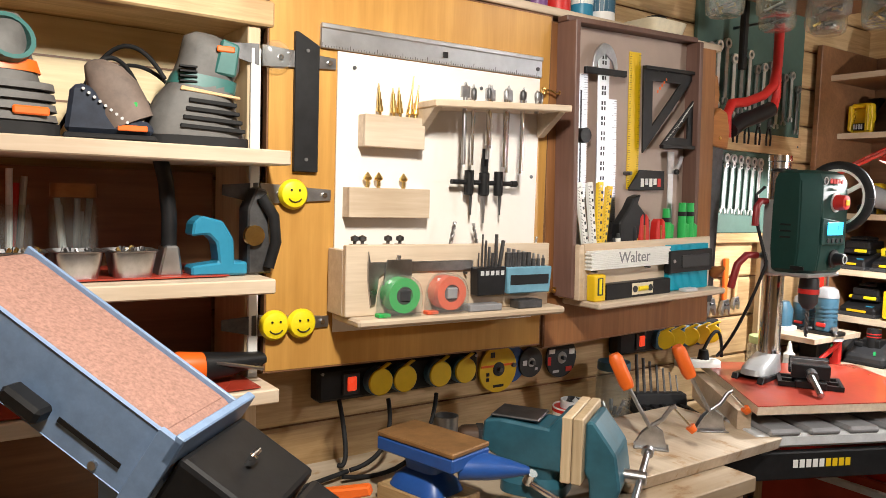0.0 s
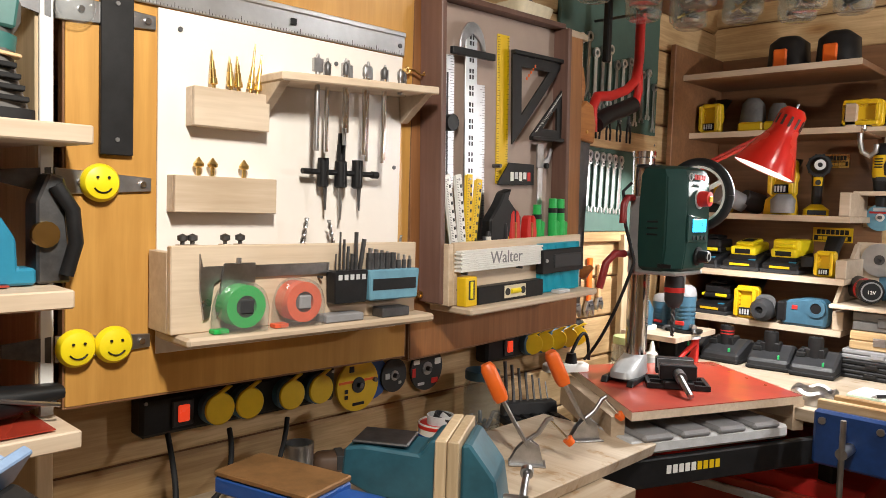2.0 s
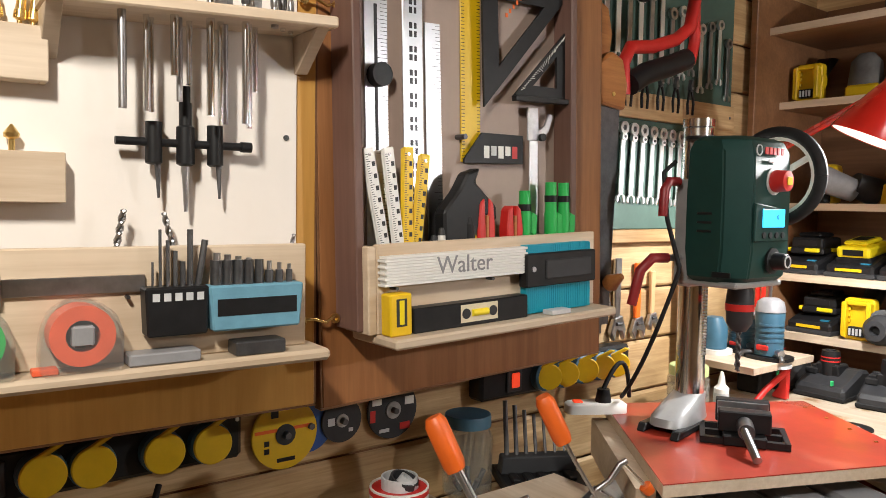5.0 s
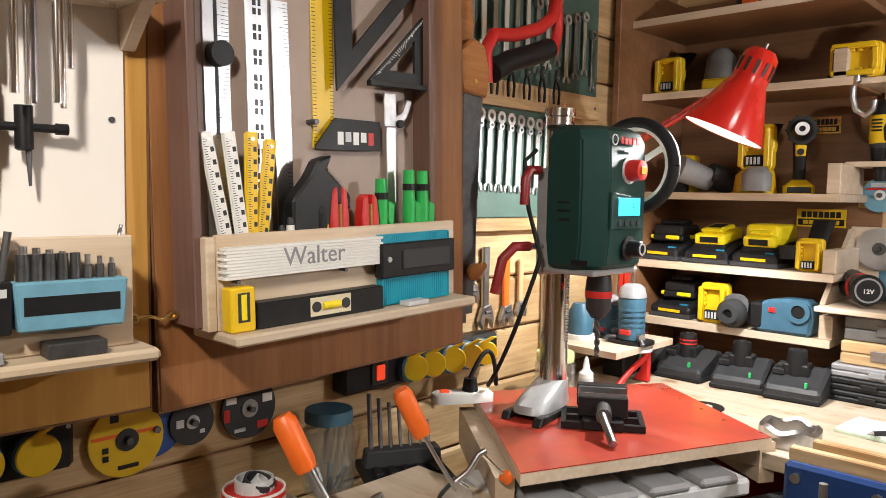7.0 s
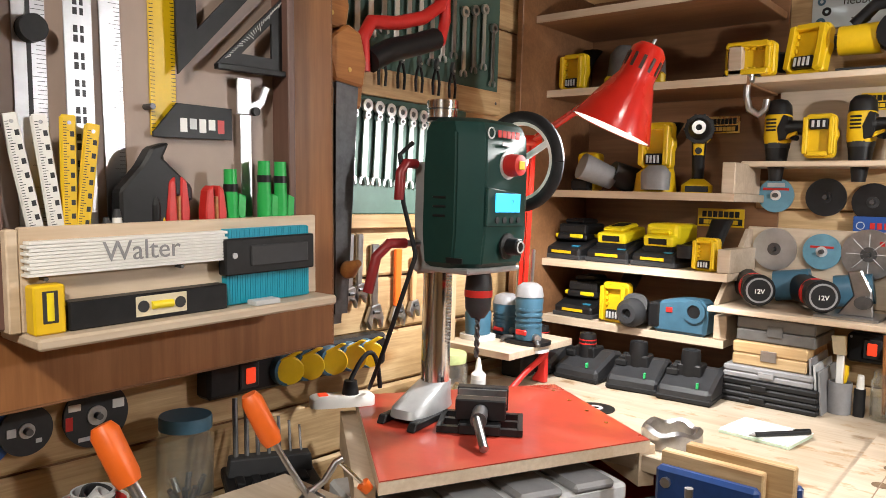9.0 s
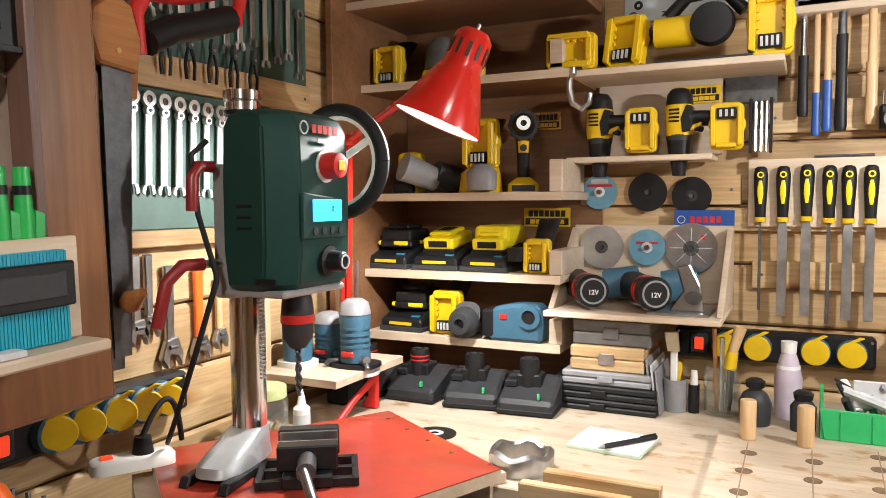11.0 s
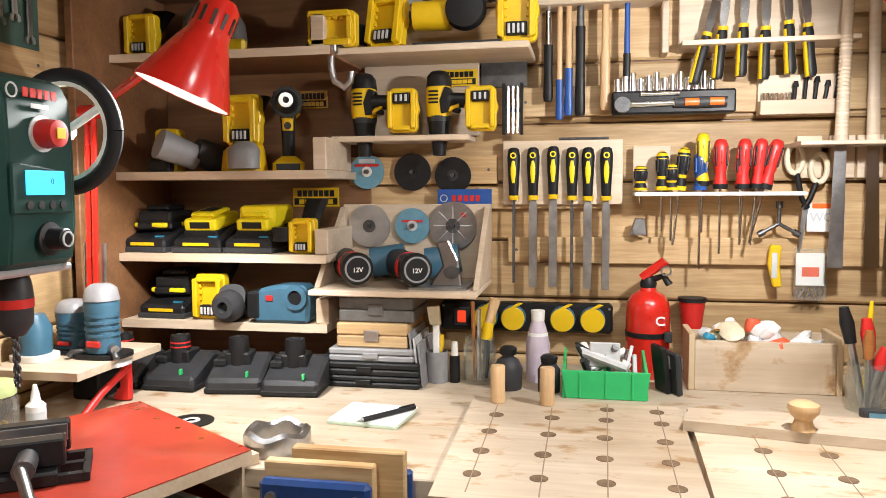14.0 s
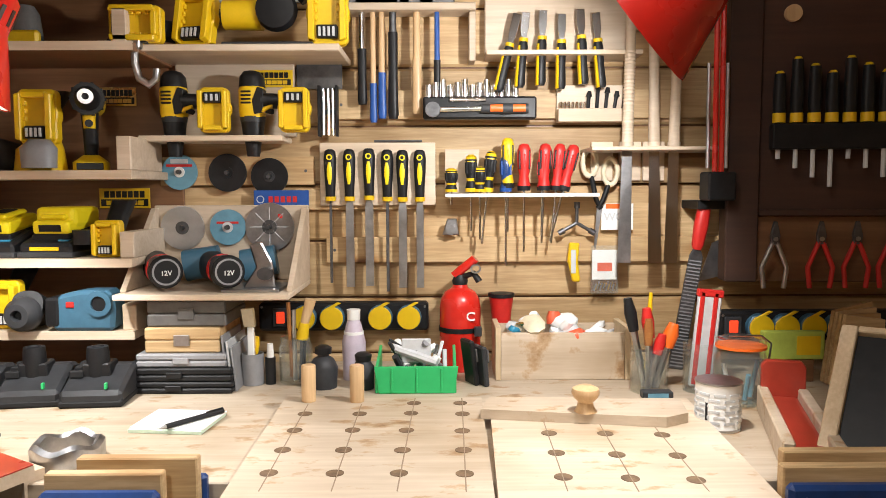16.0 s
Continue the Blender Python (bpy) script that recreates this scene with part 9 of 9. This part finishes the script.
# router shelf in the corner with its red bracket
rsf = thing("router_shelf", B(-1.308, 2.335, 1.006), "pale plywood corner shelf on a red bracket", "shelf", "wall shelves")
prism_part("board", rsf, BIRCH, [(0.0, 0.0), (0.195, 0.0), (0.195, 0.016), (0.0, 0.016)], -0.26, 0.0, 0.001)
box_part("upright", rsf, PINE_V, 0.0, -0.262, -0.08, 0.02, -0.23, 0.30, 0.002)
prism_part("bracket", rsf, RED, [(0.165, -0.001), (0.185, -0.001), (0.185, -0.078), (0.15, -0.078), (0.15, -0.07), (0.165, -0.05)], -0.10, -0.085, 0.002)
tube_part("bracket_arm", rsf, RED, [(0.18, -0.09, -0.012), (0.175, -0.17, -0.045), (0.17, -0.22, -0.078)], 0.007, 8)
for x, y, h, lab in ((0.07, -0.10, 0.10, "blue palm router with ridged grip on the shelf"), (0.155, -0.13, 0.135, "tall blue trim router with ridged base")):
    t = thing("palm_router", B(-1.308 + x, 2.335 + y, 1.0225), lab, "router", "palm routers")
    loft_part("base_plate", t, BLACK, [(0, 0, 0, 0.052, 0.04), (0.008, 0, 0, 0.052, 0.04)], 20, 3)
    bm = bmesh.new()
    ring(bm, 0.035, 0.05, -0.016, -0.009, 26, pose(0, 0, 0, 90, 0, 0) @ pose(0, 0, 0, 0, 0, 0))
    part("clear_ring", bm, LGREY, t)
    loft_part("body", t, TEALBLUE, [(0.01, 0, 0, 0.030, 0.030), (h * 0.45, 0, 0, 0.028, 0.028), (h * 0.75, 0, 0, 0.031, 0.031), (h * 0.95, 0, 0, 0.026, 0.026), (h, 0, 0, 0.015, 0.015)], 18, 2.4)
    for k in range(4):
        rod_part("grip_ridge", t, TEALBLUE, (0, 0, h * (0.3 + 0.09 * k)), (0, 0, h * (0.34 + 0.09 * k)), 0.0315, n=20)
    box_part("red_badge", t, RED, -0.014, -0.033, h * 0.16, 0.014, -0.026, h * 0.25, 0.002)
    loft_part("top_cap", t, GREY, [(h * 0.80, 0, 0, 0.0318, 0.0318), (h * 0.97, 0, 0, 0.027, 0.027), (h * 1.03, 0, 0, 0.016, 0.016)], 18, 2.4)
    for q in (-1, 1):
        tube_part("base_foot", t, DSTEEL, [(q * 0.03, -0.02, 0.012), (q * 0.045, -0.03, 0.012), (q * 0.05, -0.034, 0.004)], 0.006, 8)
    rod_part("lock_knob", t, STEEL, (0.032, -0.02, 0.02), (0.046, -0.03, 0.02), 0.008, n=12)
t = thing("palm_router", B(-1.265, 2.16, 1.0225), "dark blue sander with a white base ring", "sander", "palm routers")
loft_part("body", t, TEALBLUE, [(0.012, 0, 0, 0.028, 0.028), (0.06, 0, 0, 0.030, 0.030), (0.085, 0, 0, 0.018, 0.018)], 18, 2.4)
loft_part("base", t, WHITE, [(0, 0, 0, 0.04, 0.035), (0.011, 0, 0, 0.04, 0.035)], 20, 3)

# red arm lamps
def arm_lamp(rim, top, post, knee, label, lit, rr):
    rim, top = Vector(rim), Vector(top)
    t = thing("desk_lamp", Matrix.Translation(Vector(post)), label, "lamp", "arm lamps")
    base = Vector(post)
    ax = (top - rim).normalized()
    m = Matrix.Translation(rim - base) @ ax.to_track_quat("Z", "Y").to_matrix().to_4x4()
    L = (top - rim).length
    lathe_part("shade", t, REDPAINT, [(rr, 0.0), (rr * 0.99, 0.004), (rr * 0.52, L * 0.55), (rr * 0.44, L * 0.62), (rr * 0.42, L * 0.93), (rr * 0.3, L), (0.0, L), (0.0, L - 0.004), (rr * 0.28, L - 0.004), (rr * 0.39, L * 0.92), (rr * 0.41, L * 0.61), (rr * 0.49, L * 0.54), (rr * 0.955, 0.004), (rr, 0.0)], 36, m, "red enamel shade")
    lathe_part("liner", t, WHITE, [(rr * 0.955, 0.001), (rr * 0.94, 0.003), (rr * 0.47, L * 0.53), (rr * 0.40, L * 0.60), (rr * 0.38, L * 0.90), (0.0, L * 0.91)], 36, m, "white enamel lining")
    for i in range(12):
        a = 2 * math.pi * i / 12
        bm = bmesh.new()
        slab(bm, rr * 0.405, -0.003, L * 0.70, rr * 0.445, 0.003, L * 0.86, 0.0, m @ Matrix.Rotation(a, 4, "Z"))
        part("vent_slot", bm, DARKWOOD, t)
    if lit:
        lathe_part("bulb", t, BULB, [(0, 0.03), (0.014, 0.034), (0.024, 0.05), (0.024, 0.06), (0.014, L * 0.5), (0.0, L * 0.52)], 18, m)
    rod_part("switch_stem", t, STEEL, m @ Vector((0, 0, L)), m @ Vector((0, 0, L + 0.014)), 0.003)
    k = Vector(knee) - base
    neck = m @ Vector((0, 0, L * 0.75))
    for s in (-0.007, 0.007):
        rod_part("upper_arm", t, REDPAINT, k + Vector((s, 0, s)), neck + Vector((s, 0, s)), 0.006, n=8)
        rod_part("lower_arm", t, REDPAINT, Vector((s, 0, 0.01)), k + Vector((s, 0, 0)), 0.006, n=8)
    rod_part("knee_joint", t, REDPAINT, k + Vector((-0.02, 0, 0)), k + Vector((0.02, 0, 0)), 0.014)
    for s in (-0.02, 0.02):
        rod_part("spring", t, STEEL, Vector((s, 0.008, 0.02)), Vector((s, 0.008, 0)) + k * 0.5, 0.0045, n=8)
    box_part("clamp", t, BLACK, -0.03, -0.03, -0.05, 0.03, 0.03, 0.012, 0.004)
    return t, m


arm_lamp((-0.897, 2.075, 1.492), (-0.836, 2.106, 1.646), (-1.215, 2.26, 0.977), (-1.20, 2.26, 1.49), "red enamel arm lamp, lit, clamped to the bench", True, 0.080)
arm_lamp((0.125, 2.02, 1.575), (0.27, 1.945, 1.69), (0.44, 2.55, 1.36), (0.437, 2.55, 1.85), "red enamel arm lamp, lit, clamped by the saw shelf", True, 0.105)
cbk = thing("lamp_bracket", B(0.44, 2.6985, 1.31), "black clamp bracket on the end wall", "bracket")
box_part("block", cbk, BLACK, -0.03, -0.118, -0.02, 0.03, 0.0, 0.0, 0.002)

# ---- right side: pen jars, tins and the dark cabinet ----
cup(0.262, 2.42, 0.038, 0.09, GLASS, "glass jar of screwdrivers and red cutters", [(RED, 0.17, 0.010, -0.02, True), (BLACK, 0.19, 0.010, -0.04, True), (RED, 0.12, 0.009, 0.03, True), (ORANGE, 0.14, 0.012, 0.04, True), (YELLOW, 0.2, 0.004, 0.01, False), (ORANGEWOOD, 0.15, 0.008, 0.0, True)], "pen_jar")
box_j = thing("tape_pack", B(0.262, 2.365, 0.9265), "small dark packet beside the jar", "packet")
box_part("packet", box_j, DGREY, -0.03, -0.012, 0, 0.03, 0.012, 0.015, 0.002)
box_part("print", box_j, GREYBLUE, -0.02, -0.0125, 0.003, 0.02, -0.0119, 0.012, 0)
cup(0.368, 2.42, 0.036, 0.10, GLASS, "tall glass holding a red and clear blade pack", (), "tall_glass")
bp = thing("blade_pack", B(0.366, 2.42, 0.934, 0, 5), "long red edged clear pack of saw blades", "pack")
box_part("pack", bp, LGREY, -0.024, -0.006, 0, 0.024, 0.006, 0.19, 0.003)
for x in (-0.021, 0.006):
    box_part("red_edge", bp, RED, x, -0.008, 0.005, x + 0.010, 0.007, 0.195, 0.002)
box_part("top_band", bp, RED, -0.026, -0.008, 0.185, 0.026, 0.008, 0.2, 0.002)
hj = glass_jar(B(0.415, 2.34, 0.9265), 0.05, 0.11, "clip top preserving jar with an orange seal", None, [(GREYBLUE, 0.08), (LGREY, 0.07), (GREYBLUE, 0.06)])
rod_part("seal", hj, ORANGE, (0, 0, 0.106), (0, 0, 0.111), 0.047, n=24)
lathe_part("glass_lid", hj, GLASS, [(0.047, 0.112), (0.046, 0.122), (0.03, 0.128), (0, 0.129)], 24)
tube_part("clip_wire", hj, STEEL, [(0.05, -0.01, 0.08), (0.054, -0.01, 0.115), (0.03, -0.02, 0.132), (-0.03, -0.02, 0.132)], 0.002, 6)
pc = thing("paint_tin", B(0.315, 2.185, 0.9265), "small printed white paint tin", "tin")
lathe_part("tin", pc, WHITE, [(0, 0), (0.038, 0), (0.0385, 0.004), (0.0375, 0.006), (0.0375, 0.078), (0.0385, 0.082), (0.035, 0.083), (0.034, 0.079), (0, 0.079)], 28)
for k in range(6):
    for q in range(9):
        a = 2 * math.pi * (q + 0.35 * (k % 2)) / 9
        bm = bmesh.new()
        slab(bm, -0.0095, -0.0006, 0.014 + k * 0.0095, 0.0095, 0.0008, 0.0185 + k * 0.0095, 0, pose(0.0372 * math.cos(a), 0.0372 * math.sin(a), 0, 0, 0, math.degrees(a) + 90))
        part("print_line", bm, LGREY, pc)
box_part("label_block", pc, BLACK, -0.030, -0.026, 0.02, -0.026, -0.012, 0.05, 0)
for z in (0.002, 0.08):
    rod_part("rim", pc, STEEL, (0, 0, z), (0, 0, z + 0.003), 0.039, n=28)
pj = thing("push_jig", B(0.42, 2.12, 0.9275, -17), "red and wooden push block jig on the bench", "jig")
prism_part("base", pj, REDTABLE, [(-0.028, 0), (0.028, 0), (0.028, 0.03), (-0.028, 0.03)], -0.10, 0.10, 0.002)
for s in (-1, 1):
    box_part("rail", pj, BENCH, s * 0.04 - 0.011, -0.11, 0, s * 0.04 + 0.011, 0.11, 0.045, 0.003)
prism_part("back_plate", pj, REDTABLE, [(-0.045, 0.0), (0.045, 0.0), (0.045, 0.085), (0.035, 0.095), (-0.035, 0.095), (-0.045, 0.085)], 0.101, 0.112, 0.002)
pj.scale = (0.85, 1.5, 1.0)
hsw = thing("rasp", B(0.372, 2.60, 0.9275, 0, 9), "long dark rasp with a bright red handle leaning upright", "rasp")
prism_part("blade", hsw, DSTEEL, [(-0.018, 0.0), (0.018, 0.0), (0.016, 0.26), (0.004, 0.285), (-0.004, 0.285), (-0.014, 0.26)], -0.004, 0.003, 0.0008)
for k in range(32):
    box_part("tooth", hsw, GREY, -0.015, -0.0052, 0.006 + k * 0.0078, 0.0145, -0.0038, 0.0088 + k * 0.0078, 0)
loft_part("handle", hsw, RED, [(0.275, 0, 0, 0.008, 0.008), (0.285, 0, 0, 0.013, 0.012), (0.33, 0, 0, 0.016, 0.014), (0.37, 0, 0, 0.014, 0.013), (0.385, 0, 0, 0.008, 0.008)], 16, 2.4, None, "bright red plastic handle")
frm = thing("metal_square_set", B(0.47, 2.66, 1.12), "grey steel squares and a bracket hanging in the corner", "squares")
prism_part("plate", frm, STEEL, [(-0.03, 0.0), (0.05, 0.02), (0.05, 0.11), (0.0, 0.09)], -0.003, 0, 0.0005)
for i in range(3):
    prism_part("rule", frm, STEEL, [(0.03 + i * 0.016, 0.09), (0.045 + i * 0.016, 0.09), (0.055 + i * 0.014, 0.36), (0.05 + i * 0.014, 0.38)], -0.012 - i * 0.005, -0.009 - i * 0.005, 0.0004)
# dark tool cabinet standing open
dc = thing("tool_cabinet", B(0.50, 2.595, 1.13, -6), "dark stained open tool cabinet hung with drivers", "cabinet")
box_part("back_panel", dc, DARKWOOD, 0.04, -0.02, 0.15, 0.62, 0.0, 0.95, 0.002)
box_part("side_post", dc, DARKWOOD, -0.03, -0.03, 0.0, 0.0395, 0.03, 0.95, 0.003)
box_part("lower_panel", dc, BROWN, 0.04, -0.015, -0.0, 0.62, 0.005, 0.146, 0.002)
box_part("rail", dc, DARKWOOD, 0.04, -0.035, 0.146, 0.62, -0.0, 0.16, 0.002)
rod_part("knob", dc, HANDLEWOOD, (0.10, -0.03, 0.58), (0.10, -0.019, 0.58), 0.018, n=18)
drr = thing("driver_rack", B(0.552, 2.560, 1.464, -6), "black rack of yellow and black drivers in the cabinet", "rack")
box_part("rack", drr, BLACK, 0.0, -0.03, -0.045, 0.33, 0.0, 0.01, 0.003)
for i in range(9):
    x = 0.015 + i * 0.036
    h = 0.115 + 0.015 * ((i * 5) % 3)
    loft_part("handle", drr, BLACK, [(0.012, x, -0.016, 0.011, 0.011), (h * 0.5, x, -0.016, 0.013, 0.012), (h, x, -0.016, 0.011, 0.011)], 12, 2.5)
    rod_part("collar", drr, YELLOW, (x, -0.016, 0.012), (x, -0.016, 0.032), 0.0135, n=12)
    rod_part("top_mark", drr, YELLOW, (x, -0.016, h), (x, -0.016, h + 0.006), 0.010, 0.006, 12)
    rod_part("shaft", drr, LGREY, (x, -0.016, -0.045 - 0.02 * (i % 4) - 0.02), (x, -0.016, -0.04), 0.005, n=8)
for i in range(4):
    pl = pliers(B((0.562, 0.662, 0.740, 0.815)[i], 2.54, 1.215, -6), 1.3, RED if i else STEEL, "red handled pliers hanging in the cabinet" if i else "steel keys hanging in the cabinet", "cabinet pliers", 1.0)
bf = thing("black_board_frame", B(0.392, 2.0, 0.9275, -38), "pale wood framed black board leaning on the bench", "board")
SLB = Matrix.Rotation(radians(-46), 4, "X")
for x0, z0, x1, z1 in ((0.0, 0.0, 0.024, 0.25), (0.0245, 0.238, 0.24, 0.25)):
    bm = bmesh.new()
    slab(bm, x0, -0.02, z0, x1, 0.0, z1, 0.002, SLB)
    part("frame_bar", bm, PINE_V, bf)
bm = bmesh.new()
slab(bm, 0.0245, -0.008, 0.0, 0.24, -0.002, 0.2375, 0.0, SLB)
part("black_panel", bm, BLACK, bf)
wf = thing("jig_stack", B(0.64, 2.45, 0.93), "stack of saw toothed pale wooden jigs", "jig")
for i in range(4):
    prism_part("jig", wf, PINE, [(0, 0), (0.10, 0.02), (0.10, 0.14 + 0.01 * i), (0.02, 0.15)], -0.03 + i * 0.016, -0.018 + i * 0.016, 0.001)
gp = thing("green_card", B(0.52, 2.50, 0.975), "bright yellow green printed packet", "packet")
box_part("packet", gp, solid("lime_card", (0.42, 0.50, 0.08), 0.6), 0.0, -0.02, 0.0, 0.13, 0.0, 0.06, 0.002)
box_part("print", gp, YELLOW, 0.07, -0.021, 0.01, 0.12, -0.0195, 0.05, 0)
box_part("stand", gp, BROWN, 0.02, -0.018, -0.0485, 0.11, -0.002, -0.0005, 0.002)

# jars hung by their lids under a board
jb = thing("jar_board", B(-0.86, 1.60, 1.905), "brown board with jars hung beneath it", "board")
box_part("board", jb, BROWN, -0.28, -0.30, 0.0, 0.46, 0.42, 0.02, 0.002)
for x, y in ((-0.2, -0.2), (0.4, 0.3), (-0.2, 0.35), (0.4, -0.2)):
    rod_part("hanger", jb, DSTEEL, (x, y, 0.02), (x, y, 0.285), 0.006, n=8)
random.seed(8)
JARGLASS = clear("thick_jar_glass", (0.93, 0.95, 0.93), 0.06, 0.10)
for i in range(4):
    for j in range(5):
        x, y = -0.99 + i * 0.122 + 0.05 * (j % 2) + random.uniform(-0.008, 0.008), 1.40 + j * 0.102 + random.uniform(-0.006, 0.006)
        t = thing("hanging_jar", B(x, y, 1.80 + random.uniform(-0.008, 0.012)), "clear glass jar hung by its lid under the board", "jar", "hanging jars")
        lathe_part("glass", t, JARGLASS, [(0, 0.004), (0.030, 0.0), (0.038, 0.006), (0.040, 0.02), (0.040, 0.07), (0.033, 0.082), (0.033, 0.094), (0.030, 0.094), (0.036, 0.068), (0.036, 0.02), (0.028, 0.006), (0, 0.008)], 24)
        lathe_part("lid", t, STEEL, [(0, 0.096), (0.035, 0.096), (0.035, 0.084), (0.033, 0.084)], 24)
        for k in range(6):
            a = random.uniform(0, 6.28)
            rod_part("screw", t, random.choice((STEEL, DSTEEL, BRASS)), (0.024 * math.cos(a), 0.024 * math.sin(a), 0.012), (0.02 * math.cos(a + 2), 0.02 * math.sin(a + 2), 0.022 + 0.01 * random.random()), 0.003, n=6)
for x in (-1.0, -0.86):
    t = thing("orange_case", B(x, 2.50, 1.8168), "orange and black tool bag on the top shelf", "bag", "top shelf bags")
    loft_part("bag", t, BLACK, [(0, 0, 0, 0.06, 0.05), (0.08, 0, 0, 0.055, 0.045), (0.10, 0, 0, 0.03, 0.03)], 16, 3)
    box_part("flap", t, ORANGE, -0.03, -0.054, 0.0, 0.01, -0.044, 0.06, 0.004)
# red drawer unit under the table
ru2 = thing("drawer_unit", B(-0.80, 2.0, 0.0), "red metal drawer unit under the corner bench", "cabinet")
box_part("body", ru2, RED, -0.42, 0.02, 0.02, 0.2, 0.5, 0.74, 0.004)
box_part("drawer", ru2, REDTABLE, -0.40, -0.002, 0.50, 0.18, 0.019, 0.70, 0.003)
box_part("handle", ru2, LGREY, -0.25, -0.015, 0.66, 0.05, -0.002, 0.68, 0.003)
for x in (-0.38, 0.16):
    box_part("foot", ru2, BLACK, x - 0.03, 0.04, 0.0, x + 0.03, 0.48, 0.02, 0.002)
